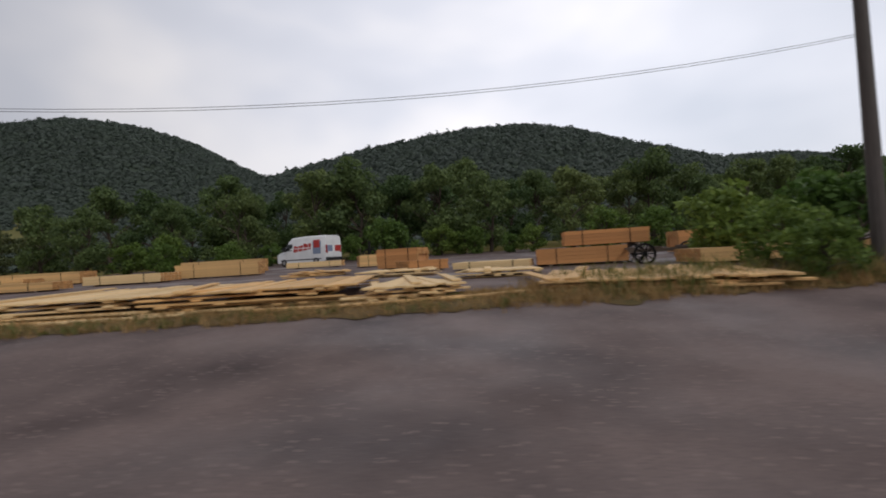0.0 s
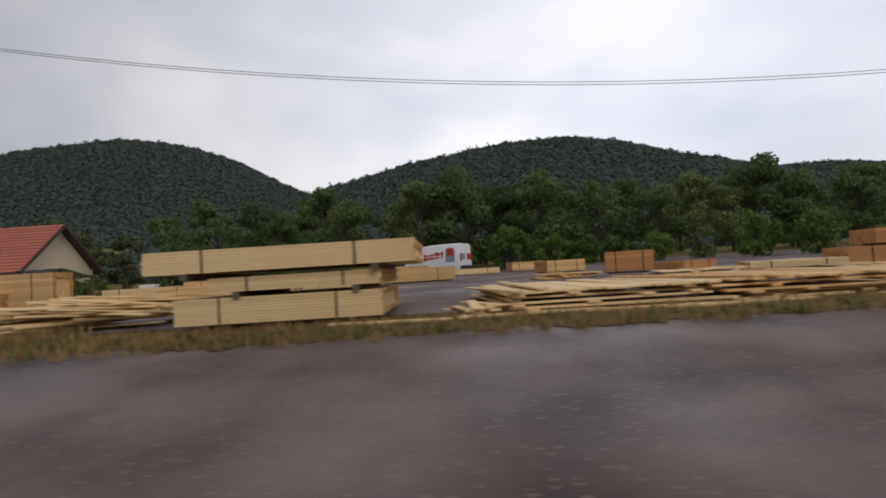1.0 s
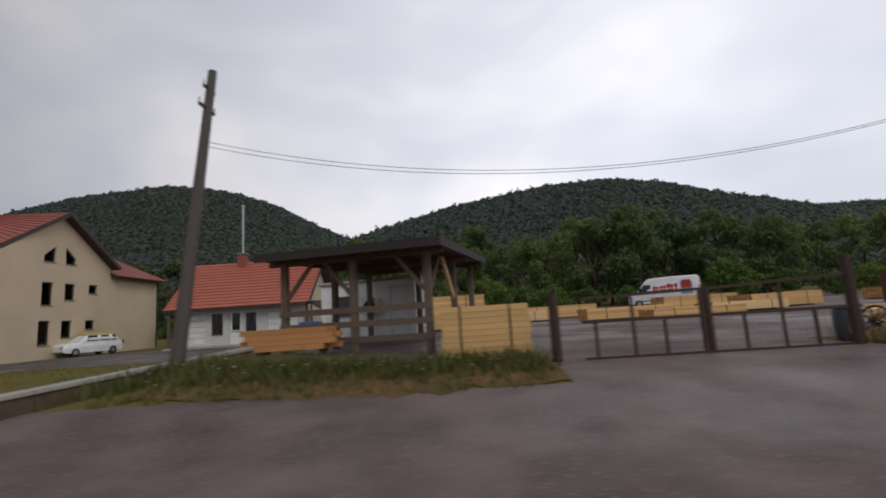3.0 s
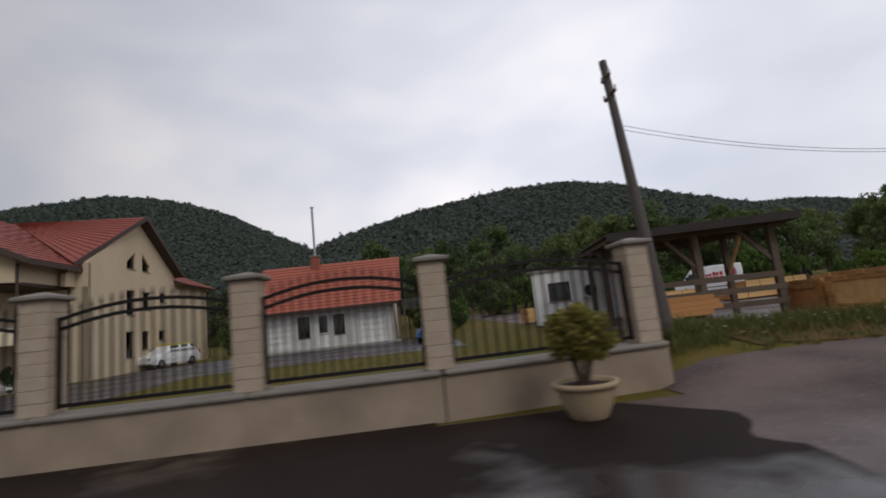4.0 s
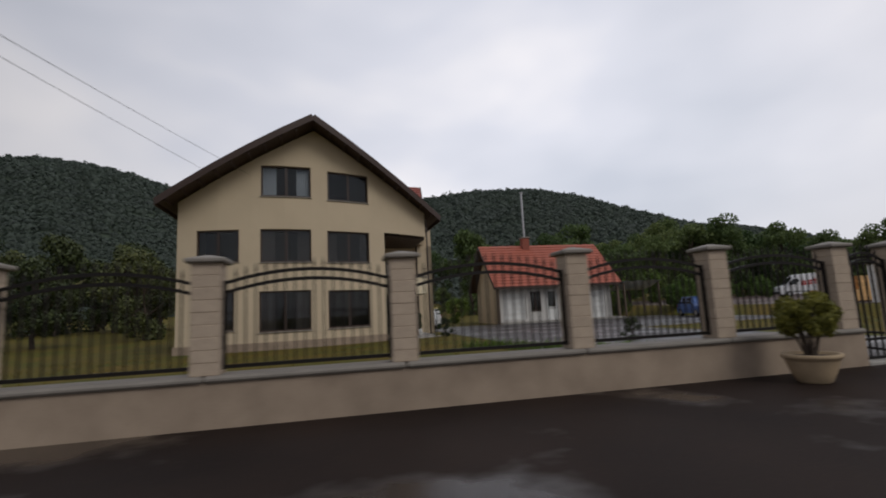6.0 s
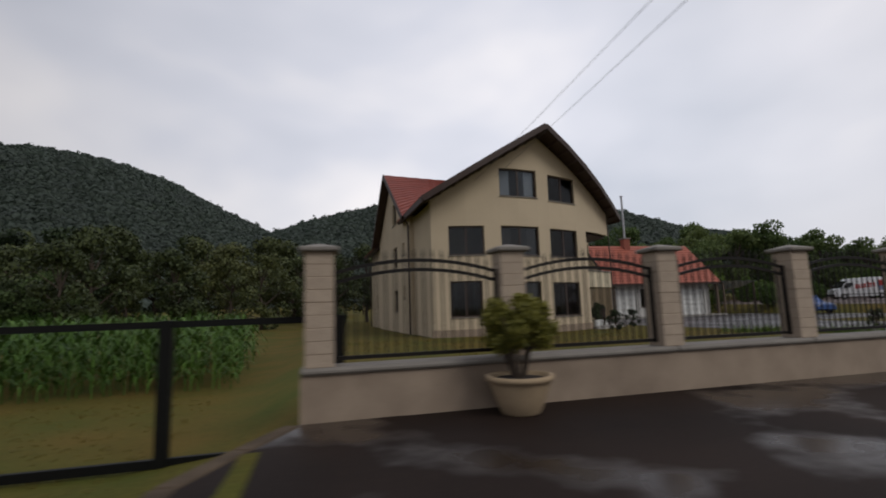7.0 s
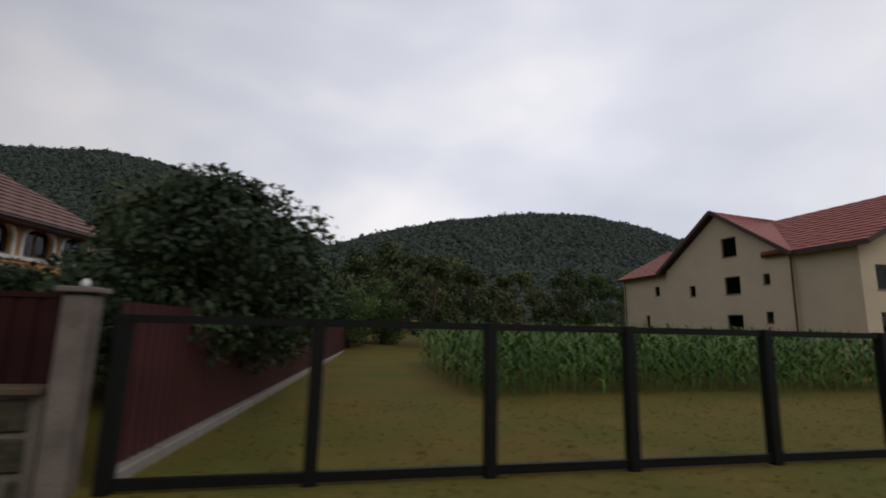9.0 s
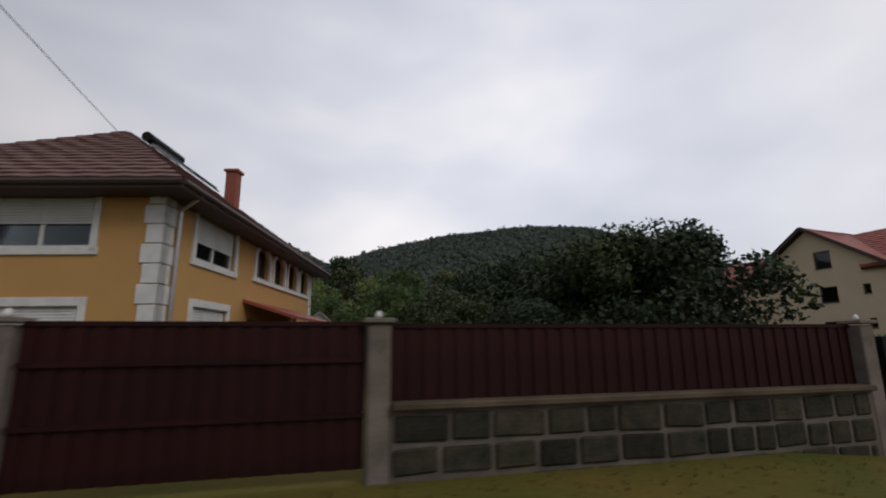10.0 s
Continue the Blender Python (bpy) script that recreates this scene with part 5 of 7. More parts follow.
def parking_sign():
    s = thing("parking_sign", "square blue parking sign with a white letter P", "sign", pose(38.06, 7.93, 1.58, 0, 0, 68))
    bm = bmesh.new()
    box(bm, -0.3, 0.3, -0.012, 0.012, 0, 0.58, 0.006)
    plate = part("plate", bm, M_BLUE, s)
    cu = bpy.data.curves.new("letter", "FONT")
    cu.body = "P"
    cu.size = 0.52
    cu.extrude = 0.003
    cu.align_x = "CENTER"
    tmp = bpy.data.objects.new("letter", cu)
    scene.collection.objects.link(tmp)
    me = bpy.data.meshes.new_from_object(tmp.evaluated_get(bpy.context.evaluated_depsgraph_get()))
    bpy.data.objects.remove(tmp)
    me.materials.clear()
    me.materials.append(M_WHITE)
    part("letter", me, None, plate, "white letter P", at=pose(0, -0.017, 0.14, 90, 0, 0))
    bm = bmesh.new()
    box(bm, -0.15, 0.15, -0.018, -0.013, 0.05, 0.085)
    part("underline", bm, M_WHITE, plate)


parking_sign()


# ---- timber yard ----
def g(x, y):
    return float(land(x, y))


def timber_pack(x, y, length, rows, cols, bw, bh, rot=0.0, mat=None, z=None, label="banded pack of fresh sawn boards stacked on bearers", straps=True, jitter=0.02, seed=0, name="timber_pack"):
    """Boards in rows and columns, lying along the local x axis, front edge on the local x axis."""
    rng = random.Random(seed + int(x * 10) + int(y * 7))
    mat = mat or M_WOOD
    t = thing(name, label, "timber stack", pose(x, y, g(x, y) if z is None else z, 0, 0, rot), "timber stacks of the yard")
    for k in (0.15, 0.85):
        bm = bmesh.new()
        box(bm, length * k - 0.05, length * k + 0.05, 0, cols * bw, -0.02, 0.08)
        part("bearer", bm, M_WOOD_OLD, t)
    bm = bmesh.new()
    box(bm, 0, length, 0.002, bw - 0.003, 0, bh - 0.0025, min(0.004, bh * 0.06))
    bm.normal_update()
    for f in bm.faces:
        f.material_index = 1 if abs(f.normal.x) > 0.9 else 0
    me = finish("board", bm, [mat, M_END])
    for r in range(rows):
        for c in range(cols):
            if 1 < r < rows - 1 and 0 < c < cols - 1 and 0 < r < rows - 2 and c not in (0, cols - 1):
                continue
            part("board", me, None, t, at=pose(rng.uniform(-jitter, jitter), c * bw + rng.uniform(-0.003, 0.003), 0.08 + r * bh))
    if rows > 2 and cols > 2:
        bm = bmesh.new()
        box(bm, 0.06, length - 0.06, bw, (cols - 1) * bw, 0.08 + bh, 0.08 + (rows - 1) * bh - 0.003)
        part("pack_core", bm, mat, t)
    if straps:
        for k in (0.22, 0.78):
            bm = bmesh.new()
            u, w, hh = length * k, cols * bw, 0.08 + rows * bh
            box(bm, u - 0.015, u + 0.015, -0.006, 0.0, 0.08, hh + 0.004)
            box(bm, u - 0.015, u + 0.015, -0.006, w, hh, hh + 0.004)
            part("strap", bm, M_BLACK_STEEL, t)
    return t


# the three big packs by the roadside
timber_pack(42.4, 8.4, 3.25, 9, 10, 0.24, 0.0455, 0, M_WOOD_PALE, g(43, 8.4) + 0.02, "bottom pack of pale squared beams by the roadside")
timber_pack(43.0, 8.35, 2.65, 5, 10, 0.24, 0.045, 0, M_WOOD_PALE, g(43, 8.4) + 0.515, "middle pack of pale planks resting on a lower pack")
timber_pack(42.05, 8.22, 4.15, 8, 10, 0.25, 0.044, 0, M_WOOD_PALE, g(43, 8.4) + 0.825, "long top pack of pale beams on two lower packs")
timber_pack(45.1, 9.4, 2.0, 3, 5, 0.2, 0.1, 80, M_WOOD, None, "short pack of sawn boards")


def plank_layer(x, y, w, depth, height, rot, n, mat, label, seed, fan=0.0):
    """A low pile topped by a loose layer of planks that run away from the road."""
    rng = random.Random(seed)
    t = thing("plank_pile", label, "timber stack", pose(x, y, g(x, y), 0, 0, rot), "low plank piles by the road")
    bw = w / n
    bm = bmesh.new()
    box(bm, 0, bw * 0.97, 0, depth, 0, 0.035, 0.004)
    me = finish("plank", bm, mat)
    bm = bmesh.new()
    box(bm, 0, w, 0, 0.14, 0, 0.032, 0.003)
    cross = finish("edge_board", bm, mat)
    levels = max(1, int(height / 0.07))
    for k in range(levels):
        part("edge_board", cross, None, t, at=pose(rng.uniform(-0.45, 0.25), 0.03 + rng.uniform(-0.18, 0.05), 0.02 + k * 0.07, rng.uniform(-4, 4), rng.uniform(-0.5, 0.5), rng.uniform(-2.2, 2.2)))
        for j in range(3):
            part("plank", me, None, t, at=pose(rng.uniform(0, w - bw), rng.uniform(-0.22, 0.05), k * 0.07 + 0.054, 0, 0, rng.uniform(-5, 5)))
        part("edge_board", cross, None, t, at=pose(rng.uniform(-0.1, 0.1), depth - 0.2, 0.02 + k * 0.07))
    for k in range(n):
        part("plank", me, None, t, at=pose(k * bw, rng.uniform(-0.22, 0.1), levels * 0.07 + 0.02 + rng.uniform(0, 0.01), rng.uniform(-0.4, 0.4), rng.uniform(-0.8, 0.8), rng.uniform(-0.5, 0.5) + fan * (k / n - 0.5)))
    for k in range(2):
        part("plank", me, None, t, at=pose(rng.uniform(0, w - bw), rng.uniform(-0.3, 0.2), levels * 0.07 + 0.065 + 0.004 * k, rng.uniform(-1, 1), 0, rng.uniform(-14, 14)))
    return t


plank_layer(47.5, 8.15, 3.35, 3.8, 0.30, 2, 18, M_WOOD_PALE, "low pile of pale planks laid side by side", 1)
plank_layer(50.95, 8.2, 3.3, 3.6, 0.34, 1, 18, M_WOOD, "low pile of weathered yellow planks", 2)
plank_layer(54.35, 7.9, 1.7, 3.0, 0.22, 3, 10, M_WOOD_PALE, "loose fanned heap of pale planks", 3, 26)
plank_layer(57.2, 7.9, 3.6, 3.6, 0.2, -20, 16, M_WOOD, "low pile of planks beside dry grass", 4)
plank_layer(53.2, 15.4, 2.6, 2.0, 0.14, -8, 14, M_WOOD_PALE, "low scattered pile of pale planks farther into the yard", 6, 10)
plank_layer(50.2, 18.6, 2.4, 1.8, 0.14, 10, 12, M_WOOD, "low scattered pile of yellow planks farther into the yard", 7, 14)
plank_layer(56.2, 12.4, 2.2, 1.8, 0.14, -14, 12, M_WOOD_PALE, "loose low pile of pale planks farther into the yard", 8, 22)
plank_layer(46.9, 8.1, 1.0, 1.6, 0.07, 14, 6, M_WOOD_PALE, "loose offcuts thrown beside a plank pile", 5, 40)
for k, (x, y, a) in enumerate([(47.8, 7.8, 4), (49.6, 7.75, -3), (51.8, 7.9, 5), (53.6, 7.6, -6), (50.6, 7.5, 2), (55.2, 7.4, 12), (45.9, 7.9, -8), (56.6, 7.5, 20)]):
    bm = bmesh.new()
    box(bm, 0, 2.1 - 0.15 * (k % 4), 0, 0.16, 0, 0.035, 0.004)
    single("loose_plank", bm, M_WOOD if k % 2 else M_WOOD_PALE, "loose sawn plank lying in the grass", "plank", pose(x - 1, y, g(x, y) + 0.03, 0, 0, a), "loose planks")
# packs farther back
for k, (x, y, ln, rows, cols, bw, bh, rot, mat) in enumerate([
    (43.2, 24.0, 3.9, 5, 8, 0.22, 0.13, 8, M_WOOD), (40.2, 22.0, 3.4, 3, 8, 0.22, 0.13, 0, M_WOOD_PALE), (36.5, 19.5, 4.0, 3, 6, 0.22, 0.11, 6, M_WOOD),
    (41.0, 29.0, 4.6, 6, 8, 0.22, 0.13, 4, M_WOOD), (52.0, 26.0, 2.2, 5, 8, 0.22, 0.12, 12, M_WOOD), (53.4, 21.0, 1.9, 6, 7, 0.22, 0.14, -20, M_WOOD_ORANGE),
    (56.4, 16.2, 2.6, 2, 7, 0.22, 0.11, -18, M_WOOD_PALE), (54.9, 17.4, 1.6, 3, 6, 0.22, 0.12, 24, M_WOOD_ORANGE), (51.2, 33.5, 2.3, 4, 6, 0.24, 0.15, 10, M_WOOD), (59.2, 15.8, 2.9, 4, 7, 0.22, 0.13, -14, M_WOOD_ORANGE),
    (60.2, 15.9, 2.7, 4, 6, 0.24, 0.12, -14, M_WOOD_ORANGE), (34.2, 21.0, 4.0, 4, 6, 0.22, 0.12, 5, M_WOOD), (29.3, 24.5, 4.0, 4, 6, 0.22, 0.12, 0, M_WOOD_PALE),
    (32.0, 27.0, 4.4, 5, 7, 0.22, 0.13, 3, M_WOOD), (25.95, 20.6, 3.8, 12, 6, 0.22, 0.12, 8, M_WOOD), (24.0, 20.5, 4.0, 5, 6, 0.22, 0.13, 0, M_WOOD), (46.5, 31.5, 3.6, 3, 6, 0.22, 0.12, 0, M_WOOD_PALE), (62.5, 12.0, 4.4, 3, 7, 0.22, 0.12, -6, M_WOOD), (66.5, 20.0, 4.4, 7, 7, 0.22, 0.13, -10, M_WOOD_ORANGE), (70.5, 13.0, 4.0, 6, 7, 0.22, 0.13, 0, M_WOOD)]):
    top_pack = k == 10
    timber_pack(x, y, ln, rows, cols, bw, bh, rot, mat, g(60.4, 16) + 0.58 if top_pack else None, ("banded pack of orange larch boards standing in the yard" if mat is M_WOOD_ORANGE else "banded pack of fresh yellow boards standing in the yard"), seed=k)
# heap of loose planks beside the sign pole
rng_h = random.Random(8)
heap = thing("plank_heap", "untidy heap of loose pale planks and offcuts", "timber stack", pose(39.3, 10.1, g(39.3, 10.1)), "timber stacks of the yard")
bm = bmesh.new()
box(bm, -1.6, 1.6, -0.08, 0.08, 0, 0.03, 0.003)
plank_me = finish("plank", bm, M_WOOD_PALE)
bm = bmesh.new()
box(bm, -1.1, 1.1, -0.07, 0.07, 0, 0.03, 0.003)
short_me = finish("plank", bm, M_WOOD)
for k in range(72):
    f0 = k / 72
    if k % 3:
        part("plank", plank_me if k % 2 else short_me, None, heap, at=pose(rng_h.uniform(-0.9, 0.5), rng_h.uniform(-0.75, 1.0), 0.04 + 0.5 * f0 * rng_h.uniform(0.6, 1.0), rng_h.uniform(-7, 7), rng_h.uniform(-5, 5), rng_h.uniform(-9, 14)))
    else:
        part("plank", plank_me, None, heap, at=pose(rng_h.uniform(0.9, 2.1), rng_h.uniform(-0.4, 0.9), 0.12 + 0.5 * f0 * rng_h.uniform(0.6, 1.0), rng_h.uniform(-7, 7), rng_h.uniform(-3, 7), rng_h.uniform(28, 48)))
crate = thing("white_crate", "white plastic crate standing before the timber packs", "crate", pose(30.6, 26.2, g(30.6, 26.2)))
bm = bmesh.new()
box(bm, -0.38, 0.38, -0.25, 0.25, 0.0, 0.62, 0.03)
part("body", bm, M_WHITE, crate)
bm = bmesh.new()
box(bm, -0.41, 0.41, -0.28, 0.28, 0.62, 0.70, 0.02)
part("rim", bm, M_WHITE, crate)
# stack beside the gate and a rack of beams beyond it
timber_pack(28.3, 7.95, 1.5, 9, 8, 0.2, 0.1, 0, M_WOOD, g(29.2, 8.0), "chest-high banded stack of yellow boards by the gate")
timber_pack(28.4, 9.75, 1.25, 7, 6, 0.2, 0.11, -3, M_WOOD_ORANGE, None, "short stack of orange boards behind the gate")
timber_pack(24.0, 9.75, 1.85, 4, 4, 0.2, 0.115, 2, M_WOOD_ORANGE, g(25.2, 9.9), "stack of squared orange-yellow beams by the shed", straps=False, jitter=0.18)


def yard_gate():
    x0, x1, y, z = 30.15, 34.85, 7.65, g(32.5, 7.65)
    gt = thing("yard_gate", "rusty tubular yard gate, shut, with wire mesh below", "gate", pose(x0, y, z))
    w = x1 - x0
    bm = bmesh.new()
    for a, b in (((0.45, 0, 0.02), (w, 0, 0.02)), ((0.45, 0, 0.6), (w, 0, 0.6))):
        bar(bm, a, b, 0.05, 0.05)
    bar(bm, (0.45, 0, 0.98), (2.35, 0, 1.02), 0.045, 0.045)
    bar(bm, (2.45, 0, 1.02), (w, 0, 1.12), 0.045, 0.045)
    part("rail", bm, M_GATE, gt)
    for u, hh, r in ((0.65, 0.62, 0.022), (1.75, 0.62, 0.022), (1.25, 1.0, 0.022), (2.36, 1.04, 0.035), (2.46, 1.04, 0.035), (3.0, 0.62, 0.022), (3.6, 1.05, 0.02), (4.1, 0.62, 0.022)):
        bm = bmesh.new()
        box(bm, u - r, u + r, -r, r, 0, hh, 0.003)
        part("upright", bm, M_GATE, gt)
    for a, b in ((0.5, 2.34), (2.48, w - 0.05)):
        bm = bmesh.new()
        for k in range(1, 6):
            bar(bm, (a, 0, 0.6 * k / 6), (b, 0, 0.6 * k / 6), 0.002, 0.002)
        n = int((b - a) / 0.1)
        for k in range(1, n):
            bar(bm, (a + (b - a) * k / n, 0, 0.02), (a + (b - a) * k / n, 0, 0.6), 0.002, 0.002)
        tagged(part("wire_mesh", bm, M_GATE, gt, "rusty wire mesh infill"), kind="stuff")
    for u, hh in ((0.0, 1.1), (w, 1.42)):
        bm = bmesh.new()
        tube(bm, (u, 0, -0.3), (u, 0, hh), 0.085, 0.08, 10)
        part("gate_post", bm, M_GATE, gt)


yard_gate()


def spoked_wheel(parent, m, r, mat=M_RUST, tyre=0.03):
    bm = bmesh.new()
    n = 20
    pts = [(r * math.cos(2 * math.pi * k / n), 0, r * math.sin(2 * math.pi * k / n)) for k in range(n)]
    for k in range(n):
        bar(bm, m @ Vector(pts[k]), m @ Vector(pts[(k + 1) % n]), tyre, tyre)
    for k in range(0, n, 2):
        bar(bm, m @ Vector((0, 0, 0)), m @ Vector(pts[k]), tyre * 0.5, tyre * 0.5)
    tube(bm, m @ Vector((0, -0.08, 0)), m @ Vector((0, 0.08, 0)), 0.06)
    return part("wheel", bm, mat, parent)


def hopper():
    h = thing("rusty_hopper", "rusty steel sawdust hopper with an orange lifting mast", "machine", pose(36.95, 8.6, g(37, 8.6) - 0.15))
    bm = bmesh.new()
    vs = []
    for z, i in ((0.35, 0.22), (0.75, 0.0), (1.35, 0.0)):
        vs.append([bm.verts.new(p) for p in ((i, i, z), (1.0 - i, i, z), (1.0 - i, 0.9 - i, z), (i, 0.9 - i, z))])
    for lo, hi in zip(vs, vs[1:]):
        for k in range(4):
            bm.faces.new((lo[k], lo[(k + 1) % 4], hi[(k + 1) % 4], hi[k]))
    bm.faces.new(vs[0])
    bm.faces.new(vs[-1])
    part("body", bm, M_RUST, h)
    for x, y in ((0.08, 0.08), (0.92, 0.08), (0.92, 0.82), (0.08, 0.82)):
        bm = bmesh.new()
        box(bm, x - 0.04, x + 0.04, y - 0.04, y + 0.04, -0.1, 0.8)
        part("leg", bm, M_RUST, h)
    bm = bmesh.new()
    box(bm, 0.28, 0.36, 0.3, 0.38, 1.3, 2.75, 0.006)
    part("mast", bm, M_ORANGE_PAINT, h, "orange painted mast")
    bm = bmesh.new()
    box(bm, 0.15, 0.6, 0.25, 0.45, 1.35, 1.6, 0.01)
    part("gearbox", bm, M_ORANGE_PAINT, h)
    bm = bmesh.new()
    tube(bm, (0.5, -0.12, 0.3), (0.5, 0.1, 0.3), 0.28, sides=16)
    part("tyre", bm, M_RUBBER, h)


hopper()
bar_t = thing("plastic_barrel", "dark blue-grey plastic barrel with a lid beside the gate", "barrel", pose(35.25, 8.3, g(35.25, 8.3)) @ Matrix.Scale(0.85, 4))
bm = bmesh.new()
revolve(bm, [(0.2, 0), (0.23, 0.05), (0.25, 0.3), (0.24, 0.6), (0.22, 0.66)], 18)
part("body", bm, material("blue_grey_plastic", (0.05, 0.06, 0.075), 0.5, var=0.15), bar_t)
bm = bmesh.new()
revolve(bm, [(0.27, 0.66), (0.27, 0.7), (0.2, 0.73)], 18)
part("lid", bm, material("dark_lid_plastic", (0.035, 0.04, 0.05), 0.5, var=0.15), bar_t)
wheel_t = thing("old_wheel", "old dark spoked wheel leaning beside the barrel", "wheel", pose(35.65, 8.25, g(35.65, 8.2) + 0.28, 8, 0, 0))
spoked_wheel(wheel_t, Matrix.Identity(4), 0.28, M_BLACK_STEEL)


def timber_cart():
    c = thing("hay_cart", "old timber cart frame on dark spoked wheels", "cart", pose(62.6, 14.2, g(62.6, 14.2), 0, 0, -10))
    bm = bmesh.new()
    for y in (0.0, 0.9):
        bar(bm, (-0.9, y, 0.4), (1.6, y, 0.4), 0.08, 0.1)
    for x in (-0.8, 0.0, 0.8, 1.4):
        bar(bm, (x, -0.05, 0.48), (x, 0.95, 0.48), 0.08, 0.06)
    part("frame", bm, M_WOOD_OLD, c)
    for x in (-0.5, 1.2):
        for y in (-0.15, 1.05):
            spoked_wheel(c, Matrix.Translation((x, y, 0.3)), 0.3, M_BLACK_STEEL, 0.06)


timber_cart()
bw = thing("saw_bench_wheel", "black cast wheel standing on a short post in the yard", "machine", pose(51.5, 36.0, g(51.5, 36.0)))
bm = bmesh.new()
tube(bm, (0, 0, 0), (0, 0, 1.7), 0.1)
part("post", bm, M_BLACK_STEEL, bw)
spoked_wheel(bw, Matrix.Translation((0, 0, 0.55)), 0.55, M_BLACK_STEEL, 0.12)


def wheel(parent, x, y, r, w=0.22):
    bm = bmesh.new()
    bmesh.ops.create_cone(bm, cap_ends=True, segments=24, radius1=r, radius2=r, depth=w)
    bmesh.ops.bevel(bm, geom=[e for e in bm.edges if not e.is_boundary and e.calc_face_angle(0) > 1], offset=0.04, segments=2, affect="EDGES")
    bmesh.ops.transform(bm, matrix=Matrix.Translation((x, y, r)) @ pose(0, 0, 0, 90, 0, 0), verts=bm.verts)
    ty = part("tyre", bm, M_RUBBER, parent)
    bm = bmesh.new()
    bmesh.ops.create_cone(bm, cap_ends=True, segments=16, radius1=r * 0.6, radius2=r * 0.5, depth=w + 0.03)
    bmesh.ops.transform(bm, matrix=Matrix.Translation((x, y, r)) @ pose(0, 0, 0, 90, 0, 0), verts=bm.verts)
    part("rim", bm, M_SILVER, ty)


def side_ring(x, w, z0, z1, taper=0.12):
    c = 0.1
    return [(x, -w, z0), (x, w, z0), (x, w, z0 + (z1 - z0) * 0.55), (x, w - taper, z1 - c), (x, w - taper - c, z1), (x, -w + taper + c, z1), (x, -w + taper, z1 - c), (x, -w, z0 + (z1 - z0) * 0.55)]


def delivery_van(m):
    v = thing("delivery_van", "white high-roofed delivery van with red and blue-grey printed sides", "van", m)
    bm = bmesh.new()
    rings = [side_ring(-2.75, 0.88, 0.42, 0.98, 0.05), side_ring(-2.68, 0.93, 0.34, 1.12, 0.06), side_ring(-2.0, 0.98, 0.3, 1.3, 0.08), side_ring(-1.35, 1.0, 0.3, 2.15, 0.14), side_ring(-1.0, 1.0, 0.3, 2.38, 0.14), side_ring(0.6, 1.0, 0.3, 2.45, 0.13), side_ring(2.6, 1.0, 0.32, 2.42, 0.13), side_ring(2.75, 0.97, 0.4, 2.36, 0.13)]
    loft(bm, rings)
    part("body", bm, M_VAN, v)
    for s in (-1, 1):
        bm = bmesh.new()
        vs = [bm.verts.new(p) for p in ((-1.75, s * 1.005, 1.32), (-0.85, s * 1.005, 1.32), (-0.85, s * 0.955, 1.88), (-1.4, s * 0.945, 1.88))]
        bm.faces.new(vs)
        bm.normal_update()
        bmesh.ops.solidify(bm, geom=bm.faces[:], thickness=0.012)
        part("side_window", bm, M_DARK_GLASS, v)
        for x0, x1, z0, z1, mt in ((1.45, 2.3, 0.95, 1.95, M_BLUE_GREY), (1.55, 2.2, 2.0, 2.08, M_RED)):
            bm = bmesh.new()
            box(bm, x0, x1, s * 1.0 - 0.008, s * 1.0 + 0.008, z0, min(z1, 1.45))
            if z1 > 1.45:
                box(bm, x0, x1, s * 0.975 - 0.03, s * 0.975 + 0.025, 1.45, z1)
            part("print", bm, mt, v, "block of printed colour")
        for k in range(7):
            u = -0.7 + 0.28 * k
            lo, hi = 1.18 + 0.03 * k, 1.62 + 0.035 * k + (0.08 if k in (0, 4) else 0)
            bm = bmesh.new()
            for z0, z1, y0 in ((lo, 1.45, 1.0), (1.45, hi, 0.975)):
                off = 0.1 * (z0 - lo)
                box(bm, u + off, u + off + (0.2 if k % 2 else 0.25), s * y0 - 0.02, s * y0 + 0.03 - 0.02 * (y0 > 0.99), z0, z1)
            part("print", bm, M_RED, v, "block of printed colour")
        bm = bmesh.new()
        box(bm, -2.2, 2.3, s * 1.0 - 0.02, s * 1.0 + 0.02, 0.5, 0.58, 0.01)
        part("side_moulding", bm, M_RUBBER, v)
        bm = bmesh.new()
        box(bm, -1.75, -1.6, s * 1.02, s * 1.2, 1.3, 1.62, 0.03)
        part("wing_mirror", bm, M_RUBBER, v)
        bm = bmesh.new()
        box(bm, 2.7, 2.78, s * 0.72, s * 0.92, 1.0, 1.6, 0.02)
        part("tail_light", bm, M_LAMP_RED, v)
        bm = bmesh.new()
        box(bm, -2.75, -2.6, s * 0.55, s * 0.86, 0.8, 1.02, 0.03)
        part("headlight", bm, M_SILVER, v)
        for x in (-1.85, 1.75):
            wheel(v, x, s * 0.9, 0.34)
    bm = bmesh.new()
    vs = [bm.verts.new(p) for p in ((-2.02, -0.85, 1.34), (-2.02, 0.85, 1.34), (-1.4, 0.78, 2.08), (-1.4, -0.78, 2.08))]
    bm.faces.new(vs)
    bm.normal_update()
    bmesh.ops.solidify(bm, geom=bm.faces[:], thickness=0.03)
    part("windscreen", bm, M_DARK_GLASS, v)
    bm = bmesh.new()
    box(bm, 2.7, 2.86, -0.95, 0.95, 0.4, 0.62, 0.03)
    box(bm, -2.86, -2.7, -0.9, 0.9, 0.36, 0.62, 0.03)
    part("bumper", bm, M_RUBBER, v)
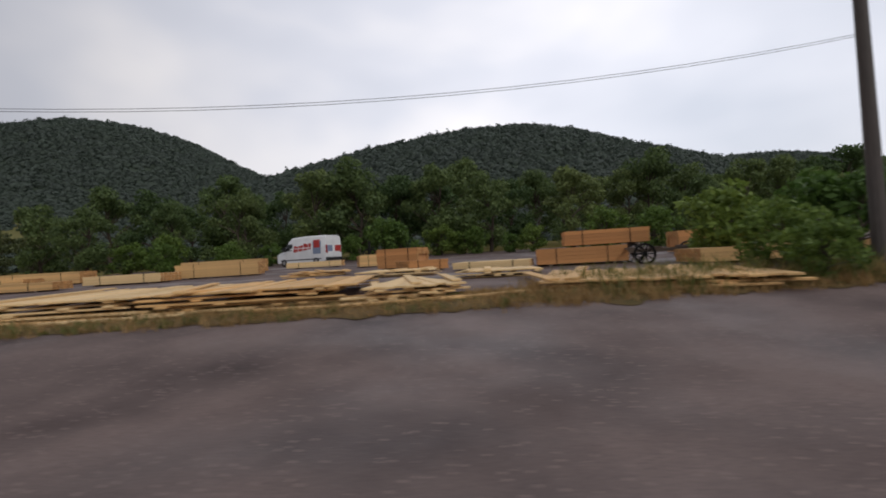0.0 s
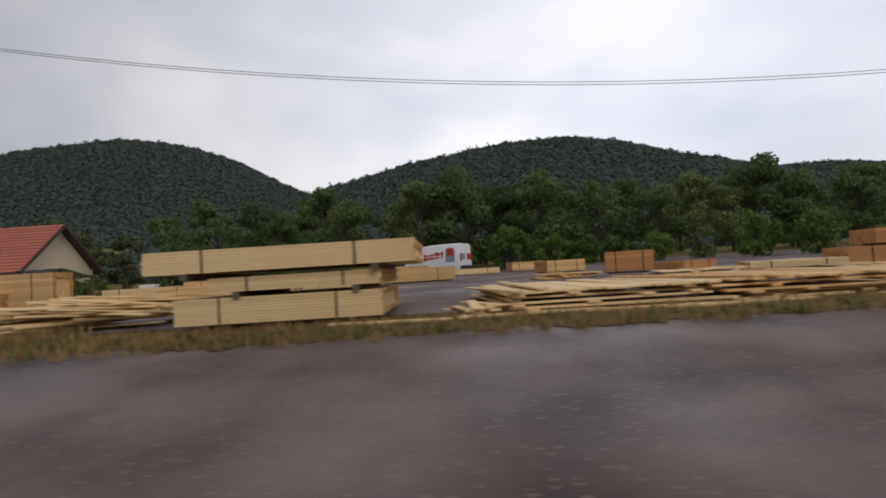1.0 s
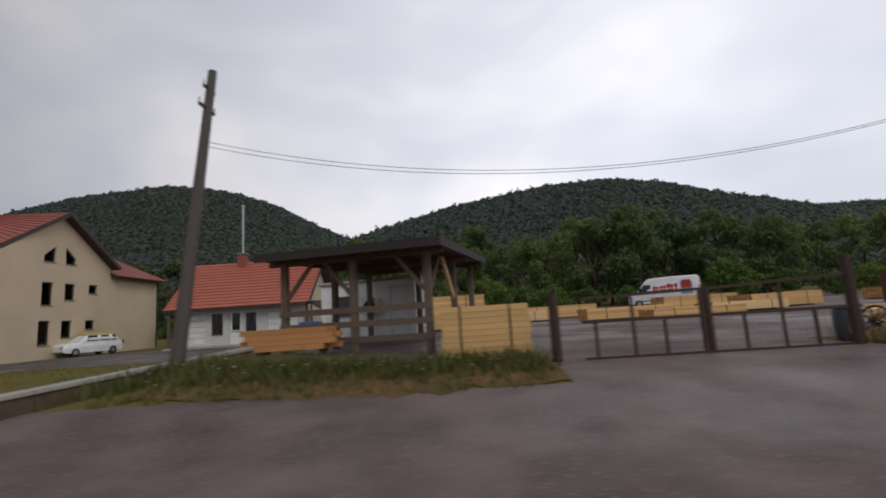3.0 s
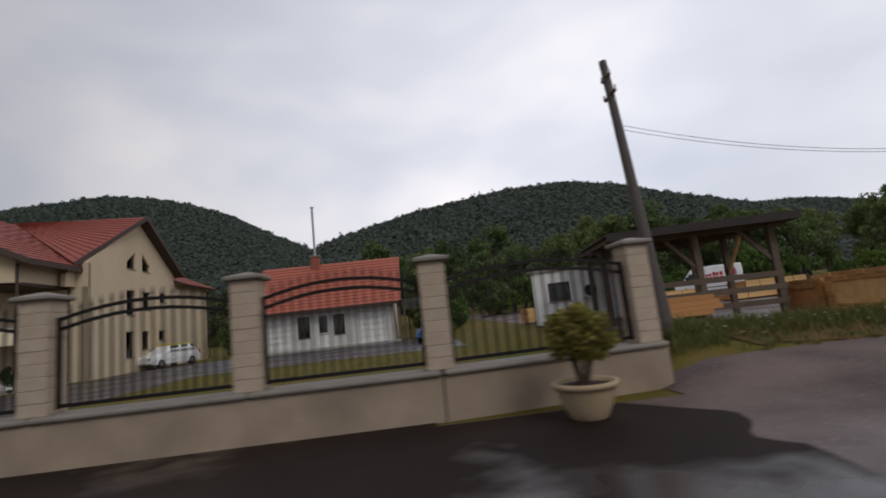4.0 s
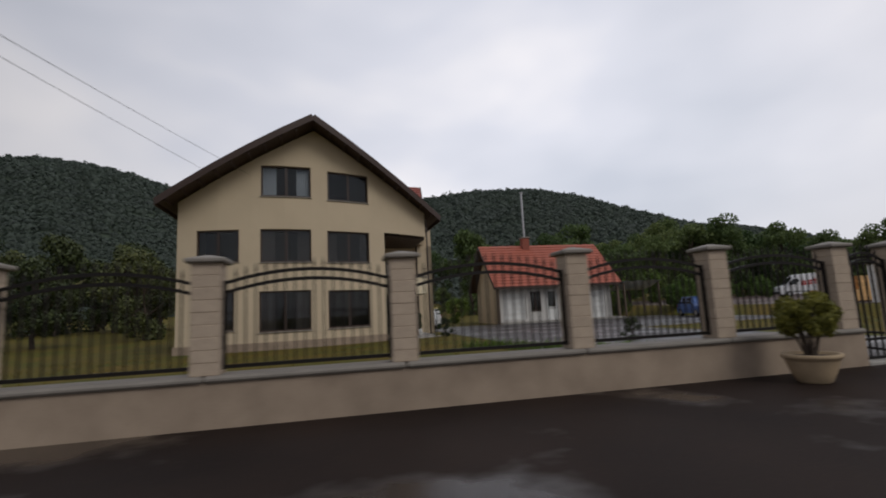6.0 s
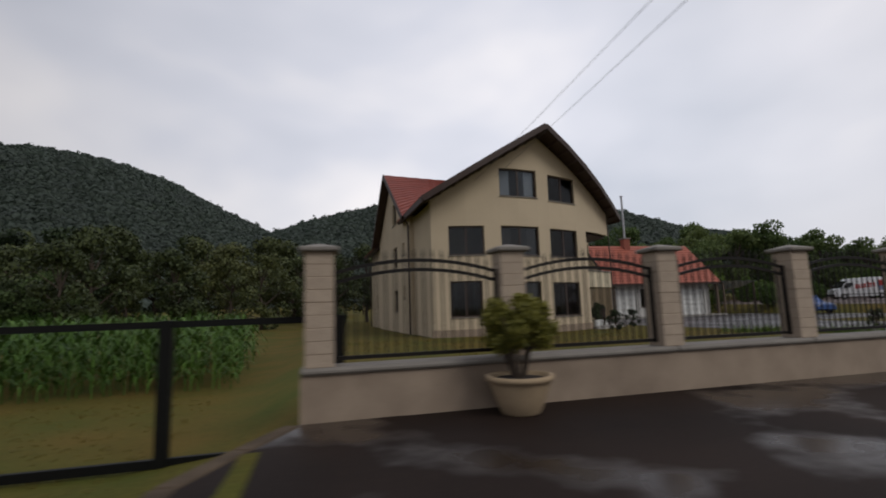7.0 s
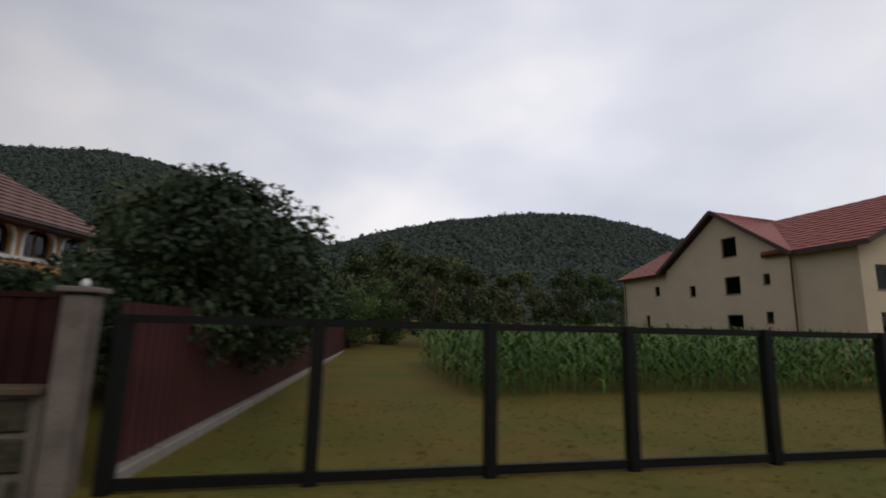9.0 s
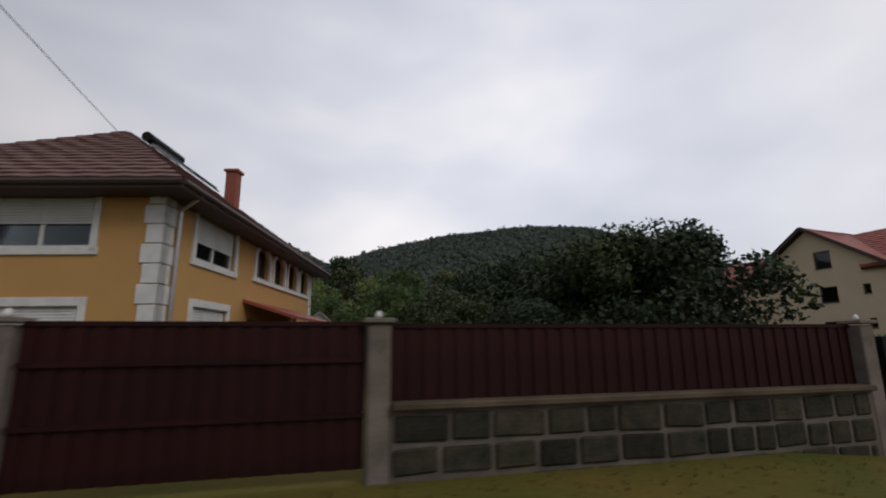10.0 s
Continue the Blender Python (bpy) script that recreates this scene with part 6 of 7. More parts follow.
    for y in (-0.45, 0.45):
        bm = bmesh.new()
        box(bm, 2.735, 2.775, y - 0.42, y + 0.42, 0.66, 2.15, 0.012)
        door = part("rear_door", bm, M_VAN, v)
        bm = bmesh.new()
        box(bm, 2.772, 2.785, y - 0.3, y + 0.3, 1.1, 1.6, 0.003)
        part("print", bm, M_BLUE_GREY if y < 0 else M_RED, door, "block of printed colour")


delivery_van(pose(45.9, 40.4, g(46.4, 40.2), 0, 0, -31))


def parked_car(m, label, paint, top):
    v = thing("parked_car", label, "car", m)
    bm = bmesh.new()
    rings = [side_ring(-2.1, 0.78, 0.4, 0.75, 0.05), side_ring(-1.9, 0.86, 0.28, 0.88, 0.06), side_ring(-0.9, 0.88, 0.25, 0.98, 0.06), side_ring(0.8, 0.88, 0.25, 1.0, 0.06), side_ring(1.9, 0.86, 0.28, 1.02, 0.06), side_ring(2.05, 0.8, 0.4, 0.9, 0.05)]
    loft(bm, rings)
    part("body", bm, paint, v)
    bm = bmesh.new()
    loft(bm, [side_ring(-0.95, 0.8, 0.9, 1.0, 0.05), side_ring(-0.35, 0.8, 0.9, 1.5, 0.16), side_ring(1.3, 0.8, 0.9, 1.54, 0.16), side_ring(1.85, 0.78, 0.9, 1.05, 0.06)])
    part("cabin", bm, paint, v)
    bm = bmesh.new()
    box(bm, -0.42, 1.38, -0.64, 0.64, 1.45, 1.575, 0.03)
    part("roof_panel", bm, top, v)
    for s in (-1, 1):
        for x0, x1 in ((-0.55, 0.25), (0.33, 1.05), (1.12, 1.5)):
            bm = bmesh.new()
            vs = [bm.verts.new(p) for p in ((x0, s * 0.815, 1.03), (x1, s * 0.815, 1.03), (x1 - 0.04, s * 0.73, 1.42), (x0 + 0.12, s * 0.73, 1.42))]
            bm.faces.new(vs)
            bm.normal_update()
            bmesh.ops.solidify(bm, geom=bm.faces[:], thickness=0.02)
            part("side_window", bm, M_DARK_GLASS, v)
        for x in (-1.3, 1.25):
            wheel(v, x, s * 0.78, 0.31, 0.2)
        bm = bmesh.new()
        box(bm, 1.95, 2.07, s * 0.6, s * 0.8, 0.7, 0.95, 0.02)
        part("tail_light", bm, M_LAMP_RED, v)
        bm = bmesh.new()
        box(bm, -2.1, -1.95, s * 0.5, s * 0.76, 0.6, 0.74, 0.02)
        part("headlight", bm, M_SILVER, v)


parked_car(pose(2.35, 32.2, 0.02, 0, 0, 70) @ Matrix.Scale(0.95, 4), "white estate car with a yellow roof parked beside the house", M_VAN, M_YELLOW)
M_BLUE_CAR = material("blue_car_paint", (0.06, 0.13, 0.34), 0.3, var=0.05, bump=0.0)
parked_car(pose(20.0, 26.5, 0.02, 0, 0, 75) @ Matrix.Scale(0.84, 4), "small blue car parked at the edge of the courtyard", M_BLUE_CAR, M_BLUE_CAR)


def open_shed():
    x0, x1, y0, y1 = 24.31, 28.11, 11.06, 16.41
    z = g(26, 13)
    s = thing("timber_shed", "open-sided timber shed with a low dark roof on rough posts", "shed", pose(x0, y0, z, 0, 0, -12))
    w, d, e, k_s = x1 - x0, y1 - y0, 2.26, 0.03
    for x, y in ((0.1, 0.1), (w * 0.5, 0.1), (w - 0.1, 0.1), (w - 0.1, d * 0.5), (0.1, d * 0.5), (0.1, d - 0.1), (w * 0.5, d - 0.1), (w - 0.1, d - 0.1)):
        bm = bmesh.new()
        box(bm, x - 0.08, x + 0.08, y - 0.08, y + 0.08, -0.3, e + k_s * y, 0.01)
        part("post", bm, M_WOOD_OLD, s)
    for y in (0.1, d * 0.5, d - 0.1):
        bm = bmesh.new()
        bar(bm, (-0.3, y, e + k_s * y), (w + 0.3, y, e + k_s * y), 0.12, 0.16)
        part("beam", bm, M_WOOD_OLD, s)
    for k in range(9):
        bm = bmesh.new()
        x = -0.2 + (w + 0.4) * k / 8
        bar(bm, (x, -0.35, e + 0.1 - 0.35 * k_s), (x, d + 0.4, e + 0.1 + k_s * (d + 0.4)), 0.07, 0.12)
        part("rafter", bm, M_WOOD_OLD, s)
    for a, b in (((0.1, 0.1, 1.3), (0.9, 0.1, e)), ((w - 0.1, 0.1, 1.3), (w - 0.9, 0.1, e)), ((w - 0.1, 0.1, 1.2), (w - 0.1, 1.2, e)), ((w - 0.1, d * 0.5, 1.2), (w - 0.1, d * 0.5 - 1.1, e)), ((w * 0.5, 0.1, 1.3), (w * 0.5 - 0.8, 0.1, e))):
        bm = bmesh.new()
        bar(bm, a, b, 0.07, 0.09)
        part("brace", bm, M_WOOD_PALE if a[0] > 2 and a[1] > 1 else M_WOOD_OLD, s)
    n = 18
    dark = material("dark_bitumen_sheet", (0.030, 0.020, 0.018), 0.7, var=0.3, scale=2, local=False)
    for k in range(n):
        bm = bmesh.new()
        x = -0.35 + (w + 0.7) * (k + 0.5) / n
        lift = 0.012 * (k % 2)
        bar(bm, (x, -0.45, e + 0.18 - 0.45 * k_s + lift), (x, d + 0.5, e + 0.18 + k_s * (d + 0.5) + lift), (w + 0.7) / n, 0.03)
        part("roof_sheet", bm, dark, s)
    bm = bmesh.new()
    bar(bm, (-0.36, -0.47, e + 0.1), (w + 0.36, -0.47, e + 0.1), 0.03, 0.2)
    part("eaves_board", bm, dark, s)
    bm = bmesh.new()
    bar(bm, (w + 0.37, -0.47, e + 0.1), (w + 0.37, d + 0.5, e + 0.1 + k_s * (d + 0.9)), 0.03, 0.2)
    part("eaves_board", bm, dark, s)
    for z_r in (0.35, 0.7, 1.02):
        bm = bmesh.new()
        bar(bm, (0, 0.02, z_r), (w, 0.02, z_r), 0.03, 0.14)
        part("rail_board", bm, M_WOOD_OLD, s)


open_shed()


def site_cabin():
    c = thing("site_cabin", "white panel-clad site cabin with a window and a fan unit", "cabin", pose(23.5, 17.16, g(25, 15.6), 0, 0, -16.8))
    w, d, hh = 3.75, 1.5, 2.1
    bm = bmesh.new()
    wall(bm, 0, w, 0.1, hh, [(0.6, 1.4, 0.95, 1.65), (2.8, 3.5, 0.15, 1.9)], 0.08, Matrix.Identity(4))
    box(bm, 0, 0.08, 0.08, d, 0.1, hh)
    box(bm, w - 0.08, w, 0.08, d, 0.1, hh)
    box(bm, 0.08, w - 0.08, d - 0.08, d, 0.1, hh)
    part("wall", bm, material("grey_white_cladding", (0.84, 0.83, 0.82), 0.5, var=0.08, scale=1.5, local=False), c)
    window(c, Matrix.Identity(4), (0.6, 1.4, 0.95, 1.65), 1, deep=0.02)
    bm = bmesh.new()
    box(bm, 2.82, 3.48, 0.02, 0.06, 0.16, 1.88, 0.01)
    part("door", bm, M_WHITE, c)
    bm = bmesh.new()
    box(bm, -0.1, w + 0.1, -0.1, d + 0.1, hh, hh + 0.1, 0.02)
    part("roof", bm, M_CONCRETE, c)
    bm = bmesh.new()
    box(bm, 1.8, 2.45, -0.28, -0.01, 0.95, 1.5, 0.02)
    ac = part("fan_unit", bm, M_WHITE, c)
    bm = bmesh.new()
    tube(bm, (2.12, -0.3, 1.22), (2.12, -0.282, 1.22), 0.22, sides=16)
    part("fan_grille", bm, M_RUBBER, ac)
    bm = bmesh.new()
    box(bm, 0.2, w - 0.2, 0.2, d - 0.2, -0.1, 0.1)
    part("footing", bm, M_CONCRETE, c)


site_cabin()


# ---- black field fence ----
RX = [-14.6, -16.62, -18.57, -20.77, -22.85, -24.87, -26.87, -28.97, -30.98, -33.05, -34.87, -36.84, -38.75]
RY = 5.94


def field_fence():
    f = thing("field_fence", "black painted steel post-and-rail fence along the meadow", "fence", kind="structure")
    for x in RX:
        bm = bmesh.new()
        box(bm, x - 0.07, x + 0.07, RY - 0.07, RY + 0.07, -0.85, 1.2, 0.008)
        part("post", bm, M_BLACK_STEEL, f)
    for z, hh in ((1.15, 0.08), (-0.44, 0.1)):
        for a, b in zip(RX, RX[1:]):
            bm = bmesh.new()
            box(bm, b + 0.071, a - 0.071, RY - 0.035, RY + 0.035, z - hh / 2, z + hh / 2)
            part("rail", bm, M_BLACK_STEEL, f)


field_fence()


# ---- brown sheet fence on a fieldstone wall ----
def brown_pillar(x, y, h0, h1, w=0.13):
    p = thing("fence_pillar", "weathered grey concrete fence pillar with a flat cap and finial", "pillar", pose(x, y, 0), "brown fence pillars")
    bm = bmesh.new()
    box(bm, -w, w, -w, w, h0, h1 - 0.08, 0.015)
    part("shaft", bm, M_PILLAR_GREY, p)
    bm = bmesh.new()
    box(bm, -w - 0.05, w + 0.05, -w - 0.05, w + 0.05, h1 - 0.06, h1, 0.012)
    cap = part("cap", bm, M_PILLAR_GREY, p)
    bm = bmesh.new()
    revolve(bm, [(0.025, h1), (0.04, h1 + 0.025), (0.036, h1 + 0.055), (0.012, h1 + 0.09)], 10)
    part("finial", bm, M_WHITE, cap, "small white finial")
    return p


for x in (-39.16, -46.55, -50.25, -57.6):
    brown_pillar(x, 5.95, -0.7, 1.45)


def sheet_panel(x0, x1, y, z0, z1, name="sheet_fence", label="dark brown trapezoidal sheet-metal fence panel", depth=0.02, category="fence"):
    f = thing(name, label, category, group="brown sheet fence")
    n = int((x1 - x0) / 0.2)
    step = (x1 - x0) / n
    bm = bmesh.new()
    box(bm, 0, step * 0.62, -0.012, 0.012, z0, z1)
    box(bm, step * 0.62, step, 0.008, 0.03, z0, z1)
    me = finish("profile_sheet", bm, M_BROWN_METAL)
    for k in range(n):
        part("profile_sheet", me, None, f, at=pose(x0 + k * step, y, 0))
    bm = bmesh.new()
    box(bm, x0, x1, y - 0.03, y + 0.045, z1, z1 + 0.05)
    part("top_rail", bm, M_BROWN_METAL, f)
    return f


sheet_panel(-46.41, -39.3, 6.0, 0.5, 1.34)
sheet_panel(-57.46, -50.39, 6.0, 0.5, 1.34)
gate_s = sheet_panel(-50.1, -46.7, 5.95, -0.2, 1.36, "sheet_gate", "dark brown sheet-metal drive gate, shut", category="gate")
for z in (0.35, 0.95):
    bm = bmesh.new()
    box(bm, -50.1, -46.7, 5.9, 5.936, z, z + 0.05)
    part("gate_bar", bm, M_BROWN_METAL, gate_s)


def stone_wall(x0, x1, seed):
    rng = random.Random(seed)
    w = thing("stone_wall", "low squared fieldstone wall with pale raised joints and a concrete coping", "wall", pose(0, 0, 0), group="fieldstone walls", kind="structure")
    bm = bmesh.new()
    box(bm, x0, x1, 5.82, 6.1, -0.9, 0.42)
    part("mortar_core", bm, M_MORTAR, w)
    bm = bmesh.new()
    box(bm, x0, x1, 5.72, 6.16, 0.42, 0.5, 0.015)
    part("coping", bm, M_COPING, w)
    z = -0.62
    for r in range(3):
        hh = 0.335 + 0.02 * rng.random()
        x = x0 + 0.03
        while x < x1 - 0.15:
            ln = min(rng.uniform(0.34, 0.72), x1 - 0.03 - x)
            bm = bmesh.new()
            box(bm, x, x + ln - rng.uniform(0.04, 0.07), 5.775 + rng.uniform(0, 0.03), 5.83, z + rng.uniform(0, 0.015), z + hh - rng.uniform(0.04, 0.07), 0.022, Matrix.Translation((x, 5.8, z)) @ pose(0, 0, 0, 0, rng.uniform(-2.5, 2.5), 0) @ Matrix.Translation((-x, -5.8, -z)))
            part("stone", bm, M_STONE, w)
            x += ln
        z += hh


stone_wall(-46.41, -39.3, 1)
stone_wall(-57.46, -50.39, 2)

# side fence running back from the corner pillar, on a concrete kerb
side = thing("side_fence", "long dark red-brown sheet fence running back along the meadow", "fence", kind="structure")
bm = bmesh.new()
box(bm, -0.012, 0.012, 0, 0.125, 0, 1.75)
box(bm, -0.03, -0.008, 0.125, 0.2, 0, 1.75)
prof = finish("profile_sheet", bm, M_SIDE_METAL)
ang = math.degrees(math.atan2(2.6, 26.0))
for k in range(165):
    part("profile_sheet", prof, None, side, at=pose(-38.9 + 0.02 * k, 6.2 + 0.199 * k, -0.42, 0, 0, -ang))
for k in range(33):
    bm = bmesh.new()
    box(bm, -0.09, 0.1, 0, 0.98, -0.3, 0.14, 0.02)
    part("kerb_stone", bm, M_CAP, side, at=pose(-38.85 + 0.1 * k, 6.2 + 0.995 * k, -0.53, 0, 0, -ang))

# concrete edging where the forecourt ends at the meadow
edging = thing("forecourt_edging", "mossy pale concrete edging at the end of the forecourt", "kerb", kind="structure")
for (x0, y0), (x1, y1) in (((-15.12, 5.12), (-15.52, 4.32)), ((-15.52, 4.32), (-15.9, 3.5)), ((-15.9, 3.5), (-15.98, 2.7)), ((-15.98, 2.7), (-16.02, 1.9))):
    half, turn = math.hypot(x1 - x0, y1 - y0) / 2, math.degrees(math.atan2(y1 - y0, x1 - x0))
    bm = bmesh.new()
    box(bm, -half + 0.004, half - 0.004, -0.1, 0.1, -0.18, 0.03, 0.02)
    part("kerb_stone", bm, M_COPING, edging, at=pose((x0 + x1) / 2, (y0 + y1) / 2, 0.0, 0, 0, turn))


bm = bmesh.new()
ring = [(-13.9, 5.17), (-15.1, 5.15), (-15.88, 3.5), (-16.0, 1.9), (-13.9, 1.9)]
low = [bm.verts.new((x, y, -0.4)) for x, y in ring]
top = [bm.verts.new((x, y, 0.016)) for x, y in ring]
bm.faces.new(top)
bm.faces.new(low)
for k in range(5):
    bm.faces.new((low[k], low[(k + 1) % 5], top[(k + 1) % 5], top[k]))
single("forecourt_end", bm, M_ASPHALT, "slanting end of the wet asphalt forecourt", "pavement", kind="structure")

path_edge = thing("path_edging", "pale concrete edging of a path in the garden", "kerb", kind="structure")
for x, y, a in ((-13.75, 8.55, 88), (-13.05, 8.05, 12)):
    bm = bmesh.new()
    box(bm, -0.68, 0.68, -0.06, 0.06, -0.3, 0.12, 0.015)
    part("kerb_stone", bm, M_CONCRETE, path_edge, at=pose(x, y, g(x, y), 0, 0, a))

# small white shed behind the orange house
def garden_shed(x, y):
    s = thing("garden_shed", "small white gabled garden shed behind the orange house", "shed", pose(x, y, g(x, y)))
    w, d, e, r = 1.3, 2.4, 2.0, 3.1
    bm = bmesh.new()
    near = [bm.verts.new((u, 0, z)) for u, z in ((-w, 0), (w, 0), (w, e), (0, r), (-w, e))]
    far = [bm.verts.new((v.co.x, d, v.co.z)) for v in near]
    bm.faces.new(near)
    bm.faces.new(far)
    for k in range(5):
        bm.faces.new((near[k], near[(k + 1) % 5], far[(k + 1) % 5], far[k]))
    part("wall", bm, M_QUOIN, s)
    for q in (-1, 1):
        bm = bmesh.new()
        bar(bm, (q * (w + 0.2), d / 2, e - 0.12), (0, d / 2, r + 0.05), d + 0.4, 0.06)
        part("roof", bm, M_CONCRETE, s)


garden_shed(-47.6, 26)


# pale tarpaulin over a frame at the end of the small house
tarp = thing("tarpaulin", "pale blue and white tarpaulin sagging over a timber frame", "tarpaulin", pose(18.1, 32.0, g(18.1, 32.0), 0, 0, -6) @ Matrix.Diagonal((1.45, 1.5, 1.6, 1)))
for x, y in ((0.1, 0.1), (2.1, 0.1), (0.1, 1.7), (2.1, 1.7)):
    bm = bmesh.new()
    box(bm, x - 0.04, x + 0.04, y - 0.04, y + 0.04, -0.1, 1.72 - 0.2 * y, 0.004)
    part("post", bm, M_WOOD_OLD, tarp)
bm = bmesh.new()
rows = []
for i in range(13):
    rows.append([])
    for j in range(9):
        u, v = i / 12, j / 8
        rows[-1].append(bm.verts.new((u * 2.4 - 0.1, v * 2.0 - 0.1, 1.76 - 0.4 * v - 0.14 * math.sin(math.pi * u) * math.sin(math.pi * v) + 0.02 * math.sin(u * 19 + v * 7))))
for i in range(12):
    for j in range(8):
        bm.faces.new((rows[i][j], rows[i + 1][j], rows[i + 1][j + 1], rows[i][j + 1])).smooth = True
part("sheet", bm, material("pale_blue_tarpaulin", (0.42, 0.48, 0.58), 0.45, var=0.15, scale=1.5, fine=20, bump=0.2, dirt=(0.7, 0.71, 0.72), dirt_amount=0.9), tarp)


# ---- trees and shrubs ----
def tree_kind(name, seed, height, spread, leaves, mat, label, leaf=0.22, low=0.25, group="trees", boughs=22):
    rng = np.random.default_rng(seed)
    t = thing(name, label, "tree", group=group)
    bm = bmesh.new()
    r0 = 0.035 * height ** 0.9
    pts = [Vector((0, 0, -0.3))]
    for k in range(1, 6):
        pts.append(Vector((rng.normal() * 0.04 * height * k / 5, rng.normal() * 0.04 * height * k / 5, height * 0.75 * k / 5)))
    for k in range(5):
        tube(bm, pts[k], pts[k + 1], r0 * (1 - k / 6), r0 * (1 - (k + 1) / 6), 8)
    clumps = []
    for k in range(boughs):
        f = low + (1 - low) * rng.random() ** 0.8
        a = rng.random() * 2 * math.pi
        shape = math.sin(math.pi * min(1.0, (f - low * 0.6) / (1.02 - low * 0.6))) ** 0.6
        rad = spread * shape * (0.35 + 0.65 * rng.random())
        c = Vector((rad * math.cos(a), rad * math.sin(a), height * f))
        clumps.append((tuple(c), spread * (0.2 + 0.2 * rng.random())))
        i = min(4, int(f * 5))
        tube(bm, pts[i], pts[i].lerp(c, 0.92), r0 * 0.3, r0 * 0.07, 5)
    part("trunk", bm, M_BARK, t)
    v, f = leaf_cloud(rng, leaves, None, None, leaf, 0.2, clumps)
    part("crown", from_arrays("crown", v, f, mat), None, t)
    return t


def scatter(kinds, spots, rng):
    for k, (x, y, s) in enumerate(spots):
        base = kinds[int(rng.integers(len(kinds)))]
        m = pose(x, y, g(x, y) - 0.05, 0, 0, float(rng.uniform(0, 360)))
        if not base.get("placed"):
            base.matrix_basis = m
            base["placed"] = 1
            c = base
        else:
            c = copy_thing(base, m)
        c.scale = (s, s, s * float(rng.uniform(0.9, 1.12)))


rng_t = np.random.default_rng(11)
olive = [tree_kind("broadleaf_tree", 30 + k, 9.0, 3.6, 4300, M_LEAF_OLIVE, "dark olive broadleaf tree beyond the meadow", 0.40, 0.06, "trees beyond the meadow") for k in range(3)]
broad = [tree_kind("broadleaf_tree", 20 + k, 9.0, 3.6, 4300, M_LEAF, "tall dark green broadleaf tree at the edge of the yard", 0.40, 0.06, "trees behind the yard") for k in range(4)]
spots = []
for x in np.arange(-85, 120, 4.6):
    spots.append((x + rng_t.uniform(-1.5, 1.5), 62 + rng_t.uniform(-5, 6) + (8 if x < 0 else 0), rng_t.uniform(0.75, 1.25)))
for x in np.arange(-110, 150, 6.5):
    spots.append((x + rng_t.uniform(-2, 2), 82 + rng_t.uniform(-5, 8), rng_t.uniform(1.0, 1.5)))
for x, y, s in ((44, 54, 1.15), (48.5, 53, 1.2), (53, 55, 1.0), (63, 50, 0.9), (70, 44, 0.85), (57.5, 53, 1.1), (36, 52, 0.8), (30, 50, 0.7), (78, 36, 0.55), (86, 30, 0.5), (20.5, 45, 0.75), (26, 43, 0.7)):
    spots.append((x, y, s))
for x, y, s in ((-20, 44, 0.7), (-26, 40, 0.75), (-32, 42, 0.8), (-30.5, 33, 0.62), (-36.5, 40, 0.8), (-39, 46, 0.9), (-45, 50, 0.95), (-50, 46, 0.9), (-14, 47, 0.7), (-24, 52, 0.9), (-18, 56, 0.9), (-10, 52, 0.8)):
    spots.append((x, y, s))
spots = [(x, y, s * 0.5 if -12 < x < 11 and y > 55 else s) for x, y, s in spots]
scatter(broad, [q for q in spots if q[0] > 8], rng_t)
scatter(olive, [q for q in spots if q[0] <= 8], rng_t)
shrub = [tree_kind("shrub", 40 + k, 2.6, 1.6, 1900, M_LEAF_BRIGHT, "bushy fresh green shrub behind the yard", 0.24, 0.05, "shrubs") for k in range(3)]
spots = []
for x in np.arange(28, 100, 2.6):
    spots.append((x + rng_t.uniform(-1, 1), 44 + rng_t.uniform(-2, 5) - (12 if x > 68 else 0), rng_t.uniform(0.7, 1.3)))
for x, y, s in ((62, 8.6, 0.55), (64.2, 9.4, 0.75), (66.3, 9.2, 0.8), (68.6, 10, 0.9), (71, 9.8, 0.9), (64, 13, 0.9), (67.5, 14, 1.0), (74, 11, 1.1), (61.3, 7.0, 0.35), (-33, 36, 0.7), (-29, 31, 0.6), (-24, 30, 0.55), (7, 42, 0.8), (2.8, 42, 0.8), (20.0, 36, 0.8), (22, 31, 0.7)):
    spots.append((x, y, s))
scatter(shrub, spots, rng_t)
fruit = [tree_kind("fruit_tree", 60 + k, 4.1, 2.3, 15000, M_LEAF_DARK, "dense dark fruit tree behind the brown fence", 0.145, 0.30, "garden trees", 52) for k in range(3)]
scatter(fruit, [(-39.0, 9.9, 0.95), (-39.6, 13.2, 1.0), (-41.0, 12.8, 0.72), (-39.1, 14.2, 0.86), (-38.9, 18.0, 0.9), (-42.6, 14.9, 0.66), (-39.2, 22.5, 0.9), (-42.5, 19.0, 0.75), (-40.5, 25, 1.05), (-38.6, 31, 1.1), (-35.5, 38, 1.1), (-41, 40, 1.2), (-42.6, 10.5, 0.6), (-43.2, 16.5, 0.72), (-41.6, 18.0, 0.9), (-40.0, 17.0, 1.08), (-39.7, 11.3, 1.0)], rng_t)
leafy = [tree_kind("garden_tree", 70 + k, 4.6, 2.2, 3600, M_LEAF, "light green leafy garden tree behind the orange house", 0.22, 0.1, "garden trees") for k in range(2)]
scatter(leafy, [(-45.2, 18.5, 0.85), (-44.0, 24, 1.05), (-47.0, 29, 0.8), (-43.5, 33, 1.2), (-48, 39, 1.3), (-36.0, 33, 0.9), (-33.5, 37, 1.0), (-46.4, 22.5, 0.6)], rng_t)
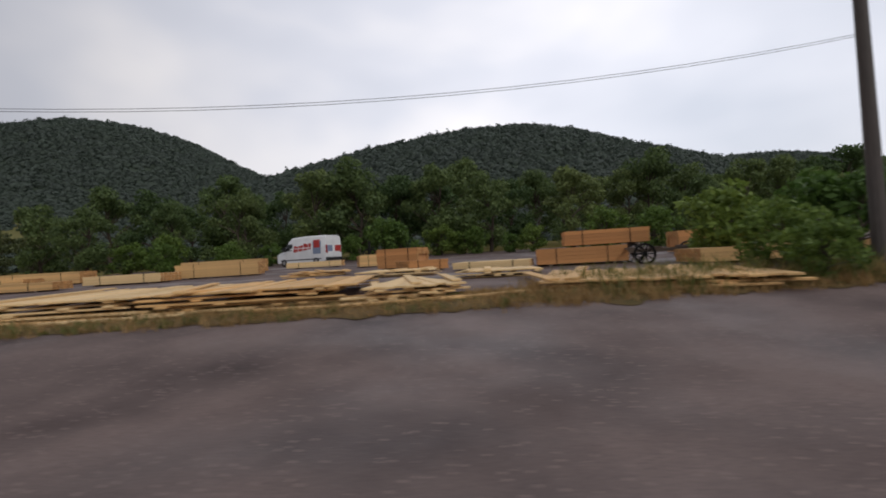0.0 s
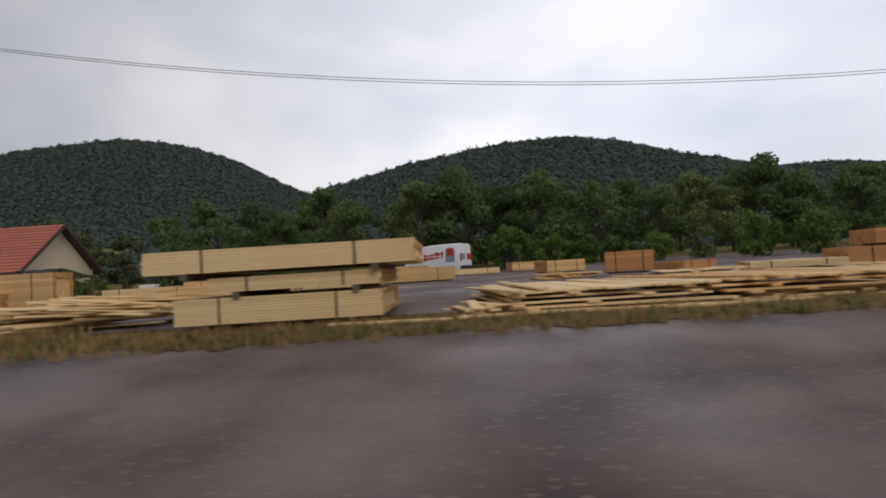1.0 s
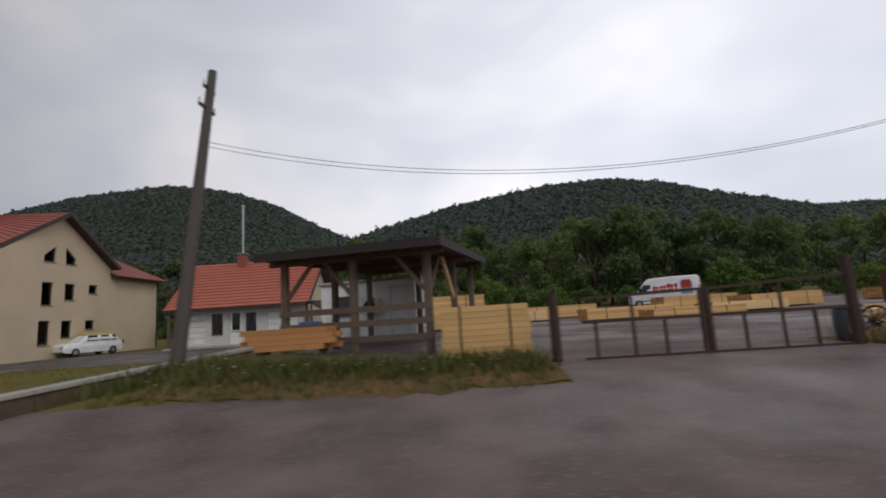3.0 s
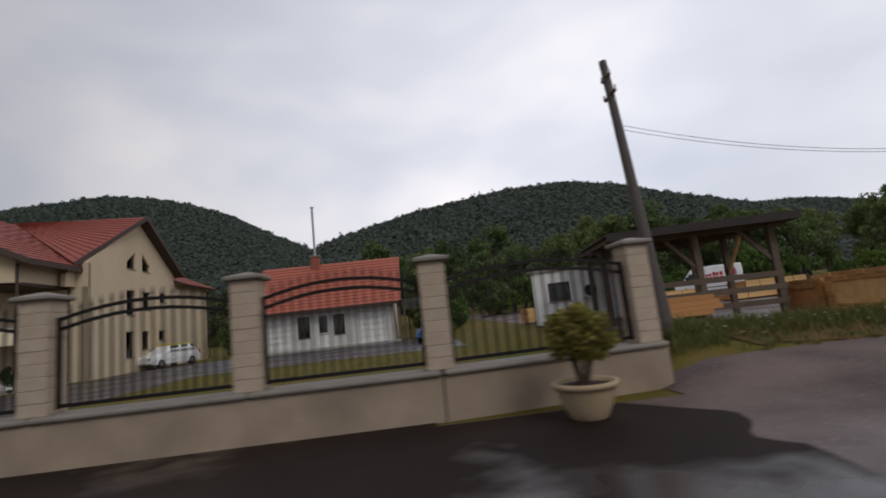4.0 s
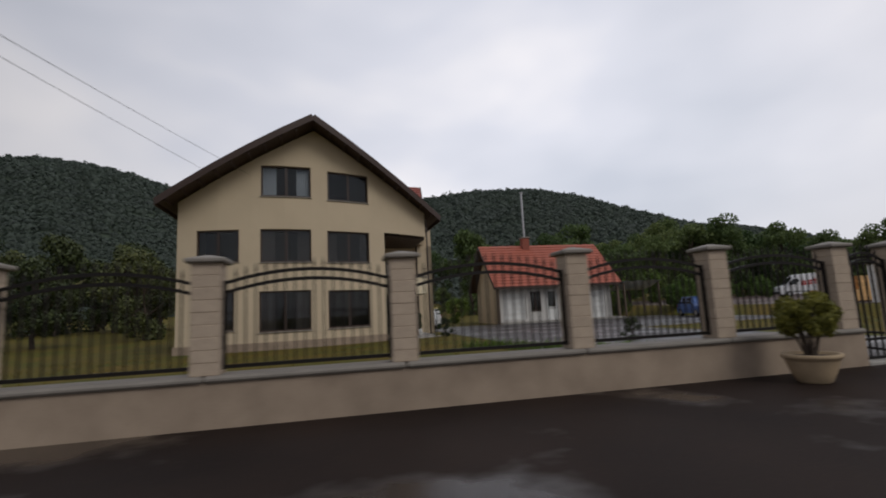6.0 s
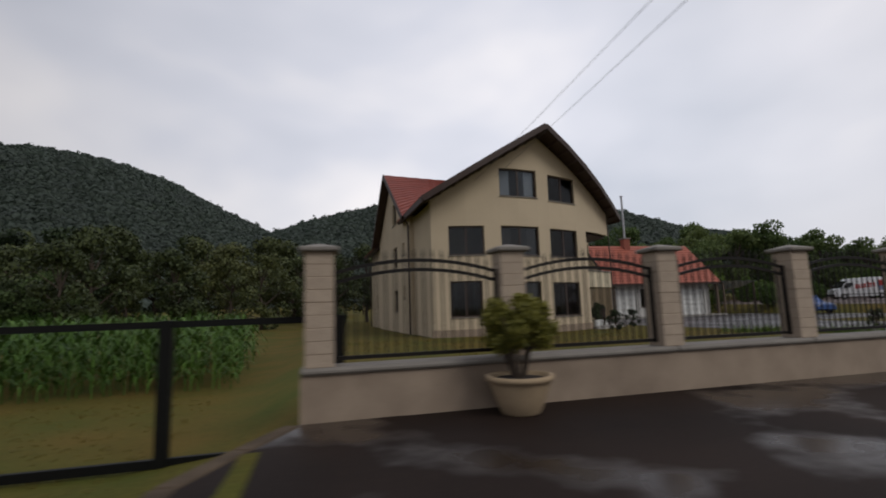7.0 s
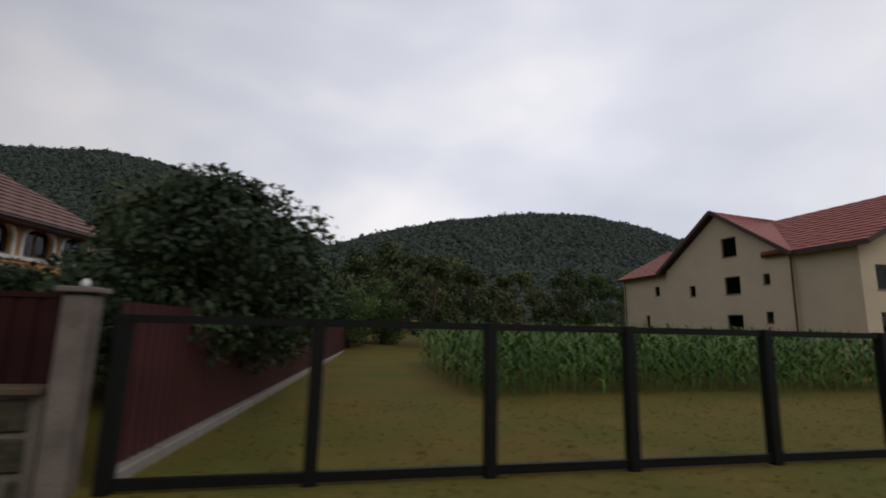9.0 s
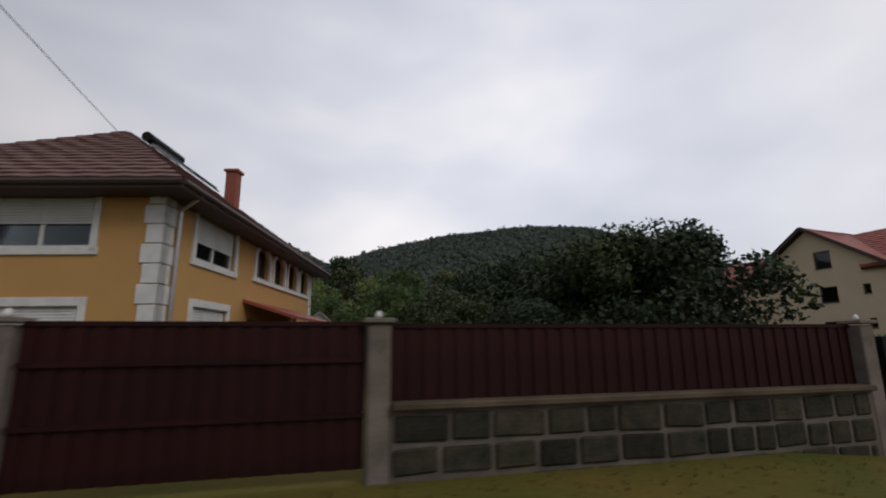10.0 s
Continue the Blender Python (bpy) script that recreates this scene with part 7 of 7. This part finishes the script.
dark_tree = [tree_kind("walnut_tree", 90, 10.0, 4.0, 6000, M_LEAF_DARK, "broad dark walnut tree beyond the maize", 0.38, 0.1, "trees beyond the maize")]
scatter(dark_tree, [(-44.8, 65, 1.12), (-51.5, 66, 1.15)], rng_t)
house_bush = tree_kind("clipped_bush", 77, 1.3, 0.5, 1500, M_LEAF_DARK, "small clipped conifer bush by the house", 0.09, 0.0, "bushes by the house")
scatter([house_bush], [(-1.3, 19.2, 0.8), (1.3, 21.5, 0.7), (5.5, 12.8, 0.6)], rng_t)


# ---- wooded hills ----
def forest():
    """Crowns on the hills: a small core each, wrapped in loose sprays of leaves."""
    rng = np.random.default_rng(5)
    ico = bmesh.new()
    bmesh.ops.create_icosphere(ico, subdivisions=1, radius=1.0)
    ico.verts.ensure_lookup_table()
    bv = np.array([v.co[:] for v in ico.verts])
    bf = np.array([[v.index for v in f.verts] for f in ico.faces])
    ico.free()
    n = 37000
    x = rng.uniform(-520, 640, n * 6)
    y = 95 + 430 * rng.random(n * 6) ** 1.1
    hgt = land(x, y)
    ridge = np.where(x < -40, 425, 345) + np.where(x > 260, 190, 0)
    keep = np.where((hgt > 3.0) & (y < ridge) & (x > -1.08 * y - 30) & (x < 75 + 1.15 * y) & ~((x < -75) & (x > -190) & (y > 186) & (y < 205)))[0][:n]
    x, y, hgt = x[keep], y[keep], hgt[keep]
    n = len(x)
    rad = rng.uniform(1.4, 3.0, n) * (0.72 + y / 800)
    tall = rad * np.where(rng.random(n) < 0.06, rng.uniform(1.3, 1.8, n), rng.uniform(0.75, 1.25, n))
    size = np.stack([rad, rad, tall], -1)
    mid = np.stack([x, y, hgt + tall * 0.05], -1)
    core = bv[None] * size[:, None] * 0.86 + mid[:, None]
    sprays = 24
    d = rng.normal(size=(n, sprays, 3))
    d[:, :, 2] = np.abs(d[:, :, 2]) * 1.1 - 0.35
    d /= np.linalg.norm(d, axis=2, keepdims=True)
    c = mid[:, None] + d * size[:, None] * rng.uniform(0.78, 1.06, (n, sprays, 1))
    flat = d + 0.28 * rng.normal(size=d.shape) + np.array([0, 0, 0.4])
    a = np.cross(flat, rng.normal(size=d.shape))
    a /= np.linalg.norm(a, axis=2, keepdims=True)
    b = np.cross(flat, a)
    b /= np.linalg.norm(b, axis=2, keepdims=True)
    s = (rad * 0.40)[:, None, None] * rng.uniform(0.7, 1.2, (n, sprays, 1))
    tri = np.stack([c + a * s, c - a * s * 0.5 + b * s * 0.8, c - a * s * 0.5 - b * s * 0.8], 2)
    v = np.concatenate([core.reshape(-1, 3), tri.reshape(-1, 3)])
    f = np.concatenate([(bf[None] + (np.arange(n) * len(bv))[:, None, None]).reshape(-1, 3), np.arange(n * sprays * 3).reshape(-1, 3) + n * len(bv)])
    tagged(new("forest", from_arrays("forest", v, f, M_FOREST)), "dense mixed forest covering the hills, its green paled and blued for haze", "forest", kind="stuff")


forest()


# ---- maize, grass and weeds ----
def blades(name, label, category, mat, spots, rng, count, height, width, lean=0.35, lift=0.0):
    """Tufts of bent blades, each a strip of two quads."""
    vs, fs = [], []
    n = len(spots)
    for (x, y, s) in spots:
        z = g(x, y) + lift
        for k in range(count):
            a = rng.random() * 6.283
            h = height * s * (0.6 + 0.6 * rng.random())
            w = width * (0.7 + 0.6 * rng.random())
            ox, oy = x + rng.normal() * 0.09 * s, y + rng.normal() * 0.09 * s
            dx, dy = math.cos(a), math.sin(a)
            l1, l2 = lean * h * 0.25, lean * h
            b = len(vs)
            vs += [(ox - dy * w, oy + dx * w, z), (ox + dy * w, oy - dx * w, z), (ox + dx * l1 + dy * w * 0.8, oy + dy * l1 - dx * w * 0.8, z + h * 0.55), (ox + dx * l1 - dy * w * 0.8, oy + dy * l1 + dx * w * 0.8, z + h * 0.55), (ox + dx * l2 + dy * w * 0.2, oy + dy * l2 - dx * w * 0.2, z + h), (ox + dx * l2 - dy * w * 0.2, oy + dy * l2 + dx * w * 0.2, z + h)]
            fs += [(b, b + 1, b + 2, b + 3), (b + 3, b + 2, b + 4, b + 5)]
    return tagged(new(name, from_arrays(name, vs, fs, mat)), label, category, kind="stuff")


rng_g = np.random.default_rng(9)


def strip(x0, x1, y0, y1, n, s0=0.6, s1=1.2):
    return [(rng_g.uniform(x0, x1), rng_g.uniform(y0, y1), rng_g.uniform(s0, s1)) for _ in range(n)]


blades("dry_grass", "tall dry straw-coloured grass along the yard edge", "grass", M_DRY, strip(40.6, 62, 6.5, 8.3, 1900, 0.3, 1.0) + strip(56, 66, 6.4, 8.6, 900, 0.4, 1.1) + strip(24.2, 29.8, 6.0, 8.4, 420, 0.3, 0.9) + strip(35.2, 41, 6.2, 8.5, 1200, 0.5, 1.8) + strip(57, 66, 6.8, 9.0, 500, 0.8, 1.8), rng_g, 7, 0.17, 0.006, 0.6)
blades("green_weeds", "ragged green weeds at the foot of the pole and fence", "weeds", M_WEED, strip(36.2, 39.2, 6.9, 8.4, 260, 0.6, 1.5) + strip(35.2, 41.5, 6.0, 8.2, 220, 0.3, 0.9) + strip(22.2, 29.9, 6.6, 8.0, 420, 0.4, 1.2) + strip(23.5, 29.9, 5.9, 7.0, 160, 0.2, 0.6) + strip(38, 62, 6.6, 7.5, 300, 0.3, 0.7) + strip(23.4, 24.6, 7.4, 8.6, 60, 0.8, 1.4) + strip(62, 76, 6.2, 8.5, 500, 0.6, 1.4) + strip(36.9, 38.9, 7.3, 8.5, 420, 1.2, 2.4) + strip(24.5, 29.9, 7.0, 7.9, 220, 0.8, 1.6) + strip(58, 70, 6.8, 9.5, 500, 0.9, 2.0), rng_g, 8, 0.22, 0.011, 0.6)
blades("meadow_grass_tufts", "short yellow-green meadow grass tufts", "grass", M_TUFT, strip(-39, -16.2, 1.7, 11.5, 3500, 0.12, 0.32) + strip(-60, -39, 1.7, 5.7, 1300, 0.12, 0.32) + strip(-15, 1.5, 6, 19, 1500, 0.25, 0.5) + strip(10.4, 20, 6, 20, 900, 0.25, 0.6), rng_g, 5, 0.14, 0.007, 1.1)
vs, fs = [], []
for x, y, s in strip(35.4, 38.0, 6.6, 8.1, 300) + strip(35.5, 36.7, 7.4, 8.5, 260) + strip(23, 29.5, 6.5, 7.6, 60):
    z = g(x, y) + 0.12 + 0.2 * rng_g.random()
    b = len(vs)
    r = 0.025
    vs += [(x - r, y, z), (x, y - r, z + 0.01), (x + r, y, z), (x, y + r, z + 0.01)]
    fs.append((b, b + 1, b + 2, b + 3))
tagged(new("weed_blossom", from_arrays("weed_blossom", vs, fs, M_BLOSSOM)), "small white blossoms among the weeds", "flowers", kind="stuff")


def maize():
    rng = np.random.default_rng(21)
    vs, fs = [], []
    for row in range(15):
        yr = 11.9 + row * 0.75
        for x in np.arange(-33.3 + row * 0.03, -16.9 - row * 0.05, 0.23 + 0.02 * row):
            px, py = x + rng.normal() * 0.06, yr + 0.09 * (x + 33) + rng.normal() * 0.09 - (0.06 * (x + 33) if x > -25 else 0)
            z = g(px, py) - 0.02
            h = 1.85 * rng.uniform(0.82, 1.1)
            b = len(vs)
            r = 0.014
            vs += [(px - r, py, z), (px + r, py, z), (px + r * 0.5, py, z + h), (px - r * 0.5, py, z + h)]
            fs.append((b, b + 1, b + 2, b + 3))
            for k in range(9):
                a = rng.random() * 6.283
                zl = z + h * (0.15 + 0.8 * k / 9)
                ln = 0.62 * (1 - 0.35 * abs(k / 9 - 0.5)) * rng.uniform(0.8, 1.2)
                dx, dy = math.cos(a), math.sin(a)
                w = 0.035
                prev = None
                for s, (f, up) in enumerate(((0.0, 0.0), (0.35, 0.24), (0.75, 0.22), (1.0, -0.05))):
                    ww = w * (0.6, 1.0, 0.7, 0.1)[s]
                    c = (px + dx * ln * f, py + dy * ln * f, zl + up * ln * 1.3)
                    b = len(vs)
                    vs += [(c[0] - dy * ww, c[1] + dx * ww, c[2]), (c[0] + dy * ww, c[1] - dx * ww, c[2])]
                    if prev is not None:
                        fs.append((prev, prev + 1, b + 1, b))
                    prev = b
    tagged(new("maize_field", from_arrays("maize_field", vs, fs, M_CORN)), "dense rows of tall green maize", "maize", kind="stuff")


maize()
bed = [(4.2 - 0.4 * k / 3 + rng_g.uniform(-0.9, -0.1), 8.2 + 0.8 * k / 3 + rng_g.uniform(-0.3, 0.3), rng_g.uniform(0.6, 1.6)) for k in range(24) for _ in range(6)]
blades("flower_bed_plants", "low leafy green plants in the flower bed", "plants", M_LEAF_BRIGHT, bed, rng_g, 9, 0.2, 0.014, 0.8)
